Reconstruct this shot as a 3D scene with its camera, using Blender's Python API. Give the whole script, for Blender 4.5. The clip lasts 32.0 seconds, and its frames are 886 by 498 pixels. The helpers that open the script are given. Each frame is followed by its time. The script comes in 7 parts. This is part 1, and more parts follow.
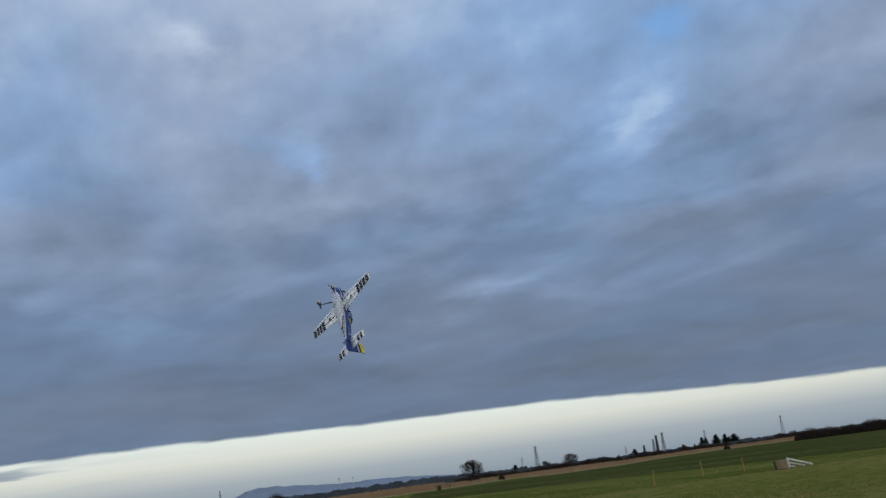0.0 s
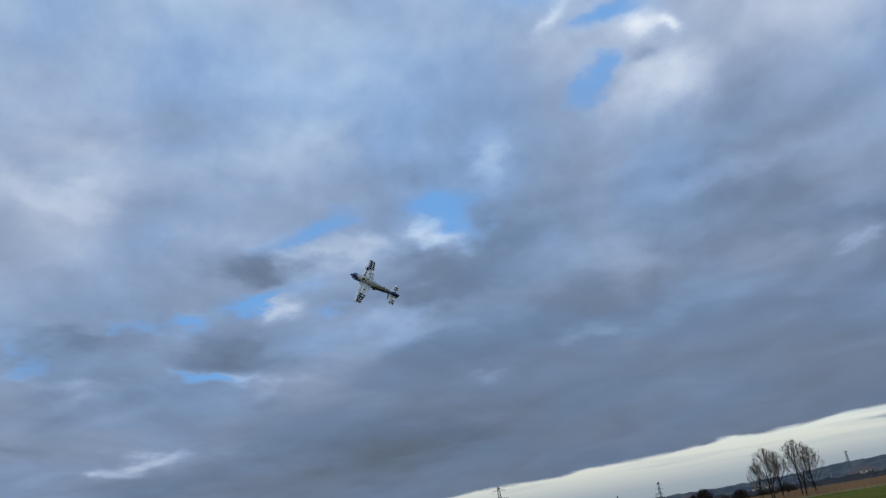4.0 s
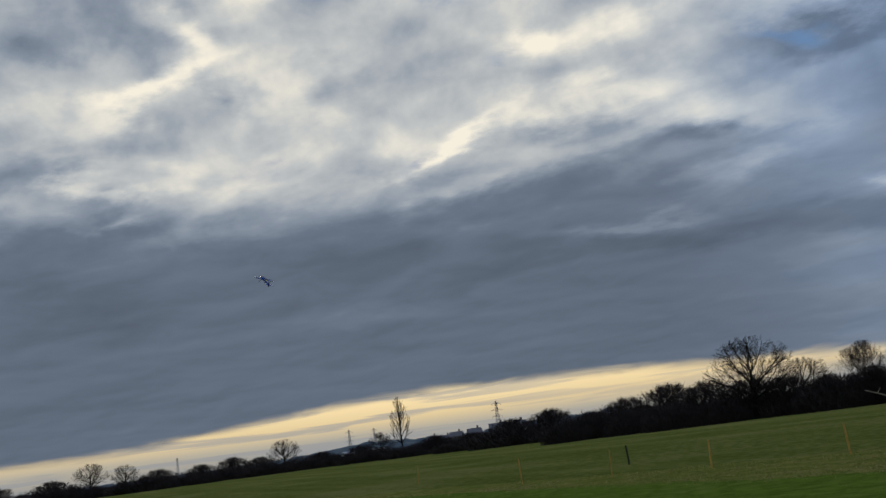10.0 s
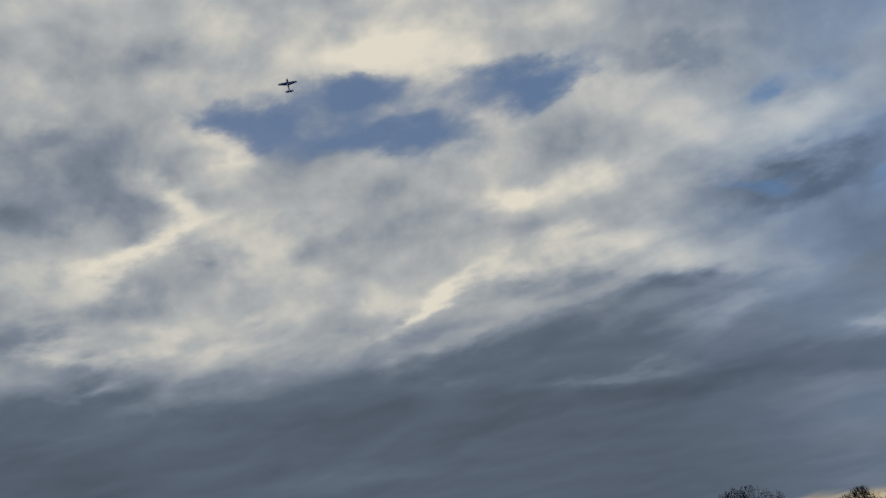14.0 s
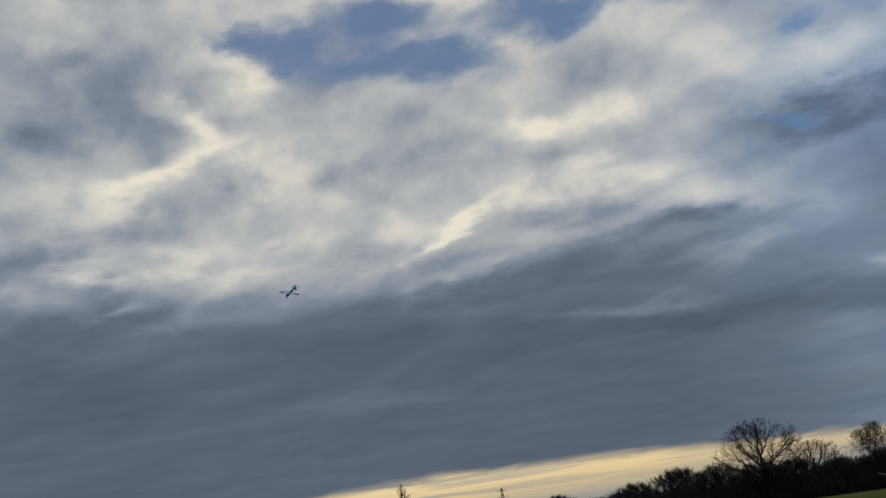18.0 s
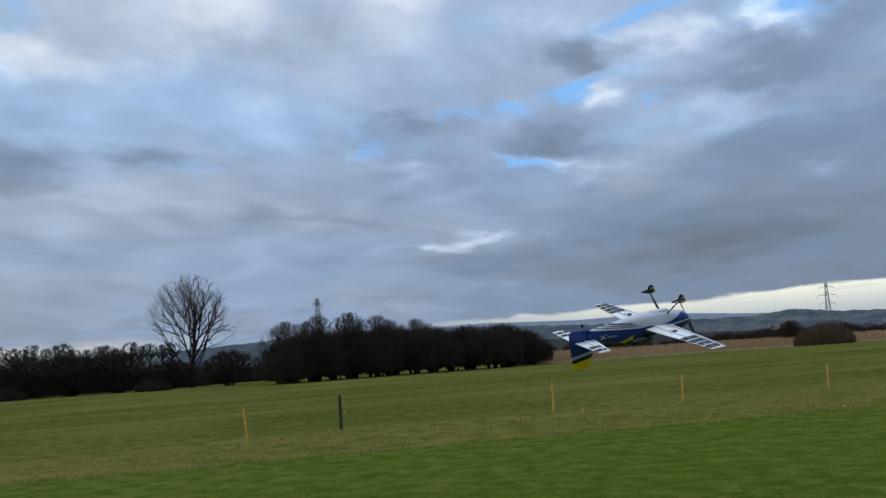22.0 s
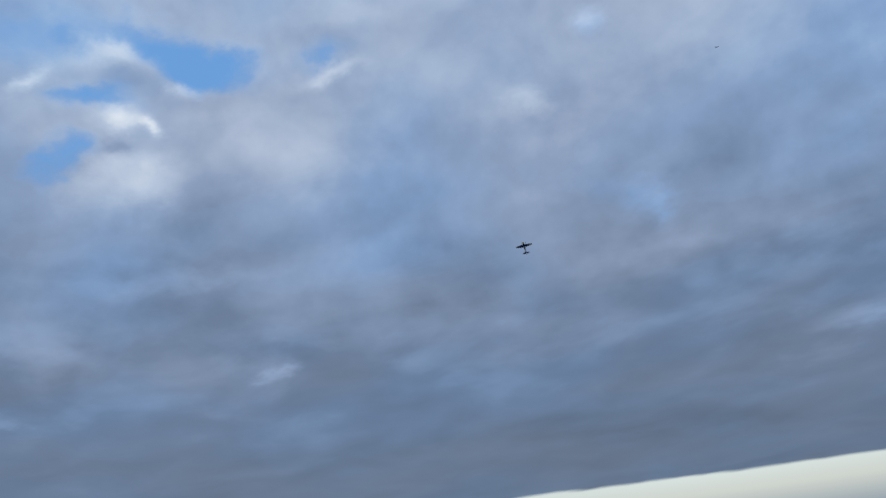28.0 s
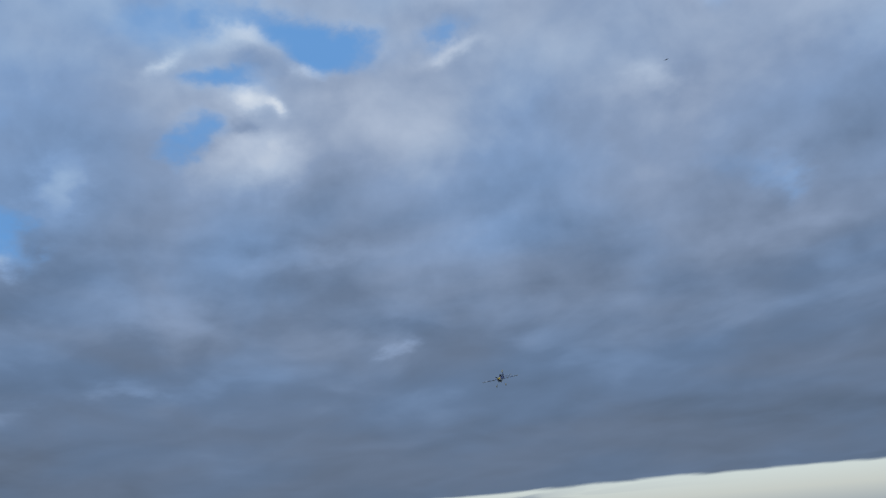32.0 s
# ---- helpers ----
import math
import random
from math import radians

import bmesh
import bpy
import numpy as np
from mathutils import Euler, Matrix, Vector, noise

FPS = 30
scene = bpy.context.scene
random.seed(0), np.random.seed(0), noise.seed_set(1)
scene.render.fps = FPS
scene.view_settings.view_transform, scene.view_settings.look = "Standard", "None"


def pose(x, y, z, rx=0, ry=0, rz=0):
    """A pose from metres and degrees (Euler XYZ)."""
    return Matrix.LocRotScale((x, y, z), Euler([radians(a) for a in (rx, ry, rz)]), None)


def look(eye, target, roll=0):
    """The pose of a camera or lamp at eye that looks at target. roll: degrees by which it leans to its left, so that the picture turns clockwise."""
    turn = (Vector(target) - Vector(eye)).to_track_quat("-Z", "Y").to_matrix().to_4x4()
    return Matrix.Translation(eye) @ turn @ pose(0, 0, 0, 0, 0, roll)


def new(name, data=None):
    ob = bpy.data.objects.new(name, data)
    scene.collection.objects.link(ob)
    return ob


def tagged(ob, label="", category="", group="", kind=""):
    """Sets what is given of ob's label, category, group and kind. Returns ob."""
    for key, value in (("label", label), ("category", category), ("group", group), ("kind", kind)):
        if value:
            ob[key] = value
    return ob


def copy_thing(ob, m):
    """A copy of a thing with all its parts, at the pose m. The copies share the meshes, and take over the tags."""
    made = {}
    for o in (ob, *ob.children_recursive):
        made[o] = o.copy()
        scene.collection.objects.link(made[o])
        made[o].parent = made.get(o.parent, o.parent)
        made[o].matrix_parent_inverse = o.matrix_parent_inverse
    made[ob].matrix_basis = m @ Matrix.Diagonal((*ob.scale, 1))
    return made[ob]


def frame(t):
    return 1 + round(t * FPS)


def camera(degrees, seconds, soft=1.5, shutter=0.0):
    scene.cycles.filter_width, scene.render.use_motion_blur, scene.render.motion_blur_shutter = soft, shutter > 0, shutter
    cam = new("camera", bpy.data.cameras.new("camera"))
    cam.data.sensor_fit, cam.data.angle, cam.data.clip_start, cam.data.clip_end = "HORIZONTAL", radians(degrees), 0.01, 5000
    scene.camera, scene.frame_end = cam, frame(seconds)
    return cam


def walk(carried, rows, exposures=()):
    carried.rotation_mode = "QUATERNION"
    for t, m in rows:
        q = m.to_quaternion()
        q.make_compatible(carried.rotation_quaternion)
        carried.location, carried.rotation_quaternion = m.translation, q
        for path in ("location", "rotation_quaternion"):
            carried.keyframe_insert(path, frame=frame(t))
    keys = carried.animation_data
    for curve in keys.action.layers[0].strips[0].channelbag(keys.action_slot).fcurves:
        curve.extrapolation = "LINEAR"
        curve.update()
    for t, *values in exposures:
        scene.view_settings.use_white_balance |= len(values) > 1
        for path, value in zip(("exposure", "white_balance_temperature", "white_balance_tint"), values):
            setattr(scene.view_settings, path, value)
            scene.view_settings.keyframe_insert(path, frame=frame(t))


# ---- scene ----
from mathutils import Quaternion

EYE = Vector((0, 0, 1.6))
cam = camera(50.8, 32.0, shutter=0.0)


def aim(yaw, pitch, roll):
    """The pose of the hand-held camera: yaw to the left from +y, pitch up, in degrees."""
    a, p = radians(yaw), radians(pitch)
    return look(EYE, EYE + Vector((-math.sin(a) * math.cos(p), math.cos(a) * math.cos(p), math.sin(p))), roll)


walk(cam, [(t, aim(y, p, r)) for t, y, p, r in (
(0, -43.72, 13.84, -7.53), (0.5, -39.96, 14.30, -7.28), (1, -35.62, 14.73, -7.29), (1.5, -30.31, 15.13,
-7.41), (2, -23.71, 15.48, -7.59), (2.5, -15.73, 15.79, -7.87), (4.5, 24.53, 17.63, -9.27), (5, 35.57, 18.18,
-8.86), (5.5, 46.98, 18.63, -8.14), (6, 59.00, 18.69, -7.23), (6.5, 71.38, 18.13, -6.67), (7, 83.75, 16.84,
-6.39), (7.5, 95.23, 15.17, -6.07), (8, 104.72, 13.30, -6.07), (8.5, 111.89, 11.81, -6.13), (9, 116.60, 11.03,
-6.46), (9.5, 119.57, 11.00, -6.99), (10, 121.24, 11.74, -7.55), (10.5, 121.99, 12.96, -8.15), (11, 122.08,
14.48, -8.50), (11.5, 121.60, 16.11, -8.73), (12, 120.82, 17.67, -9.19), (12.5, 119.98, 19.05, -9.67), (13,
119.24, 20.11, -10.14), (13.5, 118.66, 20.90, -10.43), (15.5, 120.03, 20.58, -8.30), (16, 120.29, 19.82,
-8.09), (16.5, 120.35, 19.19, -7.88), (17, 120.20, 18.58, -7.89), (17.5, 120.20, 17.86, -8.06), (18, 120.68,
16.86, -8.30), (18.5, 121.64, 15.65, -8.55), (19, 122.78, 14.46, -8.88), (19.5, 123.46, 13.49, -9.11), (20,
121.81, 12.64, -9.23), (20.5, 116.96, 11.75, -9.32), (21, 104.32, 10.36, -9.01), (21.1, 99.66, 9.85, -8.58),
(21.5, 73.40, 7.97, -7.07), (21.8, 49.35, 6.94, -5.32), (22.1, 28.64, 6.63, -3.20), (22.4, 14.26, 6.63,
-1.51), (22.5, 10.82, 6.66, -0.79), (22.7, 5.34, 6.73, -0.53), (23, 0.06, 6.83, 0.47), (23.5, -5.19, 6.90,
0.41), (24, -8.45, 6.98, 0.01), (24.5, -10.92, 6.96, -0.76), (26.5, -18.92, 10.86, -4.94), (27, -20.63, 14.04,
-6.28), (27.5, -21.71, 17.10, -6.66), (28, -21.93, 19.33, -7.00), (28.5, -21.43, 20.66, -7.01), (29, -20.58,
21.15, -6.49), (29.5, -19.81, 21.20, -5.92), (30, -19.08, 20.88, -5.53), (30.5, -18.50, 20.37, -5.19), (31,
-17.84, 19.81, -4.94), (31.5, -16.76, 19.27, -4.70), (32, -14.07, 18.69, -4.22)
)], exposures=((0.0, 0.35, 6700, 10), (2.5, 0.25, 6600, 10), (4.5, 0.35, 6550, 10), (6.0, 0.22, 6500, 10), (7.0, 0.11, 6550, 10), (8.5, 0.08, 6500, 10), (10.0, 0.04, 6500, 10), (12.0, -0.25, 6500, 10), (13.0, -0.3, 6500, 10), (17.5, -0.22, 6500, 10),
    (19.0, -0.12, 6500, 10), (20.3, -0.06, 6500, 10), (21.0, -0.02, 6500, 10), (21.4, 0.4, 6800, 10), (21.7, 0.78, 7100, 10), (23.0, 0.70, 6900, 10), (25.0, 0.58, 6800, 10), (27.0, 0.30, 6600, 10), (28.5, 0.2, 6450, 10), (32.0, 0.1, 6400, 10)))


def far(az, d, z=0.0):
    """A place d metres off at azimuth az (degrees, to the left from +y)."""
    return Vector((-math.sin(radians(az)) * d, math.cos(radians(az)) * d, z))


# ---- nodes ----
class Nodes:
    """Short ways to lay out a node tree."""

    def __init__(self, tree):
        self.tree = tree
        tree.nodes.clear()

    def add(self, kind, ins=None, op=""):
        n = self.tree.nodes.new(kind)
        if op:
            n.operation = op
        for k, v in (ins or {}).items():
            self.put(n.inputs[k], v)
        return n

    def put(self, socket, v):
        if isinstance(v, bpy.types.NodeSocket):
            self.tree.links.new(v, socket)
        else:
            socket.default_value = v

    def math(self, op, a, b=0.0, c=0.0, clamp=False):
        n = self.add("ShaderNodeMath", {0: a, 1: b, 2: c}, op)
        n.use_clamp = clamp
        return n.outputs[0]

    def vec(self, op, a, b=(0, 0, 0)):
        n = self.add("ShaderNodeVectorMath", None, op)
        self.put(n.inputs[0], a)
        self.put(n.inputs[3] if op == "SCALE" else n.inputs[1], b)
        return n.outputs[1] if op in ("DOT_PRODUCT", "LENGTH") else n.outputs[0]

    def noise(self, vector, scale, detail=4.0, rough=0.5, distort=0.0):
        n = self.add("ShaderNodeTexNoise", {"Vector": vector, "Scale": scale, "Detail": detail, "Roughness": rough, "Distortion": distort})
        return n.outputs[0]

    def ramp(self, fac, stops, interp="LINEAR"):
        n = self.add("ShaderNodeValToRGB", {0: fac})
        r = n.color_ramp
        r.interpolation = interp
        while len(r.elements) < len(stops):
            r.elements.new(0.5)
        for e, (p, c) in zip(r.elements, stops):
            e.position, e.color = p, (*c, 1)
        return n.outputs[0]

    def mix(self, fac, a, b, blend="MIX"):
        n = self.add("ShaderNodeMix")
        n.data_type, n.blend_type = "RGBA", blend
        self.put(n.inputs[0], fac)
        for s, v in ((6, a), (7, b)):
            self.put(n.inputs[s], (*v, 1) if isinstance(v, tuple) and len(v) == 3 else v)
        return n.outputs[2]

    def span(self, v, a, b, c=0.0, d=1.0, smooth=True):
        n = self.add("ShaderNodeMapRange", {0: v, 1: a, 2: b, 3: c, 4: d})
        n.interpolation_type = "SMOOTHSTEP" if smooth else "LINEAR"
        return n.outputs[0]


def srgb(r, g, b):
    return tuple(((v / 255 + 0.055) / 1.055) ** 2.4 if v > 10 else v / 255 / 12.92 for v in (r, g, b))


# ---- world: a broken cloud deck over a low winter sun ----
SUN_AZ, SUN_EL = 138.0, 5.0


# clouds and gaps of the deck: azimuth, height, half length, half width, tilt in degrees, strength
SUNSET_LIT = ((119.9, 33.4, 11.9, 1.83, 8, 0.3), (144.4, 31, 3.1, 2.18, -5, 0.25), (131.3, 28.9, 1.6, 1, 2, 0.35), (127.3, 29.9, 2.3, 0.67, 6, 0.28), (120.6, 29.8, 4.3, 0.51, 5, 0.3), (136.4, 25.8, 1.6, 1.33, -0, 0.25), (138, 22.6, 4.9, 0.8, -30, 0.28), (141.8, 17.2, 1.5, 0.96, 5, 0.3), (144.6, 20.9, 3.2, 1.27, 2, 0.2), (141.6, 15, 1.4, 0.39, -16, 0.15), (112.9, 23.9, 2.8, 1.1, 12, 0.28), (105.1, 27, 4, 2.01, 16, 0.2), (111.3, 19.3, 4.6, 0.89, 3, 0.2), (119, 18.3, 3.5, 0.5, -16, 0.3), (102.3, 13.4, 2.8, 0.65, -6, 0.16))
SUNSET_LOW_LIT = ((94.5, 23, 3.7, 1.28, 0, 0.2), (117.7, 15.6, 5.4, 0.69, -4, 0.14), (110.3, 11.4, 3.4, 0.6, 2, 0.1), (126.4, 8.2, 5.1, 0.46, 4, 0.08), (138.6, 18, 2.7, 0.72, 5, 0.12))
WEST_LIT = ((101, 24, 3.3, 1.85, 7, 0.15), (86.7, 22.6, 4, 1.61, 13, 0.2), (103.6, 17.7, 4.7, 1.04, 7, 0.15), (97.3, 15.9, 2.8, 1.03, -11, 0.1), (87.5, 9, 3.1, 0.99, 9, 0.08), (110, 11.4, 4.2, 0.48, 0, 0.1), (108.7, 24, 2.6, 1.26, -4, 0.2), (95.3, 24.2, 4.8, 1.52, 2, 0.25), (85.7, 26.7, 4.6, 1.52, 6, 0.2), (84.7, 19.4, 2.2, 0.59, 6, 0.3), (79.9, 19.6, 4.4, 0.9, 8, 0.2), (67.8, 21.7, 3.4, 2.9, 15, 0.2))
WEST_LOW_LIT = ((62.2, 18.8, 2.7, 1.27, 15, 0.12), (73.3, 27.8, 3.3, 1.66, 11, 0.1), (93.6, 11.5, 2.1, 0.47, 5, 0.2), (87.5, 9.5, 2.8, 0.48, 6, 0.15), (88.8, 14.8, 2.1, 0.86, 5, 0.15), (77, 9.8, 3.4, 1.36, 8, 0.08), (71.1, 14.1, 2.7, 0.85, 10, 0.08))
SOUTH_LIT = ((55.2, 29.6, 4.3, 2.02, 8, 0.2), (47.9, 21.9, 3.9, 2.05, 11, 0.2), (58.4, 18.7, 3.8, 0.9, 8, 0.16), (37.6, 23, 3.9, 1.04, 6, 0.16), (73.2, 33.7, 3.9, 0.95, 0, 0.15), (35.7, 6.7, 1.3, 0.37, 10, 0.2), (54.2, 10.8, 5.1, 0.68, 8, 0.08), (22.9, 24.2, 2.9, 1.69, 13, 0.12), (9.4, 23.1, 2.2, 1.85, -78, 0.2), (20.5, 17.8, 2.4, 0.74, 14, 0.2), (14.5, 18.3, 2.4, 0.71, -14, 0.28), (27.9, 11.3, 2.4, 0.48, 10, 0.2), (33.3, 7.1, 3.1, 0.4, -1, 0.24), (36.1, 11.3, 2.1, 0.48, 9, 0.14), (18.6, 11.9, 3.8, 1.65, 13, 0.1))
EAST_LIT = ((-2.3, 27.9, 1.7, 0.87, -2, 0.28), (-17, 30.5, 1.9, 0.54, 4, 0.22), (-4.7, 27.8, 0.9, 0.59, -2, 0.3), (-6.7, 30.8, 1.2, 0.52, -1, 0.25), (-1.2, 31.8, 2.2, 0.79, -3, 0.2), (-2.9, 24.2, 4.9, 1.48, -9, 0.24), (-12.1, 27.1, 4.2, 2.54, 3, 0.12), (-28.4, 26.8, 1.4, 0.9, 9, 0.14), (-35.1, 31.7, 1.2, 0.78, 11, 0.25), (-36.1, 21, 1.9, 1.4, 70, 0.12), (-4.9, 18.8, 4.8, 0.83, -8, 0.12), (-9.7, 12.2, 1, 0.4, 5, 0.14), (4.9, 30.1, 1.5, 0.55, -33, 0.22), (-16.6, 34.1, 4.8, 0.81, 4, 0.1))
NORTH_LIT = ((-56.5, 19.5, 3.8, 1.41, -36, 0.2), (-34.4, 17.4, 3.1, 1.6, 6, 0.1), (-46.1, 26.6, 7.4, 1.66, 10, 0.08), (-47.3, 11.6, 3.5, 0.48, 4, 0.08), (14.4, 18.7, 2.1, 0.84, -5, 0.1), (24.4, 15.2, 1.6, 0.62, -7, 0.3), (16.8, 13.7, 3, 1.05, -4, 0.2), (5.2, 10.6, 2.3, 0.41, -1, 0.1), (12.7, 9.8, 2.2, 0.47, -2, 0.1), (3.1, 15.1, 2.1, 1.7, -1, 0.1))
SUNSET_SHADE = ((134.1, 34.5, 4.3, 1.15, 2, -0.2), (144.1, 28.8, 2.7, 0.79, -1, -0.17), (139.9, 25.6, 2.1, 1.96, -8, -0.12), (133.8, 22.3, 2.1, 0.61, 5, -0.17), (127.9, 23.1, 2.2, 0.86, 7, -0.13), (135.1, 27.4, 1.8, 0.83, 2, -0.12), (144.5, 24, 1.9, 0.64, 0, -0.12), (124.3, 17.4, 2.2, 1.21, 8, -0.12), (103.3, 15.7, 3.1, 0.8, 15, -0.2), (96, 20.4, 4.6, 0.84, 4, -0.25), (144.6, 17.7, 3.1, 0.94, 3, -0.15), (116.9, 10.6, 6.8, 1.68, 11, -0.05), (142.1, 10.9, 5.6, 1.23, 7, -0.06))
WEST_SHADE = ((112.3, 17.8, 3.6, 0.86, 4, -0.16), (95.7, 10.2, 6.7, 0.75, 3, -0.1), (84.7, 15.2, 4.7, 1.64, 2, -0.1), (110.5, 14.6, 4.6, 1.04, 5, -0.1), (102.3, 29.2, 4.6, 0.71, 6, -0.2), (80.1, 17.6, 5.4, 0.55, 8, -0.2), (61.4, 12.9, 3.9, 1.61, 12, -0.15), (106.4, 15.7, 4.8, 0.84, 1, -0.15), (101, 9.7, 10, 0.78, 6, -0.15), (81.5, 7.1, 6.1, 0.67, 12, -0.12), (95.5, 21.2, 4.3, 0.54, 3, -0.12))
SOUTH_SHADE = ((53.8, 12.8, 3.8, 0.55, 9, -0.14), (71.3, 16, 4.2, 0.85, 4, -0.12), (42.6, 9, 4.6, 0.59, 10, -0.1), (27.7, 12.7, 3.4, 0.75, 11, -0.16), (27.6, 18.3, 3.5, 0.9, 11, -0.13), (19.9, 6.5, 7.7, 1.9, -4, -0.15), (14.4, 15.2, 2.8, 0.97, -6, -0.13), (37.1, 14.2, 2.9, 0.55, 9, -0.13), (30.2, 4.9, 5, 0.72, 9, -0.1))
NORTH_SHADE = ((-1.6, 30, 2.1, 0.8, -3, -0.1), (-1.6, 25.8, 1.4, 0.65, -2, -0.14), (-10.5, 13.5, 2.8, 0.74, 5, -0.08), (-43.3, 10.3, 4.4, 1.01, 1, -0.08), (-31.2, 7.1, 9.6, 0.98, 1, -0.08), (25.2, 17.9, 2.1, 0.91, -9, -0.2), (16.3, 17, 2, 0.97, -6, -0.12), (16.7, 11.1, 6.7, 1.33, -3, -0.1), (19.6, 5.7, 8.1, 1.31, -2, -0.08), (-62.1, 17.5, 3.1, 1.61, 15, -0.08), (-46.1, 15.6, 5.3, 0.9, 5, -0.08), (-53.1, 5.5, 7.9, 0.86, 3, -0.06))
SUNSET_GAPS = ((130.5, 31, 3, 1.6, 3, 1), (122.7, 31.3, 4.7, 0.74, 8, 0.7), (120.9, 28.7, 6.8, 1.2, 7, 0.85), (111.3, 30.2, 5, 1.01, 9, 0.6), (96.9, 26, 2.1, 0.84, -9, 0.5), (91.6, 25.4, 2.5, 0.68, 22, 0.35), (116.1, 23.3, 1.7, 0.76, 10, 0.45), (121.1, 18, 1.2, 0.45, -14, 0.55), (132.5, 17.6, 1.6, 0.51, 6, 0.3), (98.1, 21.4, 3.1, 0.65, 18, 0.35), (89, 19.4, 2.4, 0.73, 4, 0.65))
WEST_GAPS = ((71.9, 19.4, 3, 0.58, 10, 0.48), (58.6, 20.8, 1.8, 1.25, -47, 0.35), (108.8, 29.6, 2, 0.79, -6, 0.35), (73.2, 22, 1.8, 1.51, -80, 0.25), (45, 25.1, 3, 0.87, 13, 0.38), (52.5, 21, 2.2, 1.45, 9, 0.25), (50.5, 11.8, 2.5, 0.41, 9, 0.42), (49.2, 28.3, 1.9, 1.67, 8, 0.25), (32.2, 19.8, 1.8, 1.57, 21, 0.3))
SOUTH_GAPS = ((27.4, 15.6, 2.5, 0.48, -3, 0.9), (31.2, 14.7, 1.1, 0.41, 10, 0.65), (30, 11.5, 1.8, 0.34, 10, 0.85), (20.5, 15, 1.1, 0.4, 13, 0.55), (39.8, 13, 1, 0.55, 8, 0.55), (13.7, 20.1, 2, 0.97, -34, 0.5), (23.2, 16.7, 2.1, 0.58, -2, 0.38), (46.2, 32.6, 1.2, 0.71, 1, 0.45), (16.7, 25.4, 3.4, 1.96, 17, 0.25), (33.8, 14.6, 1.1, 0.35, 9, 0.5), (41.4, 25, 6.8, 0.82, 7, 0.22))
EAST_GAPS = ((-6, 32.2, 4.6, 1, 8, 1.1), (-0.5, 29.1, 3.5, 0.7, -2, 0.85), (1.8, 25.6, 1.6, 0.9, -3, 0.7), (-16.3, 31.7, 2.1, 0.66, 4, 0.65), (3.7, 32.6, 3, 1.1, -6, 0.7), (-35.1, 31.5, 1.6, 0.91, 12, 0.45), (-36.3, 20.6, 2.1, 1.22, 12, 0.3), (-18.9, 20, 9.2, 2.08, 7, 0.15), (-47, 20.7, 2.6, 2.44, -86, 0.18), (-60.3, 24.3, 3, 1.14, 16, 0.5), (-33.8, 21.9, 2.6, 1.43, 5, 0.26), (25.6, 15.8, 0.9, 0.31, -8, 0.8), (22.2, 19.5, 3.8, 0.67, -7, 0.6), (12.4, 20, 2.2, 1.36, -5, 0.55))
STREAKS = ((-14.1, 3.2, 6, 0.14, -1, 0.68), (3.6, 2.5, 6.9, 0.17, 0, 0.38), (-14.5, 3.3, 5.7, 0.17, -3, 0.68), (-16.5, 3.1, 4.4, 0.15, -1, 0.45))


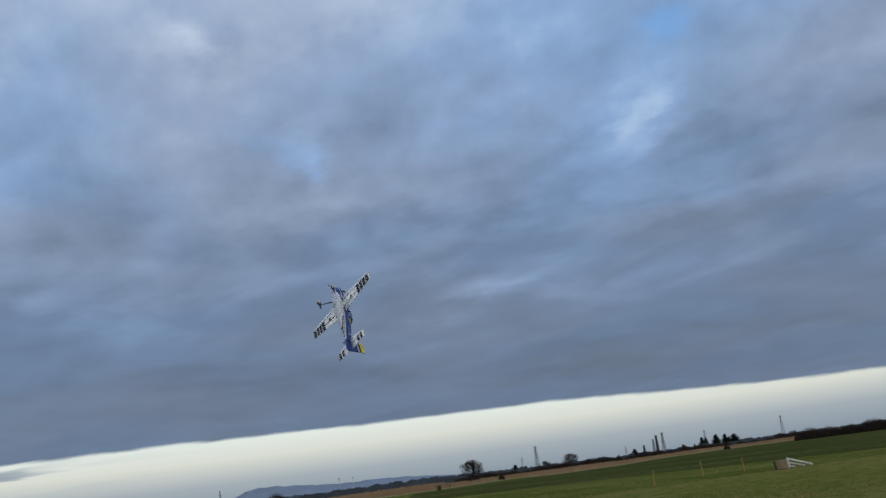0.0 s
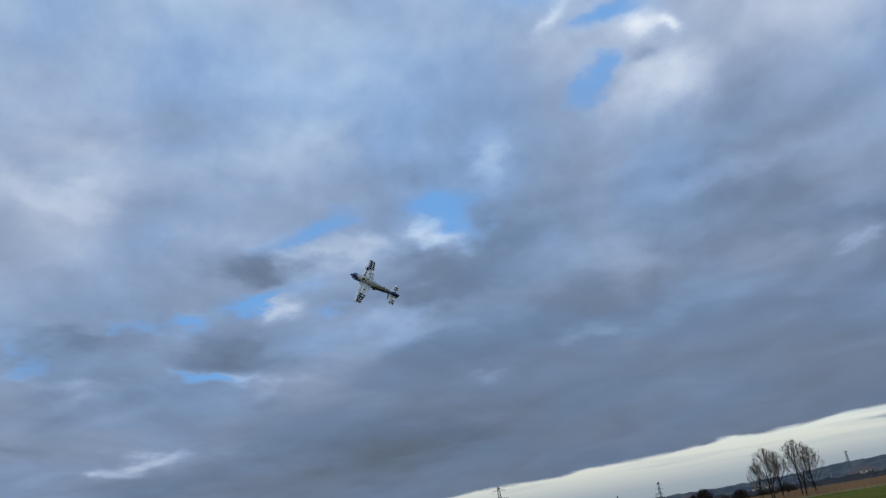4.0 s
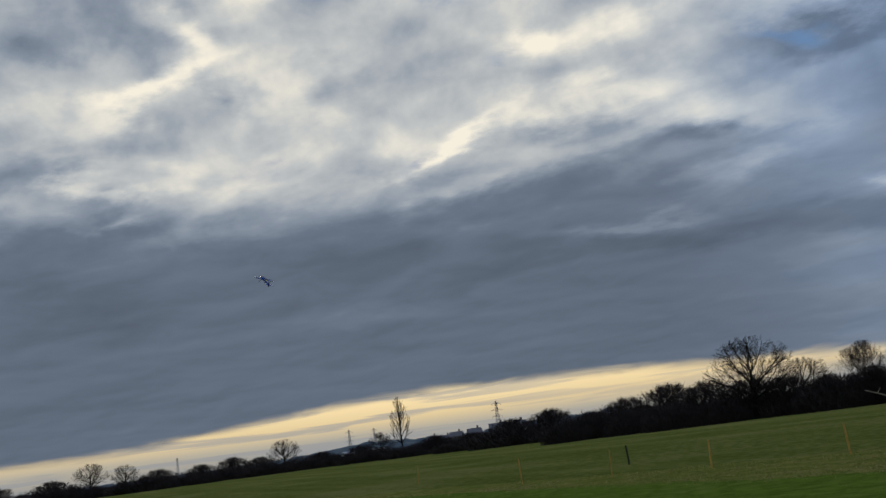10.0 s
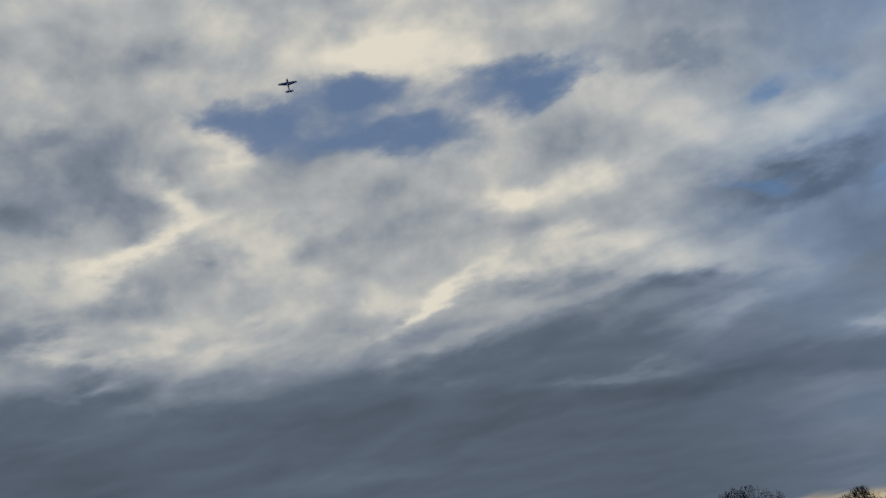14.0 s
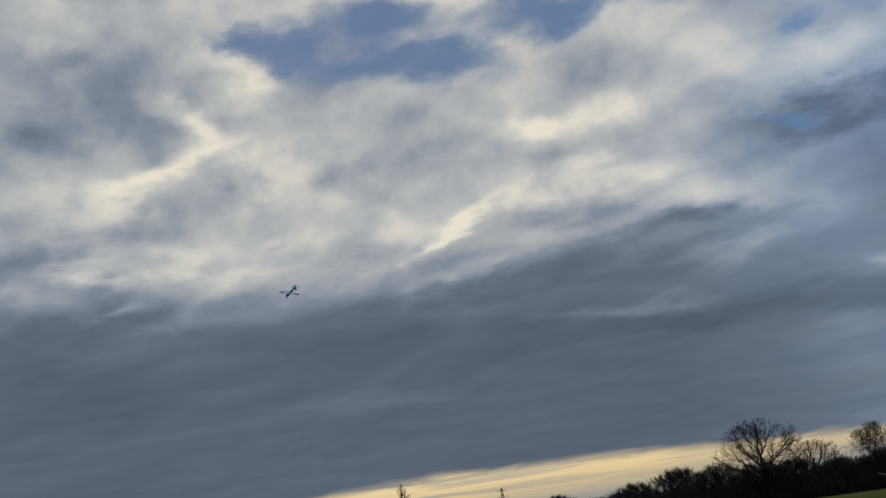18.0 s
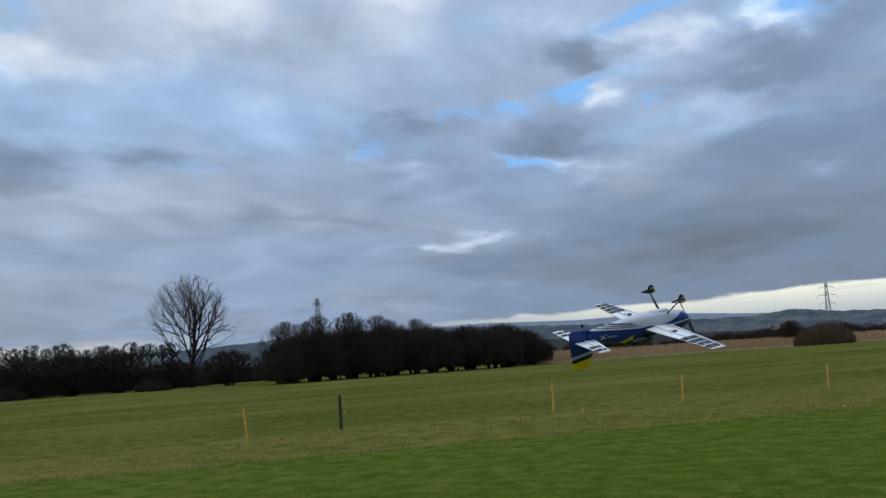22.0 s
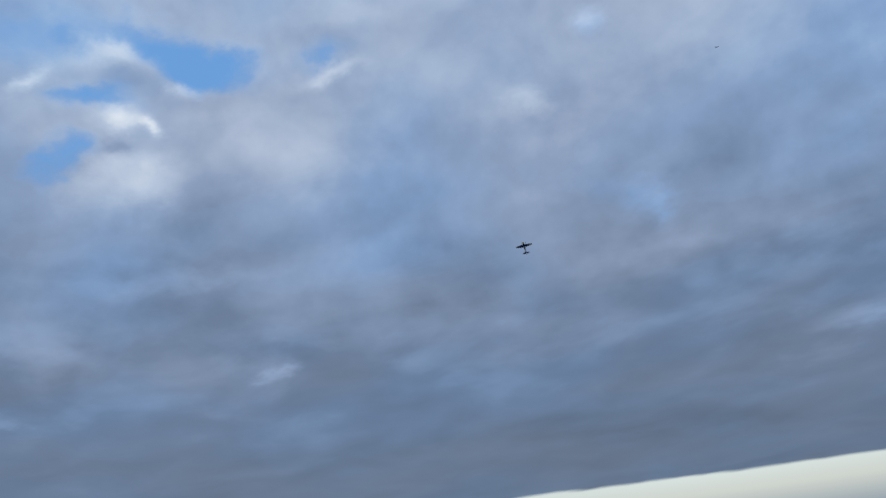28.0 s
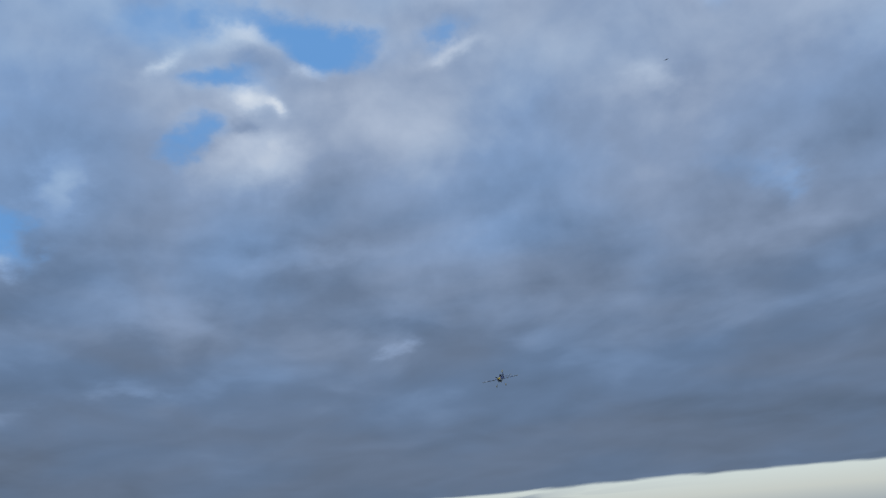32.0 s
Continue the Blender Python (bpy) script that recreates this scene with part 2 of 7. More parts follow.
def make_world():
    world = bpy.data.worlds.new("winter_sky")
    scene.world = world
    world.use_nodes = True
    n = Nodes(world.node_tree)
    d = n.vec("NORMALIZE", n.add("ShaderNodeTexCoord").outputs["Generated"])
    xyz = n.add("ShaderNodeSeparateXYZ", {0: d})
    x, y, z = xyz.outputs
    el = n.math("MULTIPLY", n.math("ARCSINE", z), 57.2958)
    az = n.math("MULTIPLY", n.math("ARCTAN2", n.math("MULTIPLY", x, -1.0), y), 57.2958)
    # the deck seen in perspective
    up = n.math("ADD", n.math("MAXIMUM", z, 0.0), 0.16)
    flat = n.add("ShaderNodeCombineXYZ", {0: n.math("DIVIDE", x, up), 1: n.math("DIVIDE", y, up), 2: 0.0}).outputs[0]
    turned = n.add("ShaderNodeMapping", {"Vector": flat, "Rotation": (0, 0, radians(28)), "Scale": (1.0, 0.8, 1.0)}).outputs[0]
    sunward = n.vec("ADD", turned, tuple(Matrix.Rotation(radians(28), 3, "Z") @ far(SUN_AZ, 0.09)))
    warm = n.math("MULTIPLY", n.span(az, 80.0, 114.0), n.span(az, 200.0, 165.0))
    n1 = n.noise(turned, 1.25, 5, 0.42, 0.6)
    n2 = n.noise(turned, 3.2, 7, 0.5, 0.6)
    lit = n.math("SUBTRACT", n.noise(sunward, 3.2, 3, 0.45, 0.2), n.noise(turned, 3.2, 3, 0.45, 0.2))
    n3 = n.noise(turned, 7.0, 7, 0.56, 0.2)
    m1, m2 = n.noise(turned, 1.6, 6, 0.48, 0.5), n.noise(turned, 4.4, 8, 0.54, 0.6)
    edge = n.vec("ADD", turned, tuple(Matrix.Rotation(radians(28), 3, "Z") @ far(SUN_AZ - 25, 0.06)))
    rim = n.math("SUBTRACT", n.noise(edge, 4.4, 3, 0.45, 0.15), n.noise(turned, 4.4, 3, 0.45, 0.15))
    c1 = n.noise(d, 7.5, 7, 0.5, 0.15)
    crest = n.math("SUBTRACT", c1, n.noise(n.vec("ADD", d, (0.0, 0.0, 0.022)), 7.5, 7, 0.5, 0.15))
    heaps = n.math("ADD", n.math("MULTIPLY", n.math("SUBTRACT", c1, 0.5), 0.85), n.math("MULTIPLY", crest, 1.0))
    high = n.span(el, 9.0, 21.0)
    hue = n.noise(n.vec("ADD", turned, (3.7, 9.1, 0.0)), 1.6, 5, 0.45, 0.3)
    w1 = n.noise(d, 3.2, 4, 0.5)
    w2 = n.noise(n.vec("ADD", d, (7.3, 1.9, 4.4)), 3.8, 4, 0.5)
    wild = n.math("ADD", n.span(el, 3.0, 16.0, 0.17, 0.36), n.math("MULTIPLY", n.math("MULTIPLY", warm, n.span(el, 11.0, 18.0)), 0.42))
    def centred(v, k):
        return n.math("MULTIPLY", n.math("SUBTRACT", v, 0.5), k)

    # the sky as a chart of azimuth and height, its lines pulled about so that clouds have uneven edges
    pull = n.add("ShaderNodeTexNoise", {"Vector": n.vec("ADD", turned, (2.2, 5.7, 0.0)), "Scale": 3.6, "Detail": 8.0, "Roughness": 0.57})
    pull_a, pull_e, _ = n.add("ShaderNodeSeparateColor", {0: pull.outputs["Color"]}).outputs
    waz = n.math("ADD", az, n.math("ADD", centred(w1, 4.0), centred(pull_a, 13.0)))
    wel = n.math("ADD", el, n.math("ADD", centred(w2, 2.0), n.math("MULTIPLY", n.math("SUBTRACT", pull_e, 0.5), n.span(el, 2.0, 26.0, 2.0, 8.0, False))))

    def heap(clouds, total, across=waz, upward=wel):
        """Adds soft-edged clouds to a sum, one after another: the sum so far rides along as a third, unused axis."""
        for a0, e0, long, wide, tilt, gain in clouds:
            at = n.add("ShaderNodeCombineXYZ", {0: across, 1: upward, 2: total}).outputs[0]
            m = n.add("ShaderNodeMapping", {"Vector": at, "Location": (a0, e0, 0), "Rotation": (0, 0, radians(tilt)), "Scale": (long, wide, 0)})
            m.vector_type = "TEXTURE"
            r2 = n.vec("DOT_PRODUCT", m.outputs[0], m.outputs[0])
            total = n.math("MULTIPLY_ADD", n.math("POWER", 0.3679, r2), gain, total)
        return total

    # brightness of the deck: darker low down, lighter overhead, with rolls and gaps
    rolls = n.math("ADD", n.math("MULTIPLY", n.math("SUBTRACT", n1, 0.5), 1.0), n.math("MULTIPLY", n.math("SUBTRACT", n2, 0.5), 0.8))
    rolls = n.math("ADD", rolls, n.math("ADD", n.math("MULTIPLY", lit, -0.6), n.math("MULTIPLY", n.math("SUBTRACT", n3, 0.5), n.span(el, 5.0, 18.0, 0.1, 0.6))))
    puffs = n.math("ADD", n.math("MULTIPLY", n.math("SUBTRACT", m1, 0.5), 0.75), n.math("MULTIPLY", n.math("SUBTRACT", m2, 0.5), 0.75))
    puffs = n.math("ADD", puffs, n.math("ADD", n.math("MULTIPLY", rim, -0.7), n.math("MULTIPLY", n.math("SUBTRACT", n1, 0.5), 0.45)))
    rolls = n.math("ADD", n.math("MULTIPLY", rolls, n.math("SUBTRACT", 1.0, warm)), n.math("MULTIPLY", puffs, warm))
    rolls = n.math("ADD", n.math("MULTIPLY", rolls, n.math("SUBTRACT", 1.0, n.math("MULTIPLY", high, 0.4))), n.math("MULTIPLY", heaps, n.math("MULTIPLY", high, 0.85)))
    east = n.span(el, 2.0, 30.0, 0.15, 0.56, False)
    mid = n.span(el, 2.0, 26.0, 0.33, 0.52, False)
    bank = n.span(wel, 12.0, 18.5, 0.165, 0.72)
    tone = n.math("ADD", n.math("MULTIPLY", east, n.span(az, 48.0, 5.0)), n.math("MULTIPLY", mid, n.span(az, 5.0, 48.0)))
    past = n.span(az, 93.0, 110.0)
    tone = n.math("ADD", n.math("MULTIPLY", tone, n.math("SUBTRACT", 1.0, past)), n.math("MULTIPLY", bank, past))
    tone = n.math("ADD", tone, n.math("MULTIPLY", rolls, wild))
    for clouds in (SUNSET_LIT, SUNSET_LOW_LIT, WEST_LIT, WEST_LOW_LIT, SOUTH_LIT, EAST_LIT, NORTH_LIT, SUNSET_SHADE, WEST_SHADE, SOUTH_SHADE, NORTH_SHADE):
        tone = heap(clouds, tone)
    # blue gaps
    gap = 0.0
    for clouds in (SUNSET_GAPS, WEST_GAPS, SOUTH_GAPS, EAST_GAPS):
        gap = heap([(a0, e0, long * 1.1, wide * 1.35, tilt, gain * 1.2) for a0, e0, long, wide, tilt, gain in clouds], gap)
    veil = n.span(gap, 0.05, 0.9, 0.0, 0.62)
    torn = n.math("ADD", n.math("MULTIPLY", n.math("SUBTRACT", n3, 0.5), 1.6), n.math("MULTIPLY", n.math("SUBTRACT", n2, 0.5), 0.8))
    hole = n.math("ADD", gap, n.math("MULTIPLY", n.math("ADD", torn, n.math("MULTIPLY", n.math("SUBTRACT", 0.5, c1), 1.2)), n.span(gap, 0.05, 0.5, 0.0, 0.8)))
    tone = n.math("ADD", tone, n.math("MULTIPLY", n.math("MULTIPLY", n.span(hole, 0.05, 0.4), n.span(hole, 0.75, 0.45)), n.span(n2, 0.38, 0.62, 0.0, 0.05)))
    gap = n.math("MAXIMUM", n.span(hole, 0.1, 1.05, 0.0, 0.95), n.math("MULTIPLY", veil, n.span(n3, 0.3, 0.62, 1.0, 0.45)))
    # colour of the cloud by its tone; warm towards the low sun
    cold = n.ramp(tone, ((0.0, srgb(82, 93, 108)), (0.28, srgb(102, 118, 142)), (0.5, srgb(132, 149, 176)), (0.72, srgb(170, 183, 203)), (1.0, srgb(224, 228, 232))))
    thin = n.ramp(tone, ((0.0, srgb(76, 94, 116)), (0.28, srgb(96, 120, 152)), (0.5, srgb(122, 152, 192)), (0.72, srgb(160, 186, 214)), (1.0, srgb(216, 228, 238))))
    cold = n.mix(n.math("MULTIPLY", n.span(hue, 0.34, 0.66), n.span(el, 2.0, 18.0, 0.4, 0.9)), cold, thin)
    dull = n.ramp(tone, ((0.0, srgb(80, 92, 104)), (0.28, srgb(106, 119, 134)), (0.5, srgb(140, 154, 172)), (0.72, srgb(180, 189, 198)), (1.0, srgb(232, 232, 228))))
    cold = n.mix(n.math("MULTIPLY", n.span(az, 30.0, 80.0), n.span(hue, 0.3, 0.7, 0.75, 0.2)), cold, dull)
    warm_tone = n.ramp(tone, ((0.0, srgb(80, 90, 104)), (0.28, srgb(104, 116, 132)), (0.5, srgb(140, 150, 163)), (0.75, srgb(191, 194, 194)), (1.0, srgb(243, 236, 219))))
    clouds = n.mix(warm, cold, warm_tone)
    sky = n.add("ShaderNodeTexSky")
    sky.sky_type, sky.sun_disc, sky.sun_elevation, sky.sun_rotation = "NISHITA", False, radians(SUN_EL), radians(-SUN_AZ)
    sky.altitude, sky.air_density, sky.dust_density = 20.0, 1.0, 0.6
    clear = n.mix(0.82, n.vec("SCALE", sky.outputs[0], 0.12), n.mix(warm, srgb(98, 154, 216), srgb(98, 126, 168)))
    both = n.mix(n.math("MINIMUM", gap, 1.0), clouds, clear)
    # the open strip under the deck's edge
    edge = n.math("ADD", n.span(az, 34.0, -24.0, 2.2, 3.88), n.span(az, -45.0, -72.0, 0.0, -1.0))
    lift = n.math("ADD", n.math("MULTIPLY", n.math("SUBTRACT", n2, 0.5), n.span(az, -30.0, 0.0, 0.35, 0.8)), n.math("MULTIPLY", n.math("SUBTRACT", w1, 0.5), 0.5))
    strip = n.math("MULTIPLY", n.span(n.math("SUBTRACT", el, n.math("ADD", edge, lift)), 0.12, -0.12), n.span(az, 44.0, 20.0))
    glow = n.ramp(n.span(el, 0.0, 4.5, 0.0, 1.0, False), ((0.0, srgb(120, 133, 147)), (0.3, srgb(144, 155, 163)), (0.62, srgb(192, 197, 191)), (1.0, srgb(206, 218, 216))))
    streaks = n.noise(n.add("ShaderNodeCombineXYZ", {0: n.math("MULTIPLY", az, 0.05), 1: n.math("MULTIPLY", el, 1.1), 2: 0.0}).outputs[0], 1.6, 5, 0.55, 0.5)
    streak = n.math("MULTIPLY", n.span(streaks, 0.49, 0.58), n.math("MULTIPLY", n.span(el, 1.2, 2.2), n.span(az, -34.0, -14.0)))
    glow = n.mix(n.math("MULTIPLY", streak, 0.25), glow, srgb(150, 160, 172))
    wisps = heap(STREAKS, 0.0, n.math("ADD", az, centred(w1, 5.0)), n.math("ADD", el, n.math("ADD", centred(n2, 0.9), centred(streaks, 0.5))))
    glow = n.mix(n.span(wisps, 0.25, 0.75, 0.0, 0.85), glow, srgb(124, 137, 152))
    both = n.mix(strip, both, glow)
    # the sunset strip
    s_edge = n.math("ADD", n.span(az, 88.0, 122.0, 2.05, 3.3), n.span(az, 122.0, 148.0, 0.0, -1.6))
    dusk = n.math("SUBTRACT", el, n.math("ADD", s_edge, n.math("MULTIPLY", lift, 0.9)))
    dusk = n.math("MULTIPLY", n.span(dusk, 0.35, -0.35), n.math("MULTIPLY", n.span(az, 46.0, 64.0), n.span(az, 200.0, 165.0)))
    fire = n.ramp(n.span(el, 0.2, 3.6, 0.0, 1.0, False), ((0.0, srgb(150, 151, 150)), (0.3, srgb(184, 175, 156)), (0.5, srgb(228, 204, 156)), (0.8, srgb(252, 226, 172)), (1.0, srgb(226, 208, 172))))
    fire = n.mix(n.math("MULTIPLY", n.span(streaks, 0.48, 0.6), n.span(az, 110.0, 126.0, 0.3, 0.6)), fire, srgb(146, 150, 156))
    fire = n.mix(n.span(az, 104.0, 82.0, 0.0, 0.8), fire, srgb(184, 187, 184))
    both = n.mix(n.math("MULTIPLY", n.math("MULTIPLY", dusk, n.span(az, 104.0, 86.0, 0.95, 0.55)), n.math("MAXIMUM", n.span(az, 88.0, 104.0), n.span(el, 1.0, 1.9))), both, fire)
    out = n.add("ShaderNodeBackground", {0: both, 1: n.span(el, 32.0, 85.0, 1.0, 2.3)})
    n.add("ShaderNodeOutputWorld", {0: out.outputs[0]})


make_world()
sun = new("low_sun", bpy.data.lights.new("low_sun", "SUN"))
sun.data.energy, sun.data.angle, sun.data.color = 0.32, radians(14), (1.0, 0.93, 0.82)
sun.matrix_world = look(far(SUN_AZ, 100, 100 * math.tan(radians(SUN_EL + 6))), (0, 0, 0))


# ---- materials ----
def material(name, color, rough=0.8, metal=0.0, vary=0.25, scale=8.0, bump=0.0, coords="Object", coat=0.0, random=0.0, second=None, spec=None, thin=0.0):
    """A plain surface with grain and stains at two scales. second: a colour that the stains turn to."""
    m = bpy.data.materials.new(name)
    m.use_nodes = True
    n = Nodes(m.node_tree)
    co = n.add("ShaderNodeTexCoord").outputs[coords]
    fine, broad = n.noise(co, scale * 9, 4, 0.6), n.noise(co, scale, 5, 0.55)
    base = n.mix(n.span(broad, 0.35, 0.68), color, second if second else tuple(min(1.0, c * (1 + vary)) for c in color))
    dark = tuple(c * (1 - vary) for c in color)
    base = n.mix(n.math("MULTIPLY", n.span(fine, 0.45, 0.75), 0.55), base, dark)
    if random:
        base = n.mix(n.math("MULTIPLY", n.add("ShaderNodeNewGeometry").outputs["Random Per Island"], random), base, dark)
    b = n.add("ShaderNodeBsdfPrincipled", {"Base Color": base, "Roughness": n.span(fine, 0.2, 0.8, max(0.0, rough - 0.08), min(1.0, rough + 0.08)), "Metallic": metal, "Coat Weight": coat, "Specular IOR Level": (0.5 if rough < 0.8 else 0.0) if spec is None else spec})
    if bump:
        b.inputs["Normal"].default_value = (0, 0, 0)
        n.put(b.inputs["Normal"], n.add("ShaderNodeBump", {"Strength": bump, "Height": n.math("ADD", fine, broad)}).outputs[0])
    out = b.outputs[0]
    if thin:
        # leaves let light through
        out = n.add("ShaderNodeMixShader", {0: thin, 1: out, 2: n.add("ShaderNodeBsdfTranslucent", {0: base}).outputs[0]}).outputs[0]
    n.add("ShaderNodeOutputMaterial", {0: out})
    return m


def turf(name, low, high, dry, dryness, stripes=0.0, scale=1.0, relief=0.7):
    """Grass seen as a surface: blades, tufts, dry patches and mowing lines."""
    m = bpy.data.materials.new(name)
    m.use_nodes = True
    n = Nodes(m.node_tree)
    co = n.add("ShaderNodeTexCoord").outputs["Object"]
    blades, tufts, broad = n.noise(co, 38 * scale, 5, 0.7), n.noise(co, 2.6 * scale, 6, 0.62, 0.4), n.noise(co, 0.09 * scale, 5, 0.55, 0.3)
    base = n.mix(n.span(n.math("ADD", n.math("MULTIPLY", blades, 0.5), n.math("MULTIPLY", tufts, 0.5)), 0.36, 0.64), low, high)
    worn = n.math("ADD", n.math("MULTIPLY", tufts, 0.55), n.math("MULTIPLY", broad, 0.45))
    base = n.mix(n.math("MULTIPLY", n.span(worn, 0.5 - 0.12 * dryness, 0.66 - 0.1 * dryness), min(1.0, 0.35 + dryness * 0.5)), base, dry)
    if stripes:
        line = n.add("ShaderNodeMapping", {"Vector": co, "Rotation": (0, 0, radians(36))}).outputs[0]
        line = n.add("ShaderNodeMapping", {"Vector": line, "Scale": (0.20, 0.010, 1.0)}).outputs[0]
        base = n.mix(n.math("MULTIPLY", n.span(n.noise(line, 1.0, 3, 0.6), 0.45, 0.62), stripes), base, tuple(c * 1.5 for c in dry))
    b = n.add("ShaderNodeBsdfPrincipled", {"Base Color": base, "Roughness": 1.0, "Specular IOR Level": 0.0})
    n.put(b.inputs["Normal"], n.add("ShaderNodeBump", {"Strength": relief, "Distance": 0.05, "Height": n.math("ADD", blades, tufts)}).outputs[0])
    n.add("ShaderNodeOutputMaterial", {0: b.outputs[0]})
    return m


M_FIELD = turf("field_grass", (0.054, 0.068, 0.011), (0.100, 0.112, 0.023), (0.17, 0.150, 0.05), 0.5, 0.16)
M_MOWN = turf("mown_grass", (0.047, 0.078, 0.009), (0.112, 0.146, 0.021), (0.14, 0.15, 0.038), 0.3, 0.0, 0.9, 0.6)
M_ROUGH = turf("rough_grass", (0.080, 0.094, 0.017), (0.160, 0.160, 0.036), (0.23, 0.172, 0.062), 0.6, 0.0, 0.6, 1.0)
M_BLADE = material("grass_blades", (0.23, 0.245, 0.062), 0.9, vary=0.4, scale=0.4, random=0.6, second=(0.38, 0.30, 0.11), thin=0.5)
M_SHORT = material("mown_blades", (0.075, 0.118, 0.016), 0.9, vary=0.35, scale=1.5, random=0.7, second=(0.18, 0.20, 0.04), thin=0.5)
M_STRAW = material("pale_straw", (0.42, 0.36, 0.21), 0.9, vary=0.3, scale=0.5, random=0.5, thin=0.5)
M_REED = material("dry_reed", (0.42, 0.255, 0.145), 0.9, vary=0.4, scale=0.06, random=0.6, second=(0.52, 0.35, 0.205), thin=0.5)
M_BARK = material("bark", (0.022, 0.019, 0.016), 0.95, vary=0.4, scale=2.0)
M_TWIG = material("twigs", (0.032, 0.026, 0.022), 0.95, vary=0.35, scale=1.0)
M_PALE = material("pale_bark", (0.062, 0.048, 0.037), 0.95, vary=0.4, scale=1.2)
M_THICK = material("thicket_twigs", (0.036, 0.028, 0.024), 0.95, vary=0.4, scale=0.7)
M_SCRUB = material("scrub_twigs", (0.085, 0.060, 0.042), 0.95, vary=0.4, scale=0.7)
M_PINE = material("pine_needles", (0.022, 0.034, 0.026), 0.95, vary=0.4, scale=0.5)
M_STAKE = material("orange_stake", (0.50, 0.27, 0.065), 0.8, vary=0.25, scale=14)
M_POST = material("dark_post", (0.045, 0.048, 0.026), 0.9, vary=0.4, scale=10)
M_STEEL = material("galvanised_steel", (0.17, 0.185, 0.21), 0.6, 0.3, vary=0.2, scale=0.5)
M_PALEPOLE = material("pale_pole", (0.45, 0.46, 0.46), 0.7, vary=0.15, scale=1.0)
# Distance haze is mixed into the hill colour as blue-grey; the patches are fields.
M_HAZED_HILL = material("hazed_far_hill", (0.062, 0.080, 0.098), 1.0, vary=0.6, scale=0.02, second=(0.118, 0.132, 0.134))
# The farthest hills carry the pale blue of haze in their base colour.
M_HAZE_BLUE = material("haze_blue_hill", (0.185, 0.215, 0.26), 1.0, vary=0.15, scale=0.01)
M_WOOD = material("far_wood", (0.040, 0.042, 0.044), 1.0, vary=0.35, scale=0.08)
M_PASTURE = turf("wet_pasture", (0.030, 0.040, 0.010), (0.062, 0.068, 0.018), (0.13, 0.11, 0.05), 0.4, 0.0, 0.5)
M_BIRDS = material("dark_feathers", (0.02, 0.02, 0.02), 0.9)
M_WHITE = material("weathered_white", (0.55, 0.54, 0.50), 0.7, vary=0.15, scale=12)
M_BRICK = material("far_brick", (0.20, 0.15, 0.13), 0.9, vary=0.25, scale=0.4)
M_ROOF = material("far_roof", (0.11, 0.10, 0.105), 0.9, vary=0.25, scale=0.5)
M_PALEWALL = material("far_pale_wall", (0.55, 0.54, 0.52), 0.8, vary=0.1, scale=0.4)


# ---- building tools ----
def mesh_of(name, verts, faces, mats=(), indices=None, smooth=False):
    me = bpy.data.meshes.new(name)
    me.from_pydata([tuple(v) for v in verts], [], faces)
    for m in mats:
        me.materials.append(m)
    if indices is not None:
        me.polygons.foreach_set("material_index", indices)
    if smooth:
        me.polygons.foreach_set("use_smooth", [True] * len(me.polygons))
    me.update()
    return me


def solid(name, bm, mats, parent=None, label=""):
    """Links a bmesh as one mesh object, under a thing or a part if given."""
    me = bpy.data.meshes.new(name)
    bmesh.ops.recalc_face_normals(bm, faces=bm.faces)
    bm.to_mesh(me)
    bm.free()
    for m in mats if isinstance(mats, (list, tuple)) else (mats,):
        me.materials.append(m)
    ob = new(name, me)
    if parent:
        ob.parent = parent
    if label:
        tagged(ob, label)
    return ob


def held(name, me, parent, label=""):
    ob = new(name, me)
    ob.parent = parent
    if label:
        tagged(ob, label)
    return ob


def empty(name, m=None):
    ob = new(name)
    ob.empty_display_size = 0.2
    if m:
        ob.matrix_world = m
    return ob


def bar(bm, a, b, r0, r1=None, sides=6, cap=True):
    """A tapered round bar from a to b."""
    a, b = Vector(a), Vector(b)
    r1 = r0 if r1 is None else r1
    q = (b - a).to_track_quat("Z", "Y")
    rings = []
    for p, r in ((a, r0), (b, r1)):
        rings.append([bm.verts.new(p + q @ Vector((math.cos(2 * math.pi * k / sides) * r, math.sin(2 * math.pi * k / sides) * r, 0))) for k in range(sides)])
    for k in range(sides):
        bm.faces.new((rings[0][k], rings[0][(k + 1) % sides], rings[1][(k + 1) % sides], rings[1][k]))
    if cap:
        bm.faces.new(rings[0][::-1])
        bm.faces.new(rings[1])


def block(bm, x0, x1, y0, y1, z0, z1, bevel=0.0):
    vs = [bm.verts.new((x, y, z)) for z in (z0, z1) for x, y in ((x0, y0), (x1, y0), (x1, y1), (x0, y1))]
    fs = [bm.faces.new([vs[i] for i in f]) for f in ((3, 2, 1, 0), (4, 5, 6, 7), (0, 1, 5, 4), (1, 2, 6, 5), (2, 3, 7, 6), (3, 0, 4, 7))]
    if bevel:
        bmesh.ops.bevel(bm, geom=list({e for f in fs for e in f.edges}), offset=bevel, segments=1, affect="EDGES")


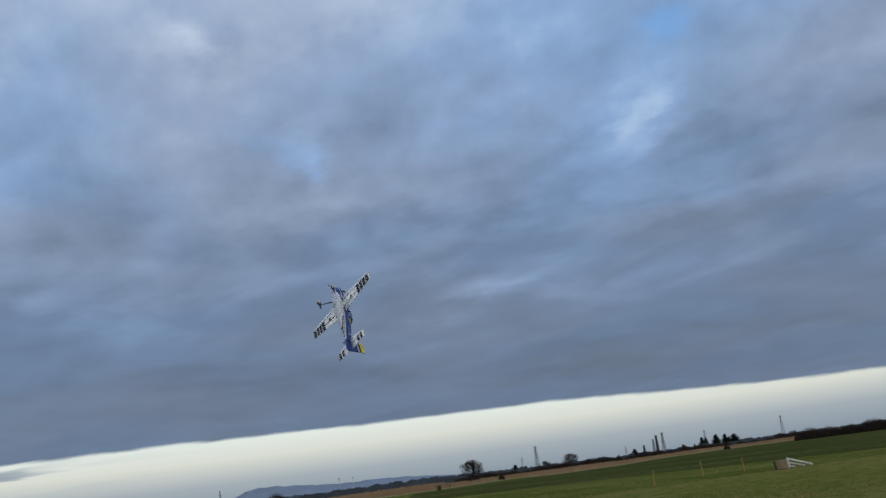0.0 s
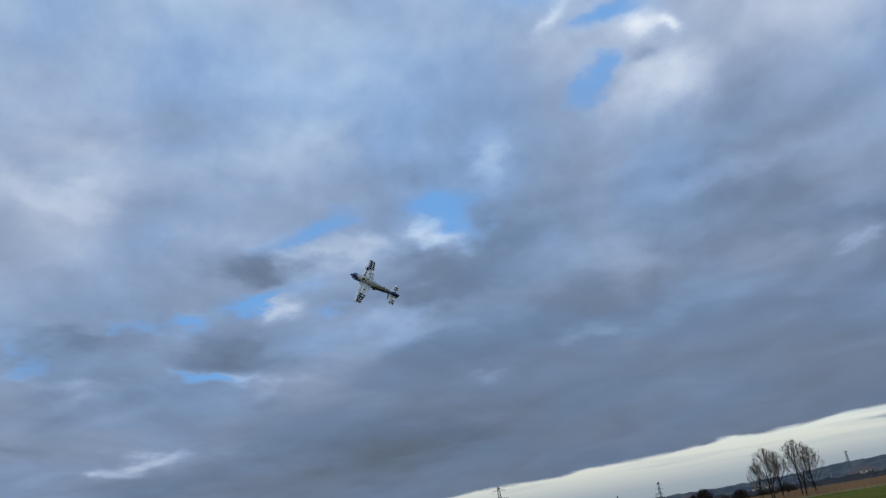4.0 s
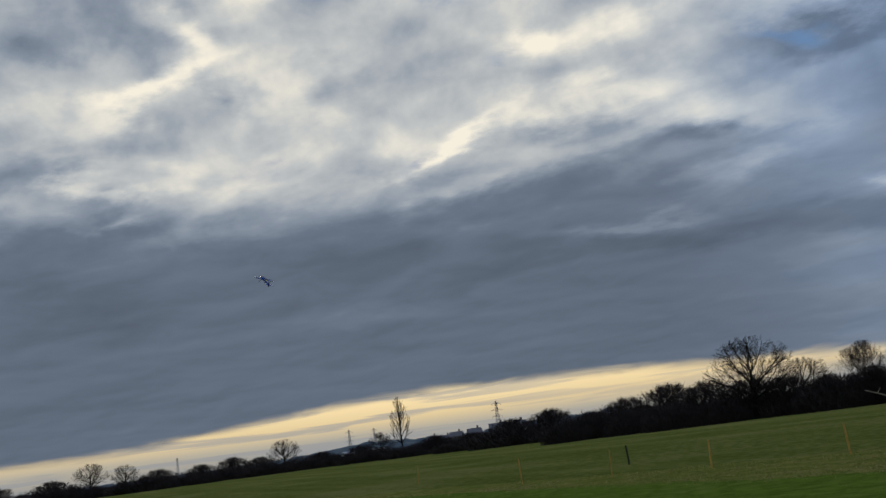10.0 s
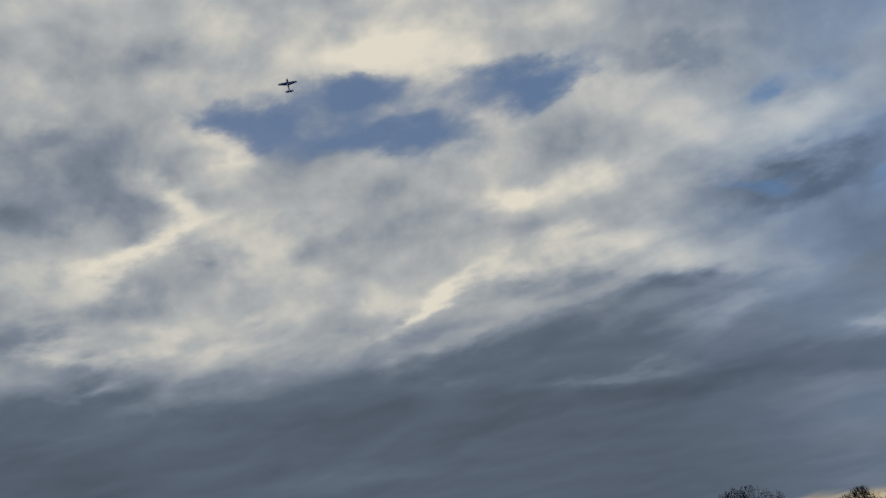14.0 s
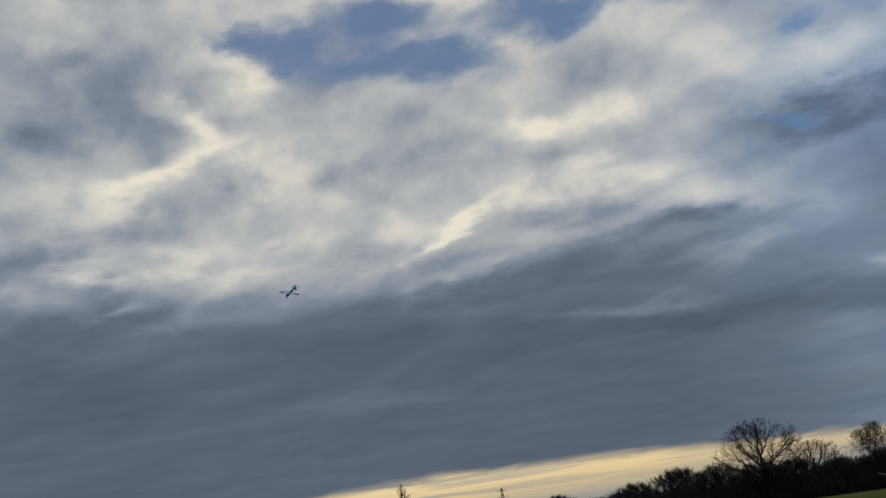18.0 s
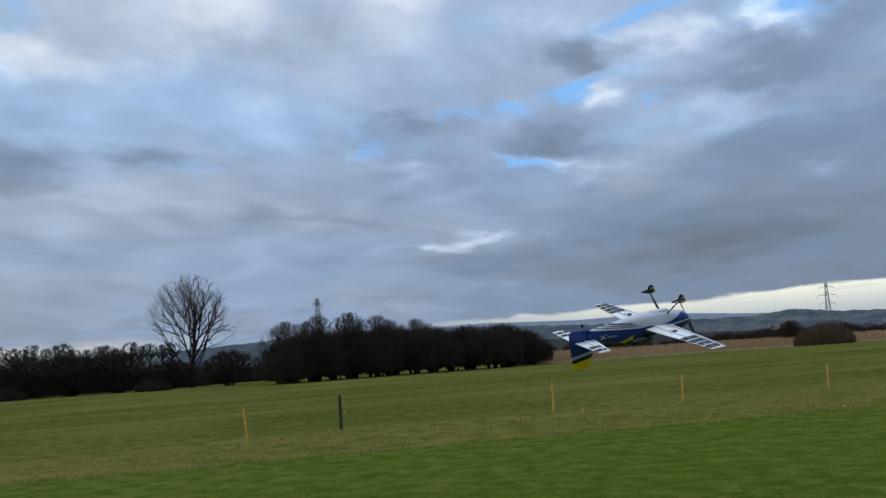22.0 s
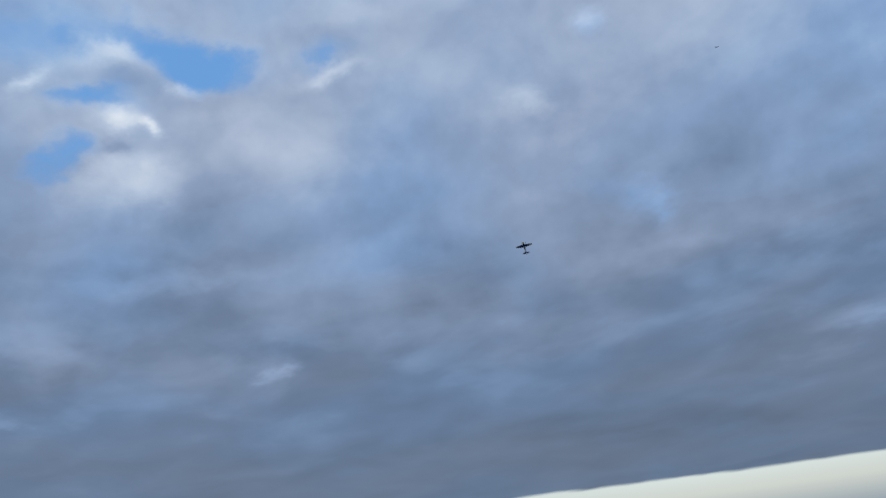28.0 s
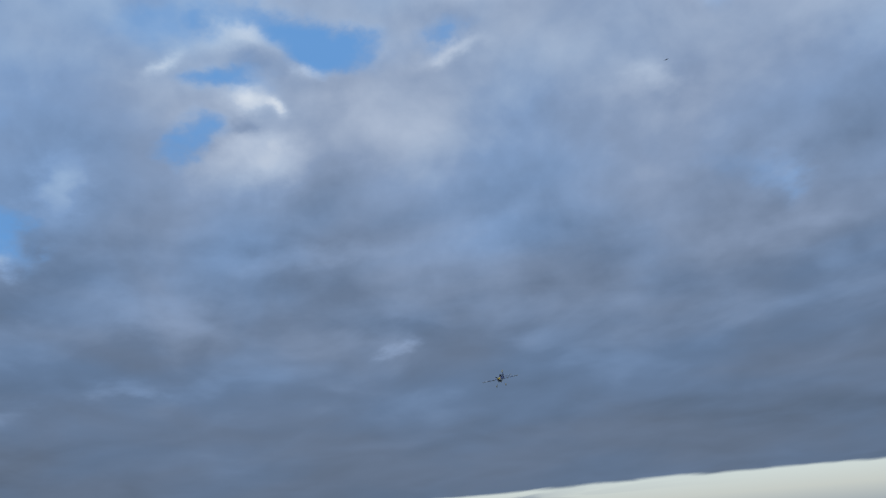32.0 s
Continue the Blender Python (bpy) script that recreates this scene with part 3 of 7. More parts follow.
# ---- ground ----
def make_ground():
    rings = [0.0] + [4.0 * 1.16 ** k for k in range(48)]
    rings = [r for r in rings if r < 4600] + [4700.0]
    seg = 96
    verts, faces = [(0, 0, 0)], []
    for r in rings[1:]:
        for k in range(seg):
            a = 2 * math.pi * k / seg
            verts.append((r * math.cos(a), r * math.sin(a), 0.0))
    for k in range(seg):
        faces.append((0, 1 + k, 1 + (k + 1) % seg))
    for i in range(len(rings) - 2):
        o, p = 1 + i * seg, 1 + (i + 1) * seg
        faces += [(o + k, p + k, p + (k + 1) % seg, o + (k + 1) % seg) for k in range(seg)]
    tagged(new("ground", mesh_of("ground", verts, faces, [M_FIELD])), "wide flat winter grass field reaching to the horizon", "ground", kind="structure")


def patch(name, outline, z, mat, label, ragged=0.25, step=0.5):
    """A flat patch of other grass on the ground, with an uneven edge."""
    pts = []
    for (ax, ay), (bx, by) in zip(outline, outline[1:] + outline[:1]):
        count = max(1, int(math.hypot(bx - ax, by - ay) / step))
        for k in range(count):
            t = k / count
            px, py = ax + (bx - ax) * t, ay + (by - ay) * t
            v = noise.noise_vector((px * 0.7, py * 0.7, 3.1)) * ragged + noise.noise_vector((px * 3.1, py * 3.1, 9.1)) * ragged * 0.5
            pts.append((px + v.x, py + v.y, z))
    tagged(new(name, mesh_of(name, pts, [tuple(range(len(pts)))], [mat])), label, "grass", kind="structure")


RUNWAY = [(23.1, 39.9), (11.6, 43.2), (6.3, 35.0), (0.5, 27.7), (-5.0, 20.3), (-8.2, 16.6), (-11.3, 13.2), (-14.8, 9.3), (-17.2, 4.3), (-19.3, -0.4), (-20.6, -5.0),
          (-23.8, -10.8), (-27.0, -18.0), (-30.0, -30.0), (-14.0, -32.0), (-9.0, -12.0), (-4.5, -2.0), (3.8, 10.6), (12.1, 22.9)]
ROUGH = [(27.5, 41.0), (27.5, 48.0), (18.0, 62.0), (13.0, 58.5), (8.5, 50.0), (4.2, 43.5), (0.6, 38.6), (-3.2, 33.6), (-6.6, 28.8), (-9.2, 24.8), (-12.0, 21.9), (-16.0, 17.6), (-18.2, 13.0),
         (-20.2, 10.2), (-22.8, 5.4), (-25.0, -0.2), (-27.2, -5.0), (-28.0, -12.0), (-30.0, -18.0), (-33.0, -30.0), (-20.0, -34.0), (40.0, -34.0), (52.0, 0.0), (52.0, 20.0), (34.0, 30.0)]


def inside(poly, x, y):
    hit = False
    for (ax, ay), (bx, by) in zip(poly, poly[1:] + poly[:1]):
        if (ay > y) != (by > y) and x < (bx - ax) * (y - ay) / (by - ay) + ax:
            hit = not hit
    return hit


def make_tufts():
    """Long dry tufts of the unmown strip between the stakes and the mown runway."""
    rng = random.Random(5)
    verts, faces = [], []

    def tuft(x, y, h):
        for _ in range(rng.randint(4, 7)):
            a, lean = rng.uniform(0, 6.283), rng.uniform(0.3, 1.3) * h
            bx, by = x + rng.uniform(-0.06, 0.06), y + rng.uniform(-0.06, 0.06)
            w = 0.008 + 0.010 * rng.random()
            ca, sa = math.cos(a), math.sin(a)
            i = len(verts)
            verts.extend(((bx - sa * w, by + ca * w, 0.0), (bx + sa * w, by - ca * w, 0.0), (bx + ca * lean, by + sa * lean, h * rng.uniform(0.7, 1.0))))
            faces.append((i, i + 1, i + 2))

    done = 0
    while done < 32000:
        x, y = rng.uniform(-34, 30), rng.uniform(-16, 62)
        if not inside(ROUGH, x, y) or inside(RUNWAY, x, y) or x * x + y * y < 80:
            continue
        if noise.noise((x * 0.45, y * 0.45, 0.0)) < rng.uniform(-0.5, 0.6):
            continue
        tuft(x, y, rng.uniform(0.025, 0.075))
        done += 1
    for k in range(2600):
        d = rng.uniform(14, 70)
        p = far(rng.uniform(-66, -30), d)
        if noise.noise((p.x * 0.3, p.y * 0.3, 5.0)) > 0.05:
            tuft(p.x, p.y, rng.uniform(0.04, 0.09))
    tagged(new("grass_tufts", mesh_of("grass_tufts", verts, faces, [M_BLADE])), "dry yellowish tufts of unmown grass on the field", "grass", kind="stuff")


def make_short_grass():
    """Single blades of the mown runway where it lies near, and the longer fringe round its edge."""
    rng = random.Random(12)
    verts, faces = [], []

    def blade(x, y, h, w):
        a = rng.uniform(0, 6.283)
        lean = h * rng.uniform(0.6, 1.8)
        ca, sa = math.cos(a), math.sin(a)
        i = len(verts)
        verts.extend(((x - sa * w, y + ca * w, 0.006), (x + sa * w, y - ca * w, 0.006), (x + ca * lean, y + sa * lean, h)))
        faces.append((i, i + 1, i + 2))

    done = 0
    while done < 70000:
        p = far(rng.uniform(-40, 130), 9 + 24 * rng.random() ** 1.5)
        if inside(RUNWAY, p.x, p.y):
            if noise.noise((p.x * 1.6, p.y * 1.6, 2.0)) > rng.uniform(-0.6, 0.5):
                blade(p.x, p.y, rng.uniform(0.015, 0.04), rng.uniform(0.003, 0.007))
            done += 1
    tagged(new("short_grass", mesh_of("short_grass", verts, faces, [M_SHORT])), "short green blades of the mown runway", "grass", kind="stuff")
    verts, faces = [], []
    for (ax, ay), (bx, by) in zip(RUNWAY, RUNWAY[1:] + RUNWAY[:1]):
        for _ in range(int(math.hypot(bx - ax, by - ay) * 130)):
            k = rng.random()
            x, y = ax + (bx - ax) * k + rng.gauss(0, 0.35), ay + (by - ay) * k + rng.gauss(0, 0.35)
            if noise.noise((x * 1.1, y * 1.1, 8.0)) > rng.uniform(-0.5, 0.4):
                blade(x, y, rng.uniform(0.04, 0.11), rng.uniform(0.004, 0.010))
    tagged(new("grass_fringe", mesh_of("grass_fringe", verts, faces, [M_BLADE])), "ragged longer grass along the edge of the runway", "grass", kind="stuff")


def make_reeds():
    """The reed bed along the field's far side."""
    rng = random.Random(8)
    line = ((31, 119), (18, 136), (8, 152), (0, 162), (-12, 163), (-24, 166), (-34, 174), (-42, 190), (-45.8, 230), (-49, 190), (-52.5, 202), (-55.8, 285), (-62, 296), (-70, 300))
    verts, faces = [], []
    azs, ds = [a for a, _ in line][::-1], [v for _, v in line][::-1]
    for _ in range(34000):
        az = rng.uniform(-70, 31)
        d0 = float(np.interp(az, azs, ds))
        depth = 70 * rng.random() ** 1.6
        p = far(az, d0 + depth + noise.noise((az * 0.6, 0, 0)) * 2.5)
        h = (1.25 + 0.35 * noise.noise((p.x * 0.05, p.y * 0.05, 0))) * rng.uniform(0.8, 1.12) * (1.08 if az > 2 else 1.0 if az > -42 else 0.72) * min(1.0, 0.45 + depth / 8)
        w = rng.uniform(0.03, 0.08)
        side = far(az + 90, w)
        lean = rng.uniform(-0.2, 0.2)
        i = len(verts)
        verts.extend(((p.x - side.x, p.y - side.y, 0), (p.x + side.x, p.y + side.y, 0), (p.x + side.x * 0.5 + lean, p.y + side.y * 0.5, h), (p.x - side.x * 0.5 + lean, p.y - side.y * 0.5, h * 0.96)))
        faces.append((i, i + 1, i + 2, i + 3))
    rows, quads = [], []
    for _ in range(9000):
        az = rng.uniform(-66, 31)
        p = far(az, float(np.interp(az, azs, ds)) - rng.uniform(0.2, 3.0) + noise.noise((az * 0.6, 0, 0)) * 2.5)
        side, h, i = far(az + 90, rng.uniform(0.04, 0.10)), rng.uniform(0.10, 0.34), len(rows)
        rows.extend(((p.x - side.x, p.y - side.y, 0), (p.x + side.x, p.y + side.y, 0), (p.x + rng.uniform(-0.15, 0.15), p.y, h)))
        quads.append((i, i + 1, i + 2))
    tagged(new("straw_margin", mesh_of("straw_margin", rows, quads, [M_STRAW])), "pale straw along the foot of the reeds", "straw", kind="stuff")
    tagged(new("reed_bed", mesh_of("reed_bed", verts, faces, [M_REED])), "wide bed of dry tan reeds along the far edge of the field", "reeds", kind="stuff")


make_ground()
patch("rough_strip", ROUGH, 0.004, M_ROUGH, "strip of unmown yellowish grass round the runway", 0.5)
patch("mown_runway", RUNWAY, 0.008, M_MOWN, "closely mown bright green grass runway", 0.3)
patch("wet_pasture", [tuple(far(a, dd).to_2d()) for a, dd in ((-40, 92), (-46, 84), (-54, 78), (-62, 72), (-72, 66), (-84, 64), (-84, 290), (-70, 290), (-60, 288), (-54, 230), (-50, 190), (-44, 190), (-40, 170))], 0.003, M_PASTURE, "darker wet pasture beyond the stakes", 1.5, 2.0)
make_tufts()
make_short_grass()
make_reeds()


# ---- distance ----
def ridge(name, d, profile, mat, label, thick=250.0, bumps=0.10, step=0.12, base=-0.6, seed=0.0):
    """A far hill as a solid ridge; profile: (azimuth, elevation in degrees)."""
    azs, els = [a for a, _ in profile], [e for _, e in profile]
    order = sorted(range(len(azs)), key=lambda i: azs[i])
    azs, els = [azs[i] for i in order], [els[i] for i in order]
    verts, faces, rows = [], [], 0
    a = azs[0]
    while a <= azs[-1]:
        e = float(np.interp(a, azs, els)) + bumps * (noise.noise((a * 1.7, seed, 0)) + 0.6 * noise.noise((a * 6.0, seed, 4)) + 0.35 * noise.noise((a * 19.0, seed, 7)))
        top = d * math.tan(radians(max(e, 0.02))) + 1.6
        plain = d * math.tan(radians(max(float(np.interp(a, azs, els)), 0.02))) + 1.6
        for dist, z in ((d - thick, -5.0), (d - thick * 0.5, plain * 0.5), (d, top), (d + thick, -5.0)):
            verts.append(tuple(far(a, dist, z)))
        rows += 1
        a += step
    for i in range(rows - 1):
        for k in range(3):
            o = i * 4 + k
            faces.append((o, o + 1, o + 5, o + 4))
    tagged(new(name, mesh_of(name, verts, faces, [mat], smooth=True)), label, "hill", kind="structure")


ridge("haze_blue_hill", 4300, ((-28.5, 0.3), (-29.5, 0.5), (-30.4, 0.85), (-31.2, 0.98), (-32.7, 0.88), (-36.1, 0.60), (-38, 0.62), (-39.5, 0.55), (-43, 0.25), (-47, 0.1)), M_HAZE_BLUE, "distant hill coloured pale blue for haze", bumps=0.05, seed=1)
ridge("far_down", 3700, ((40, 1.9), (33, 1.95), (27, 1.75), (23.2, 1.8), (20.4, 1.67), (17.6, 1.45), (14, 1.2), (10, 0.8), (4, 0.3)), M_HAZE_BLUE, "down behind the wooded hill, coloured blue for haze", bumps=0.02, seed=9)
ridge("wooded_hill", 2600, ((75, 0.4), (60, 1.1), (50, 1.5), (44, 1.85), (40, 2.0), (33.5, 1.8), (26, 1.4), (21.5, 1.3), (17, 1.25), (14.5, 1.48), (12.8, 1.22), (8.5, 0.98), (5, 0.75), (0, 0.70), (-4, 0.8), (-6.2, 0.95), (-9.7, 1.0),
      (-13.1, 0.72), (-17, 0.55), (-21, 0.42), (-26, 0.45), (-30, 0.35), (-36, 0.2)), M_HAZED_HILL, "long low wooded hill with fields and houses", bumps=0.07, step=0.06, seed=2)
ridge("pine_ridge", 900, ((40, 0.5), (44, 1.0), (46, 1.2), (49, 1.45), (52, 1.45), (55, 1.35), (58, 1.4), (60.5, 1.0), (64, 0.85), (68, 0.85), (72, 0.85), (78, 0.8), (85, 1.1), (90, 1.1), (95, 0.9), (102, 0.4)), M_HAZED_HILL, "low ridge with a wood on it", thick=120, bumps=0.12, seed=3)
ridge("sunset_hill", 2200, ((100, 0.3), (108, 0.5), (114, 0.75), (118, 0.7), (121, 0.5), (124, 0.55), (127, 0.75), (130, 0.5), (134, 0.3), (150, 0.2)), M_HAZED_HILL, "low hill with a town under the sunset", thick=200, bumps=0.08, seed=4)
ridge("far_treeline", 420, ((30, 0.75), (22, 0.55), (14, 0.35), (6, 0.3), (0, 0.28), (-8, 0.22), (-16, 0.15), (-24, 0.15), (-30, 0.12), (-36, 0.25), (-40, 0.3), (-42.5, 0.25), (-46, 0.16), (-52, 0.1), (-55, 0.1), (-58, 0.12), (-64, 0.1), (-72, 0.2)),
      M_WOOD, "dark line of far hedges and trees behind the reeds", thick=12, bumps=0.13, step=0.05, seed=5)


# ---- bare trees ----
def limbs(seed, height, outline, wide, count, stems=1, fork=0.25, upright=1.5, trunk_r=0.25, twig=0.016, twigs=3, twig_length=0.7, lumps=0.0, splay=0.3, star=0.5, rise=0.45):
    """Branch segments of a bare tree that fills a crown: (start, end, radius at start, radius at end, level).
    outline: pairs of height and radius, as parts of the height and of half the width."""
    rng = np.random.default_rng(seed)
    zs, rs = [a for a, _ in outline], [b for _, b in outline]
    spots = []
    while len(spots) < count:
        z = zs[0] + (zs[-1] - zs[0]) * rng.random()
        reach = float(np.interp(z, zs, rs))
        a = rng.random() * 6.283
        reach *= 1.0 + 0.32 * noise.noise((math.cos(a) * 1.3 + seed, math.sin(a) * 1.3, z * 4.0))
        if rng.random() > reach + 0.12:
            continue
        r = rng.random() ** 0.6
        x, y = math.cos(a) * r * reach * wide / 2, math.sin(a) * r * reach * wide / 2
        if lumps and noise.noise((x * 0.45 + seed, y * 0.45, z * height * 0.45)) < lumps - 0.45 - 0.3 * rng.random():
            continue
        spots.append((x, y, z * height))
    spots = np.array(spots)
    nodes, parent = [], []
    for s in range(stems):
        a = 6.283 * (s + 0.6 * rng.random()) / stems
        lean = splay * (0.4 + 0.8 * rng.random()) if stems > 1 else 0.05
        off = 0.05 * wide if stems > 1 else 0.0
        steps = 6
        for k in range(steps + 1):
            z = fork * height * k / steps * (0.8 + 0.4 * rng.random() if k == steps else 1.0)
            w = off + lean * z
            nodes.append((math.cos(a) * w + rng.normal(0, 0.03) * (k > 0), math.sin(a) * w + rng.normal(0, 0.03) * (k > 0), z))
            parent.append(-1 if k == 0 else len(nodes) - 2)
    first = len(nodes)
    pos = np.zeros((first + count, 3))
    pos[:first] = nodes
    path = np.zeros(first + count)
    for k in range(first):
        if parent[k] >= 0:
            path[k] = path[parent[k]] + np.linalg.norm(pos[k] - pos[parent[k]])
    low = np.array([k % 7 < 3 for k in range(first)])
    path[:first][low] += 6.0
    order = np.argsort(np.linalg.norm(spots * (1, 1, 0.8), axis=1))
    n = first
    for p in spots[order]:
        d = pos[:n] - p
        reach = np.sqrt((d[:, 0] ** 2 + d[:, 1] ** 2) * upright ** 2 + d[:, 2] ** 2) + 2.5 * np.maximum(d[:, 2] + 0.1, 0)
        k = int(np.argmin(reach + star * path[:n]))
        pos[n], path[n] = p, path[k] + np.linalg.norm(p - pos[k])
        parent.append(k)
        n += 1
    tips = np.ones(n)
    for k in range(n - 1, 0, -1):
        if parent[k] >= 0:
            tips[parent[k]] += tips[k]
    rad = np.minimum(trunk_r, twig * 1.05 * tips ** 0.42)
    out = []
    for k in range(n):
        q = parent[k]
        if q < 0:
            continue
        a, b = Vector(pos[q]), Vector(pos[k])
        level = 0 if rad[k] > 0.06 else 1 if rad[k] > 0.035 else 2
        mid = a.lerp(b, 0.5) + Vector(rng.normal(0, 0.06, 3)) * (b - a).length
        r0 = min(rad[q], rad[k] * 1.25)
        if k < first:
            out.append((a, b, max(rad[q], rad[k]), rad[k], 0))
            continue
        out += [(a, mid, r0, rad[k], level), (mid, b, rad[k], rad[k], level)]
        way = (b - a).normalized()
        side = Vector((b.x, b.y, 0)) / (wide / 2)
        for _ in range(twigs):
            v = (way * 0.5 + side * 0.5 + Vector((0, 0, rise)) + Vector(rng.normal(0, 0.42, 3))).normalized()
            s = mid.lerp(b, rng.random())
            out.append((s, s + v * twig_length * (0.5 + 0.8 * rng.random()), twig * 0.8, twig * 0.45, 2))
    return out


def grown(seed, height, outline, wide, main, fork, spread, rise, stems=1, lean=0.0, trunk_r=0.25, twig=0.012, sides=(1.5, 1.15, 1.2), whole=False):
    """Segments of a bare tree grown limb by limb: main limbs leave each stem between the heights fork, at angles within spread,
    bend upwards by rise, and fork on down to twigs until they meet the crown's outline."""
    rng = random.Random(seed)
    zs, rs = [a for a, _ in outline], [b for _, b in outline]
    out = []

    def room(p):
        reach = float(np.interp(p.z / height, zs, rs, right=0.0)) * wide / 2
        return math.hypot(p.x, p.y) < reach * (1.0 + 0.34 * noise.noise((p.x * 0.5 + seed, p.y * 0.5, p.z * 0.4)))

    def branch(p, v, length, r, level):
        steps = (8, 6, 4, 3)[level]
        loose = (0.10, 0.16, 0.22, 0.26)[level]
        for i in range(steps):
            v = (v + Vector((rng.gauss(0, loose), rng.gauss(0, loose), rng.gauss(0, loose) + rise * (1.2 if level == 0 else 1.0) / steps))).normalized()
            q = p + v * (length / steps)
            if i and not room(q):
                return
            r0, r1 = max(twig * 0.55, r * (1 - 0.72 * i / steps)), max(twig * 0.5, r * (1 - 0.72 * (i + 1) / steps))
            out.append((p, q, r0, r1, 0 if r0 > 0.05 else 1 if r0 > 0.03 else 2))
            p = q
            if level == 3 or (level < 2 and i == 0):
                continue
            count = int(sides[level] + rng.random())
            for _ in range(count):
                axis = v.cross(Vector((rng.gauss(0, 1), rng.gauss(0, 1), rng.gauss(0, 1)))).normalized()
                w = Matrix.Rotation(radians(rng.uniform(26, 58)), 3, axis) @ v
                w = (w + Vector((p.x, p.y, 0)) / wide * 0.5).normalized()
                branch(p, w, length * (1 - 0.5 * (i + 1) / steps) * rng.uniform(0.42, 0.7), r1 * 0.62, level + 1)

    for s in range(stems):
        a = 6.283 * (s + 0.5 * rng.random()) / stems
        v = Vector((math.cos(a) * lean, math.sin(a) * lean, 1.0)).normalized()
        p = Vector((math.cos(a), math.sin(a), 0)) * (0.035 * wide if stems > 1 else 0.0)
        steps, last = 10, p
        reach = (0.97 if whole else fork[1]) * height
        joints = []
        for i in range(steps):
            v = (v + Vector((rng.gauss(0, 0.035), rng.gauss(0, 0.035), 0.03))).normalized()
            q = last + v * (reach / v.z / steps)
            taper = 0.85 if whole else 0.45
            r0, r1 = trunk_r * (1 - taper * i / steps), trunk_r * (1 - taper * (i + 1) / steps)
            out.append((last, q, r0 * (1.25 if i == 0 else 1.0), r1, 0))
            if q.z > fork[0] * height:
                joints.append((q, r1))
            last = q
        for k in range(main):
            q, r1 = joints[min(len(joints) - 1, int(len(joints) * (k + rng.random()) / main))]
            turn = 2.4 * k + rng.uniform(-0.5, 0.5)
            tilt = radians(rng.uniform(*spread)) * (1.0 if k < main - 2 else 0.4)
            w = Vector((math.cos(turn) * math.sin(tilt), math.sin(turn) * math.sin(tilt), math.cos(tilt)))
            left = height - q.z
            branch(q, w, (left if not whole else min(left + 0.1 * height, 0.42 * height)) * rng.uniform(0.85, 1.1), r1 * rng.uniform(0.35, 0.6), 0 if not whole else 1)
    return out


def tubes(name, segs, mat):
    """Segments as tapered tubes, thick ones with more sides."""
    verts, faces = [], []
    for a, b, r0, r1, _ in segs:
        sides = 6 if r0 > 0.09 else 4 if r0 > 0.03 else 3
        q = (b - a).to_track_quat("Z", "Y")
        o = len(verts)
        for p, r in ((a, r0), (b, r1)):
            for k in range(sides):
                t = 2 * math.pi * k / sides
                verts.append(p + q @ Vector((math.cos(t) * r, math.sin(t) * r, 0)))
        faces += [(o + k, o + (k + 1) % sides, o + sides + (k + 1) % sides, o + sides + k) for k in range(sides)]
    return mesh_of(name, verts, faces, [mat])


def thicket(seed, w, h, count, twig=0.022, lift=0.0):
    """Tangled twigs of a dense bush, w wide and h high, as segments."""
    rng = random.Random(seed)
    out = []
    for _ in range(count):
        a, r = rng.uniform(0, 6.283), math.sqrt(rng.random())
        z = lift + (h - lift) * rng.random() ** 0.85 * (1 - 0.55 * r * r) * rng.uniform(0.75, 1.0)
        p = Vector((math.cos(a) * r * w / 2, math.sin(a) * r * w / 2, z))
        v = Vector((math.cos(a) * r * 0.6 + rng.gauss(0, 0.4), math.sin(a) * r * 0.6 + rng.gauss(0, 0.4), 0.7 + rng.random())).normalized()
        n = rng.uniform(0.10, 0.22) * h
        out.append((p - v * n, p, twig, twig * 0.6, 2))
    for k in range(9 if lift else 0):
        a, r = rng.uniform(0, 6.283), rng.uniform(0.05, 0.22) * w
        foot = Vector((math.cos(a) * r * 0.45, math.sin(a) * r * 0.45, 0))
        knee = Vector((math.cos(a) * r * 0.7 + rng.gauss(0, 0.1), math.sin(a) * r * 0.7 + rng.gauss(0, 0.1), lift * 0.6))
        out += [(foot, knee, 0.10, 0.08, 0), (knee, Vector((math.cos(a) * r * 1.5, math.sin(a) * r * 1.5, lift * 1.5)), 0.08, 0.05, 0)]
    return [s for s in out if s[0].z > 0 or s[1].z > 0]


def tree(name, segs, bark, twigs, label, category="tree"):
    """A bare tree: its trunk with the limbs, and its crown of twigs."""
    ob = empty(name)
    held("trunk", tubes("trunk", [s for s in segs if s[4] <= 1], bark), ob)
    held("crown", tubes("crown", [s for s in segs if s[4] > 1], twigs), ob)
    return tagged(ob, label, category)


def stand(ob, az, d, turn, size=1.0, wide=1.0, first=False):
    """Puts a tree, or a copy of it, at azimuth az and d metres."""
    m = Matrix.Translation(far(az, d)) @ Matrix.Rotation(radians(turn), 4, "Z")
    scale = Matrix.Diagonal((size * wide, size * wide, size, 1))
    c = ob if first else copy_thing(ob, m)
    c.matrix_basis = m @ scale
    return c




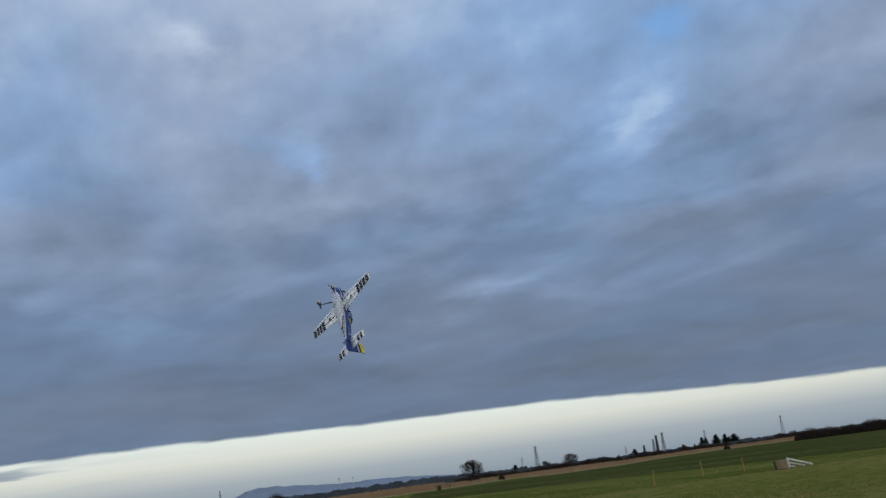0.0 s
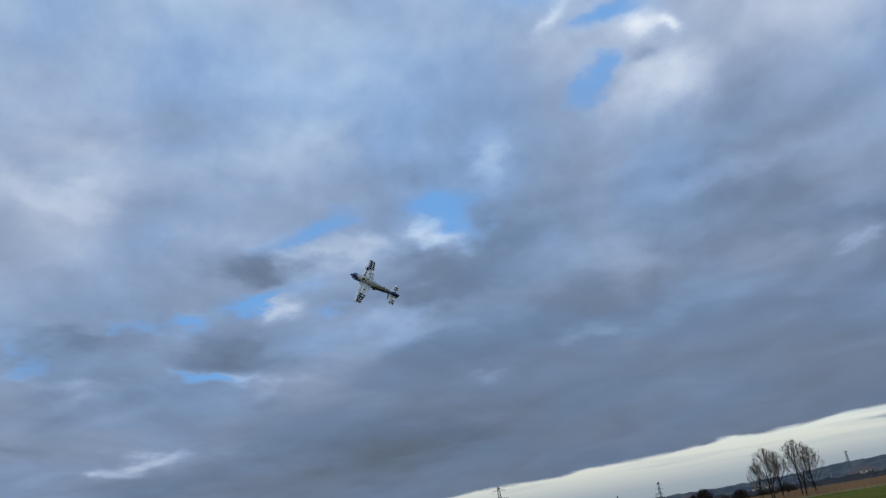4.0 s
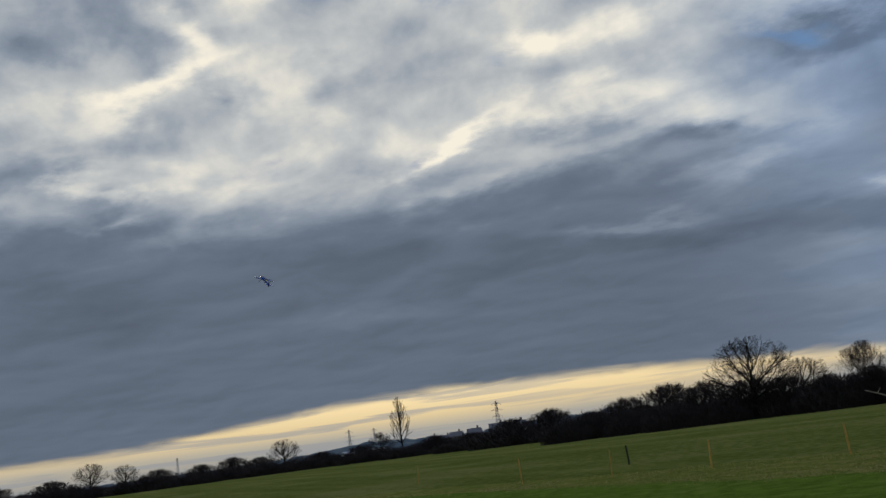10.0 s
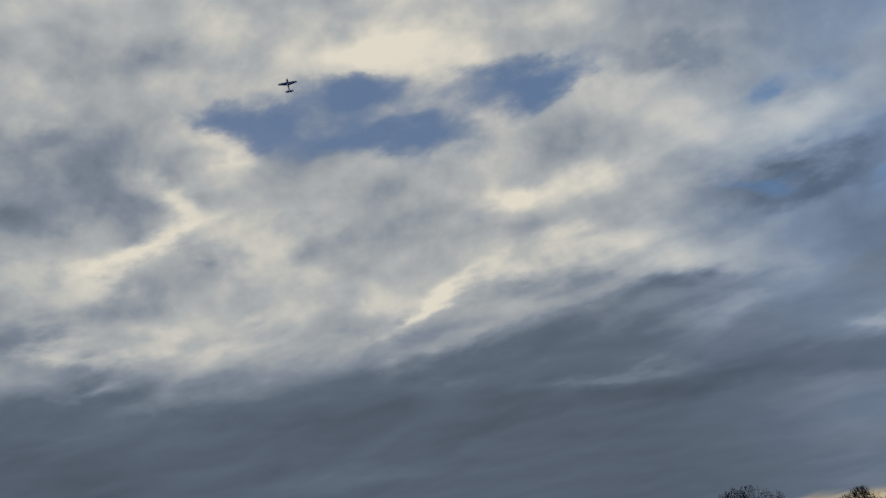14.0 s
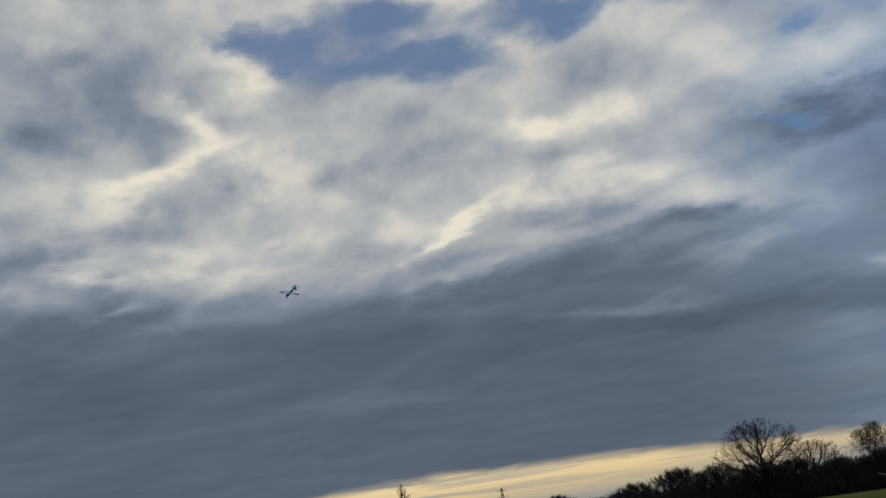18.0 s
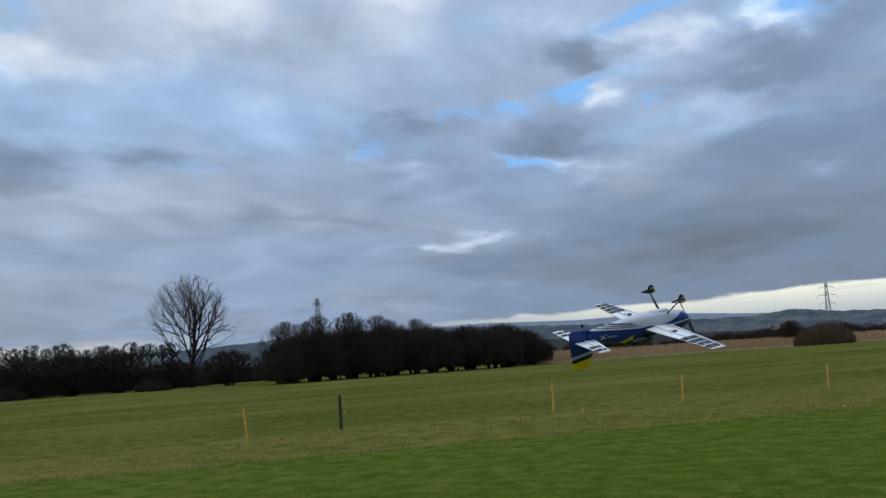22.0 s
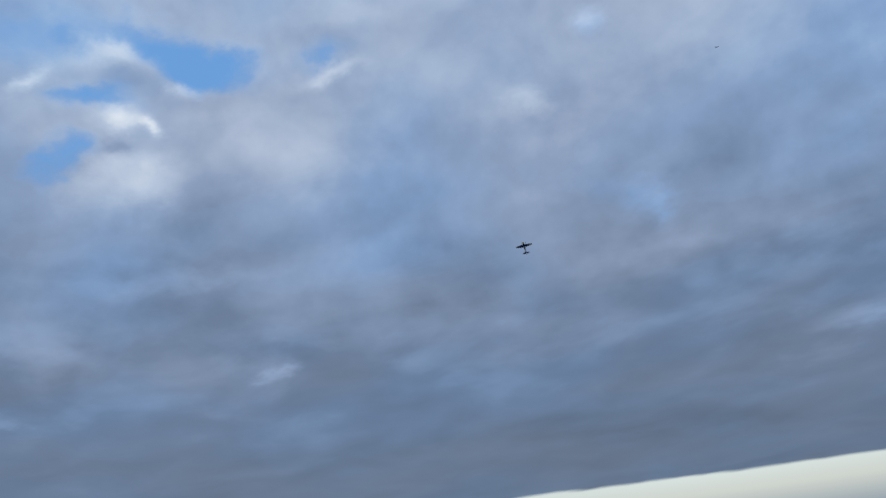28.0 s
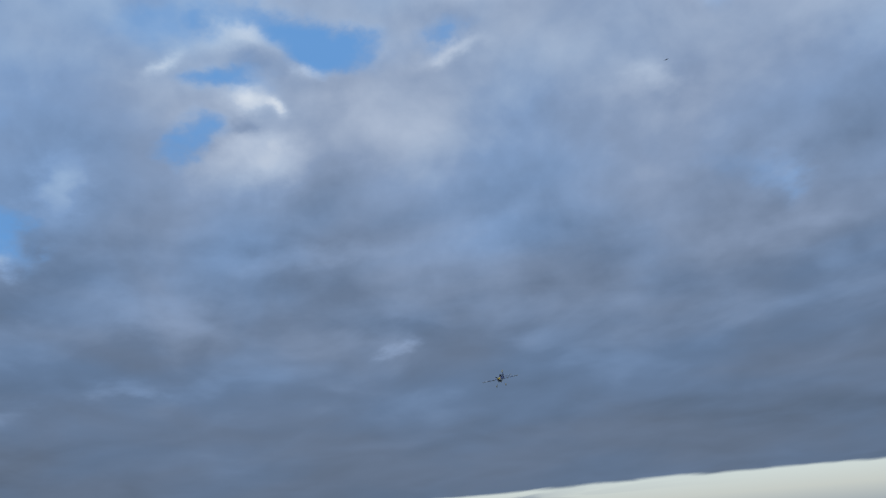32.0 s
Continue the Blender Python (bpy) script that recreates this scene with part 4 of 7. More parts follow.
def make_trees():
    dome = ((0.22, 0.30), (0.35, 0.75), (0.52, 1.0), (0.72, 0.92), (0.88, 0.62), (0.97, 0.25))
    egg = ((0.12, 0.16), (0.28, 0.52), (0.45, 0.86), (0.62, 1.0), (0.78, 0.86), (0.90, 0.56), (0.97, 0.22))
    mound = ((0.08, 0.7), (0.25, 0.95), (0.45, 1.0), (0.68, 0.86), (0.84, 0.6), (0.97, 0.22))
    vase = ((0.08, 0.16), (0.2, 0.42), (0.36, 0.82), (0.52, 1.0), (0.68, 0.98), (0.82, 0.76), (0.92, 0.5), (1.0, 0.2))
    spire = ((0.10, 0.5), (0.3, 0.9), (0.5, 1.0), (0.75, 0.7), (0.9, 0.4), (0.98, 0.12))
    oak = tree("oak_tree", grown(11, 8.9, dome, 9.8, 18, (0.14, 0.58), (6, 82), 0.22, trunk_r=0.24, twig=0.014, sides=(1.7, 1.4, 1.5)), M_BARK, M_TWIG, "bare spreading tree with a round crown above the hedge")
    lone = tree("poplar_tree", grown(23, 14.8, vase, 11.6, 22, (0.10, 0.60), (12, 62), 0.6, trunk_r=0.30, twig=0.014, sides=(1.5, 1.2, 1.2)), M_BARK, M_PALE, "tall bare tree with many upright stems standing alone")
    group = tree("willow_tree", grown(37, 12.0, vase, 12.4, 6, (0.14, 0.42), (14, 52), 0.65, 3, 0.22, trunk_r=0.20, twig=0.018, sides=(1.6, 1.4, 1.4)), M_BARK, M_TWIG, "bare tree with fanned upright limbs in the hedgerow")
    column = tree("column_poplar", grown(41, 18.6, spire, 7.6, 46, (0.14, 0.96), (24, 50), 1.0, trunk_r=0.32, twig=0.034, sides=(1.0, 1.3, 1.2), whole=True), M_BARK, M_TWIG, "tall narrow bare poplar under the sunset")
    slim = ((0.08, 0.2), (0.25, 0.6), (0.42, 0.88), (0.6, 1.0), (0.8, 0.86), (0.92, 0.5), (0.98, 0.2))
    twin = tree("birch_tree", grown(53, 9.0, slim, 5.6, 8, (0.10, 0.50), (18, 66), 0.7, 2, 0.10, trunk_r=0.12, twig=0.020, sides=(1.3, 1.1, 1.1)), M_BARK, M_PALE, "pale-twigged bare tree in a small clump beyond the field")
    fan = tree("round_tree", grown(67, 7.4, mound, 9.8, 10, (0.06, 0.50), (8, 86), 0.25, 2, 0.15, trunk_r=0.18, twig=0.026, sides=(1.6, 1.3, 1.2)), M_BARK, M_TWIG, "bare round-headed tree standing alone beyond the reeds")
    flat = ((0.62, 0.35), (0.72, 0.9), (0.82, 1.0), (0.92, 0.8), (0.98, 0.4))
    pine = tree("scots_pine", limbs(83, 15.0, flat, 9.5, 230, 1, 0.62, 0.9, 0.20, 0.045, 6, 0.9, lumps=0.5, star=0.6), M_BARK, M_PINE, "dark pine with a bare trunk and flat crown on the ridge")
    cone = ((0.05, 0.9), (0.2, 1.0), (0.5, 0.7), (0.8, 0.35), (0.98, 0.08))
    fir = tree("conifer", limbs(89, 8.0, cone, 4.2, 500, 1, 0.9, 0.8, 0.2, 0.05, 6, 0.6, star=0.8), M_BARK, M_PINE, "dark evergreen conifer beside the far houses")
    stand(oak, 104.2, 104, 10, 1.0, 1.0, True)
    stand(lone, 50.3, 127, 0, 1.0, 1.0, True)
    stand(column, 125.2, 300, 0, 1.0, 1.0, True)
    stand(group, 75.3, 142, 20, 1.0, 1.0, True)
    stand(fan, -43.7, 250, 0, 0.82, 1.0, True)
    stand(twin, -2.55, 165, 0, 0.98, 1.0, True)
    stand(twin, -4.2, 163, 120, 1.03, 1.05)
    stand(twin, -4.85, 166, 220, 0.9, 0.95)
    stand(twin, -1.95, 167, 300, 0.75, 0.8)
    stand(twin, -3.1, 168, 200, 0.9, 0.8)
    stand(group, 78.6, 140, 140, 0.83)
    stand(group, 80.6, 138, 250, 0.75, 0.85)
    stand(group, 94.9, 110, 60, 0.66, 1.0)
    stand(group, 92.2, 114, 200, 0.60, 1.1)
    stand(group, 98.2, 116, 300, 0.58, 1.0)
    stand(group, 90.4, 112, 90, 0.50, 1.1)
    stand(oak, 101.4, 106, 120, 0.66)
    stand(oak, 132.2, 280, 40, 1.05)
    stand(oak, 126.4, 290, 80, 0.9)
    stand(oak, 143.0, 300, 200, 1.1)
    stand(oak, 141.2, 290, 10, 0.9)
    stand(fan, -48.1, 420, 60, 0.6)
    stand(fan, -49.6, 420, 150, 0.85)
    for az, d, size, turn in ((39.2, 113, 0.60, 30), (41.0, 111, 0.64, 120), (42.9, 110, 0.62, 210), (44.8, 109, 0.58, 300), (36.9, 115, 0.55, 75)):
        stand(group, az, d, turn, size, 0.95)
    rng = random.Random(4)
    for k in range(17):
        az = 51.6 + k * 0.56 + rng.uniform(-0.2, 0.2)
        s = (420 * math.tan(radians(2.0 + 0.25 * (k > 9) * (az < 61) - 0.35 * (az > 61))) + 1.6) / 15.0
        if k == 0:
            stand(pine, az, 420, 0, s, 1.0, True)
        else:
            stand(pine, az, 420 + rng.uniform(-15, 15), k * 37, s * rng.uniform(0.92, 1.05), rng.uniform(0.55, 0.85))
    first = True
    for az, top, w in ((-56.83, 0.14, 0.9), (-57.28, 0.44, 0.8), (-57.5, 0.41, 0.7), (-58.09, 0.49, 1.0), (-58.59, 0.45, 0.9), (-59.1, 0.4, 1.5), (-58.8, 0.3, 1.0), (-46.3, 0.3, 1.2), (-53.4, 0.3, 1.1), (-56.2, 0.2, 1.2)):
        stand(fir, az, 420, az * 50, (420 * math.tan(radians(top)) + 1.6) / 8.0 * 1.12, w * 1.7, first)
        first = False
    # dense bushes and hedges
    shrub = tree("hedge_bush", limbs(71, 5.2, mound, 7.4, 900, 7, 0.22, 1.2, 0.10, 0.016, 9, 0.65, splay=0.45), M_BARK, M_THICK, "dense dark bare bush with several stems", "bush")
    low = tree("low_bush", thicket(9, 6.5, 3.4, 3600), M_BARK, M_THICK, "low tangled bare bush at the field edge", "bush")
    hawthorn = tree("hawthorn_bush", thicket(19, 6.8, 4.4, 4600, 0.02, 1.0), M_BARK, M_THICK, "dense dark bush raised on bare leaning stems", "bush")
    stand(hawthorn, 44.6, 102, 0, 1.0, 0.9, True)
    stand(shrub, 43.2, 104, 0, 1.06, 1.15, True)
    tan = tree("willow_scrub", thicket(29, 6.5, 3.4, 3600), M_BARK, M_SCRUB, "low tan-brown tangled bush in front of the reeds", "bush")
    stand(tan, 13.0, 138, 0, 1.02, 1.0, True)
    stand(tan, 12.3, 140, 90, 0.8, 0.75)
    stand(tan, 14.0, 136, 180, 0.82, 0.8)
    stand(low, 49.6, 150, 0, 1.02, 1.0, True)
    for k in range(26):
        az = 47.0 + k * 1.35
        stand(low, az, 150 + 14 * math.sin(k * 1.7), k * 41, (1.1 if az < 64 else 1.15) * rng.uniform(0.8, 1.15), rng.uniform(1.2, 1.7))
    for k in range(30):
        az = 30.0 - k * 1.15
        stand(low, az, 330 + 20 * math.sin(k * 2.1), k * 53, rng.uniform(0.6, 1.75) * (1.15 if az > 12 else 0.75), rng.uniform(0.6, 1.8))
    for az, d, h, w, k in ((45.2, 105, 0.85, 1.0, 40), (41.0, 108, 1.1, 1.1, 80), (38.6, 110, 1.1, 1.2, 130), (36.0, 114, 1.0, 1.2, 170), (33.8, 116, 1.0, 1.25, 220), (31.6, 119, 1.0, 1.2, 260), (30.2, 121, 0.82, 1.0, 300),
                           (66.4, 138, 1.3, 1.5, 20), (64.2, 136, 1.0, 1.5, 70), (62.0, 130, 0.9, 1.6, 110), (59.5, 128, 0.95, 1.6, 150), (57.0, 125, 0.95, 1.6, 190), (54.4, 124, 0.95, 1.5, 230), (48.2, 118, 0.8, 1.4, 15), (51.5, 126, 0.7, 1.5, 55),
                           (68.6, 142, 0.85, 1.3, 200), (70.8, 140, 0.6, 1.6, 250), (86.6, 112, 0.75, 1.4, 33), (84.2, 118, 0.7, 1.5, 66), (82.0, 125, 0.7, 1.5, 99), (88.6, 108, 0.8, 1.4, 133),
                           (109.1, 122, 1.0, 1.35, 166), (106.8, 112, 0.9, 1.3, 199), (111.6, 128, 0.85, 1.2, 233), (102.6, 104, 0.75, 1.3, 266), (100.2, 102, 0.65, 1.3, 290), (97.8, 100, 0.7, 1.4, 311), (95.4, 98, 0.72, 1.4, 333), (93.0, 98, 0.7, 1.4, 12),
                           (90.8, 100, 0.65, 1.4, 45), (104.6, 106, 0.8, 1.4, 75), (113.8, 140, 0.65, 1.5, 105), (116.2, 160, 0.95, 1.4, 135), (118.6, 175, 0.85, 1.6, 165), (121.0, 190, 0.6, 1.8, 195), (123.2, 205, 0.7, 1.6, 225), (127.6, 230, 0.75, 1.7, 255), (130.0, 240, 0.7, 1.8, 285),
                           (133.6, 250, 0.85, 1.6, 315), (135.2, 250, 1.0, 1.4, 345), (137.0, 250, 0.85, 1.5, 25), (139.4, 260, 0.9, 1.6, 50), (1.2, 166, 0.72, 0.72, 70), (1.8, 170, 0.6, 0.6, 20), (14.9, 165, 0.74, 0.9, 130), (4.5, 210, 0.62, 1.5, 280), (-0.8, 200, 0.58, 1.0, 310), (145.0, 270, 1.0, 1.6, 10), (148, 270, 1.0, 1.8, 100)):
        stand(shrub, az, d, k, h, w)
    for k in range(30):
        az = 115.0 + k * 1.15
        stand(low, az, (165 if az < 120 else 215 if az < 128 else 235) + 12 * math.sin(k * 1.9), k * 61, rng.uniform(0.75, 1.25), rng.uniform(1.5, 2.4))
    for k in range(24):
        stand(low if k > 8 else hawthorn, 85.5 + k * 1.3, 106 + 1.0 * max(0.0, k - 14) + 5 * math.sin(k * 2.7), k * 67, rng.uniform(0.85, 1.2), rng.uniform(1.0, 1.4))
    for k in range(13):
        stand(hawthorn, 30.0 + k * 1.2, 118 - 1.0 * k + 3 * math.sin(k * 2.1), k * 59, rng.uniform(1.12, 1.36) * (0.85 if k < 2 else 1.0), rng.uniform(0.7, 0.9))
    for k in range(26):
        az = -43.0 - k * 0.78
        stand(low, az, 385 + 15 * math.sin(k * 2.3), k * 47, rng.uniform(0.55, 0.95), rng.uniform(1.0, 2.2))
    for az, d, h, w, k in ((-42.0, 205, 0.42, 0.9, 0), (-45.4, 225, 0.42, 0.6, 60), (-66.5, 250, 0.98, 1.3, 20), (-65.3, 250, 0.8, 1.2, 60), (-64.2, 250, 0.84, 1.2, 90), (-63.2, 252, 0.95, 1.1, 130), (-67.6, 248, 0.95, 1.3, 170), (-68.8, 248, 1.0, 1.3, 200), (-62.7, 250, 0.7, 0.8, 230), (-70.0, 248, 1.0, 1.4, 250), (-43.7, 236, 0.62, 0.9, 300),
                           (-58.6, 270, 0.42, 0.7, 200), (-25.2, 330, 1.2, 0.8, 0), (-26.9, 330, 1.1, 0.7, 40), (-28.8, 330, 1.1, 0.9, 80), (-29.8, 330, 1.1, 0.8, 120), (-32.05, 300, 1.5, 0.75, 160),
                           (116, 150, 0.7, 2.0, 10), (119, 165, 0.7, 2.0, 50), (122, 180, 0.7, 2.2, 90), (125, 200, 0.7, 2.2, 130), (128, 215, 0.7, 2.4, 170), (131, 225, 0.8, 2.4, 210), (134, 235, 0.8, 2.4, 250), (52.5, 118, 0.5, 1.4, 15), (60.5, 122, 0.55, 1.6, 95),
                           (106.0, 108, 0.8, 1.3, 5), (108.4, 114, 0.8, 1.3, 35), (110.6, 120, 0.8, 1.3, 65), (112.8, 128, 0.8, 1.4, 95), (115.0, 138, 0.8, 1.5, 125), (71.6, 136, 0.7, 1.2, 155), (73.6, 138, 0.7, 1.2, 185), (75.8, 138, 0.8, 1.2, 215), (78.0, 136, 0.8, 1.2, 245), (80.2, 132, 0.8, 1.2, 275)):
        stand(low, az, d, k, h, w)


make_trees()


# ---- pylons, poles and masts ----
def lattice(bm, height, foot, head, r):
    """Four legs with cross braces."""
    steps = 7
    for k in range(steps):
        z0, z1 = height * k / steps, height * (k + 1) / steps
        w0, w1 = foot + (head - foot) * (k / steps) ** 0.75, foot + (head - foot) * ((k + 1) / steps) ** 0.75
        c0, c1 = [(sx * w0, sy * w0, z0) for sx, sy in ((1, 1), (-1, 1), (-1, -1), (1, -1))], [(sx * w1, sy * w1, z1) for sx, sy in ((1, 1), (-1, 1), (-1, -1), (1, -1))]
        for i in range(4):
            j = (i + 1) % 4
            bar(bm, c0[i], c1[i], r, sides=4, cap=False)
            bar(bm, c0[i], c1[j], r * 0.6, sides=3, cap=False)
            bar(bm, c0[j], c1[i], r * 0.6, sides=3, cap=False)
            bar(bm, c1[i], c1[j], r * 0.6, sides=3, cap=False)


def make_pylons():
    thing = empty("electricity_pylon")
    bm = bmesh.new()
    lattice(bm, 46.0, 3.6, 0.75, 0.2)
    solid("tower", bm, M_STEEL, thing)
    for z, half in ((27.0, 6.6), (34.5, 8.0), (42.0, 6.0)):
        bm = bmesh.new()
        for s in (-1, 1):
            for yy in (-0.6, 0.6):
                bar(bm, (0, yy, z), (s * half, 0, z + 0.3), 0.16, 0.1, 4)
                bar(bm, (0, yy, z + 2.0), (s * half, 0, z + 0.3), 0.14, 0.09, 4)
            bar(bm, (s * half, 0, z + 0.3), (s * half, 0, z - 2.2), 0.13, sides=5)
        solid("cross_arm", bm, M_STEEL, thing)
    tagged(thing, "grey steel lattice electricity pylon far behind the field", "pylon", "line of pylons")
    first = True
    for az, top, d, turn in ((12.8, 2.80, 950, 10), (42.8, 4.11, 640, 60), (-11.15, 1.87, 1400, 20), (-17.3, 1.55, 1700, 30), (-16.7, 1.37, 1900, 30), (-21.3, 1.38, 1900, 5), (-22.8, 1.20, 2150, 10), (-25.2, 1.08, 2400, 20),
                             (-20.1, 1.15, 2250, 70), (3.55, 1.58, 1650, 40), (6.0, 1.2, 2100, 40), (-28.9, 1.09, 2350, 70), (-61.8, 1.16, 2250, 15), (-57.5, 0.92, 2800, 40), (-52.9, 0.6, 3900, 20), (119.3, 2.16, 1200, 20), (128.3, 1.57, 1650, 15), (126.8, 1.5, 1750, 15), (138.3, 1.22, 2050, 70), (9.0, 1.25, 2400, 30)):
        m = Matrix.Translation(far(az, d)) @ Matrix.Rotation(radians(az + turn), 4, "Z")
        ob = thing if first else copy_thing(thing, m)
        k = (d * math.tan(radians(top)) + 1.6) / 46.0
        ob.matrix_basis = m @ Matrix.Diagonal((k, k, k, 1))
        first = False
    pole = empty("lighting_pole")
    bm = bmesh.new()
    bar(bm, (0, 0, 0), (0, 0, 7.6), 0.14, 0.09, 6)
    solid("shaft", bm, M_PALEPOLE, pole)
    bm = bmesh.new()
    bar(bm, (-0.5, 0, 7.5), (0.5, 0, 7.5), 0.06, sides=4)
    block(bm, -0.2, 0.2, -0.15, 0.15, 7.6, 8.0)
    solid("head", bm, M_STEEL, pole)
    tagged(pole, "pale slim pole of the railway beyond the reeds", "pole", "row of railway poles")
    first = True
    for az, top, d in ((10.0, 0.62, 520), (8.2, 0.66, 520), (5.8, 1.02, 370), (3.8, 0.95, 420), (-5.8, 0.56, 520), (-8.8, 0.80, 420), (-10.2, 0.6, 500), (-12.4, 0.7, 480), (-14.1, 0.73, 480), (-15.4, 0.6, 540), (-16.0, 0.55, 560), (-19.0, 0.55, 620), (24.0, 0.9, 420), (19.6, 0.9, 430), (-35.8, 0.95, 500), (-36.6, 0.9, 520), (-30.4, 0.8, 560)):
        m = Matrix.Translation(far(az, d))
        ob = pole if first else copy_thing(pole, m)
        k = (d * math.tan(radians(top)) + 1.6) / 8.0
        ob.matrix_basis = m @ Matrix.Diagonal((k * 0.9, k * 0.9, k, 1))
        first = False


make_pylons()


# ---- marker stakes and posts ----
def make_stakes():
    me = None
    rng = random.Random(3)
    for az, d, h in ((124.5, 43.5, 0.8), (118.4, 31.6, 0.8), (113.1, 29.4, 0.8), (107.4, 27.5, 0.78), (99.9, 26.8, 0.8), (90.4, 24.4, 0.82), (76.6, 23.0, 0.82), (62.0, 22.3, 0.8), (47.3, 22.3, 0.78), (28.9, 24.6, 0.78), (21.3, 26.2, 0.72), (13.25, 29.2, 0.7),
                     (6.05, 33.2, 0.68), (-0.6, 38.3, 0.7), (-5.2, 43.5, 0.7), (-9.0, 51.1, 0.72), (-11.7, 60.0, 0.75), (-13.6, 62.0, 0.7), (-20.2, 58.0, 0.7), (-25.0, 58.0, 0.65), (-30.25, 52.0, 0.75), (-37.0, 46.7, 0.75), (-42.7, 45.8, 0.7), (-54.2, 49.6, 0.75), (-57.0, 56.0, 0.85), (-59.3, 54.0, 0.75)):
        if me is None:
            bm = bmesh.new()
            block(bm, -0.022, 0.022, -0.016, 0.016, -0.02, 1.0, 0.004)
            bm.to_mesh(me := bpy.data.meshes.new("marker_stake"))
            bm.free()
            me.materials.append(M_STAKE)
        ob = new("marker_stake", me)
        ob.matrix_world = Matrix.Translation(far(az, d)) @ pose(0, 0, 0, rng.uniform(-3, 3), rng.uniform(-4, 4), rng.uniform(0, 90)) @ Matrix.Diagonal((*((0.7, 0.7) if az < -10 else (1, 1)), h, 1))
        tagged(ob, "thin orange wooden marker stake in the rough grass", "stake", "row of marker stakes")
    # The slim one at azimuth 3 is a spindly sapling; the rest weathered posts.
    for az, d, h in ((41.75, 23.6, 0.87), (-14.8, 63.0, 0.88), (112.0, 36, 0.7), (3.0, 36, 0.6)):
        bm = bmesh.new()
        bar(bm, (0, 0, -0.03), (0, 0, h), 0.042 if h > 0.65 else 0.014, 0.036 if h > 0.65 else 0.010, 8)
        ob = solid("short_upright", bm, M_POST)
        ob.matrix_world = Matrix.Translation(far(az, d)) @ pose(0, 0, 0, 1.5, 1.0, 0)
        tagged(ob, "short dark wooden upright in the grass", "post")


make_stakes()


# ---- the model aircraft: nose along +x, left wing along +y ----
def painted(name, rough, paint):
    """A glossy film covering; paint(n, x, y, z) gives its colour from the place on the part."""
    m = bpy.data.materials.new(name)
    m.use_nodes = True
    n = Nodes(m.node_tree)
    co = n.add("ShaderNodeTexCoord").outputs["Object"]
    x, y, z = n.add("ShaderNodeSeparateXYZ", {0: co}).outputs
    base = paint(n, x, y, z)
    wear = n.span(n.noise(co, 14.0, 5, 0.6), 0.4, 0.75)
    base = n.mix(n.math("MULTIPLY", wear, 0.05), base, (0.25, 0.24, 0.22))
    b = n.add("ShaderNodeBsdfPrincipled", {"Base Color": base, "Roughness": n.span(wear, 0.0, 1.0, rough, rough + 0.18), "Coat Weight": 0.1, "Coat Roughness": 0.2, "Specular IOR Level": 0.25})
    n.put(b.inputs["Normal"], n.add("ShaderNodeBump", {"Strength": 0.12, "Distance": 0.01, "Height": n.noise(co, 30.0, 3, 0.5)}).outputs[0])
    n.add("ShaderNodeOutputMaterial", {0: b.outputs[0]})
    return m


P_BLUE, P_WHITE, P_BLACK, P_YELLOW, P_SILVER = (0.010, 0.036, 0.185), (0.84, 0.85, 0.86), (0.010, 0.011, 0.016), (0.72, 0.52, 0.012), (0.52, 0.54, 0.58)


def between(n, v, a, b, soft=0.002):
    return n.math("MULTIPLY", n.span(v, a - soft, a + soft), n.span(v, b + soft, b - soft))


def line_z(n, x, z, slope, at):
    """Height above the slanting line z = at + slope * x."""
    return n.math("SUBTRACT", z, n.math("ADD", n.math("MULTIPLY", x, slope), at))


def fuselage_paint(n, x, y, z):
    base = P_BLUE
    # silver belly, its edge rising towards the wing and falling to the nose
    edge = n.add("ShaderNodeFloatCurve", {1: n.span(x, -0.85, 0.62, 0.0, 1.0, False)})
    c = edge.mapping.curves[0]
    for px, py in ((0.16, 0.33), (0.38, 0.42), (0.58, 0.46), (0.72, 0.44), (0.80, 0.30), (0.88, 0.08)):
        c.points.new(px, py)
    c.points[0].location, c.points[-1].location = (0.0, 0.30), (1.0, 0.0)
    edge.mapping.update()
    top = n.math("SUBTRACT", n.math("MULTIPLY", edge.outputs[0], 0.2), 0.11)
    over = n.math("SUBTRACT", z, top)
    belly = n.span(over, 0.002, -0.002)
    base = n.mix(belly, base, P_SILVER)
    aft = n.math("MULTIPLY", n.span(x, -0.62, -0.60), n.span(x, 0.02, -0.10))
    for a, b, lo, hi in ((-0.013, -0.007, -0.60, -0.06), (-0.029, -0.021, -0.55, -0.12), (-0.046, -0.035, -0.46, -0.16)):
        thin = n.math("MULTIPLY", between(n, over, a, b, 0.0015), between(n, x, lo, hi, 0.004))
        base = n.mix(thin, base, P_BLACK)
    white = n.math("MULTIPLY", between(n, over, 0.0, 0.006, 0.001), aft)
    base = n.mix(white, base, P_WHITE)
    # yellow upper cowling with a white line under it
    nose = line_z(n, x, z, -0.36, 0.208)
    base = n.mix(n.math("MULTIPLY", n.math("MULTIPLY", n.span(nose, -0.002, 0.002), n.span(x, 0.22, 0.24)), n.math("MAXIMUM", n.span(n.math("ABSOLUTE", y), 0.046, 0.050), n.span(x, 0.485, 0.490))), base, P_YELLOW)
    base = n.mix(n.math("MULTIPLY", between(n, line_z(n, x, z, -0.1, 0.028), -0.004, 0.004, 0.001), n.span(x, 0.26, 0.27)), base, P_WHITE)
    # yellow flash behind the canopy
    flash = line_z(n, x, z, -0.433, -0.016)
    base = n.mix(n.math("MULTIPLY", n.span(flash, -0.002, 0.002), between(n, x, -0.33, -0.15, 0.003)), base, P_YELLOW)
    return base


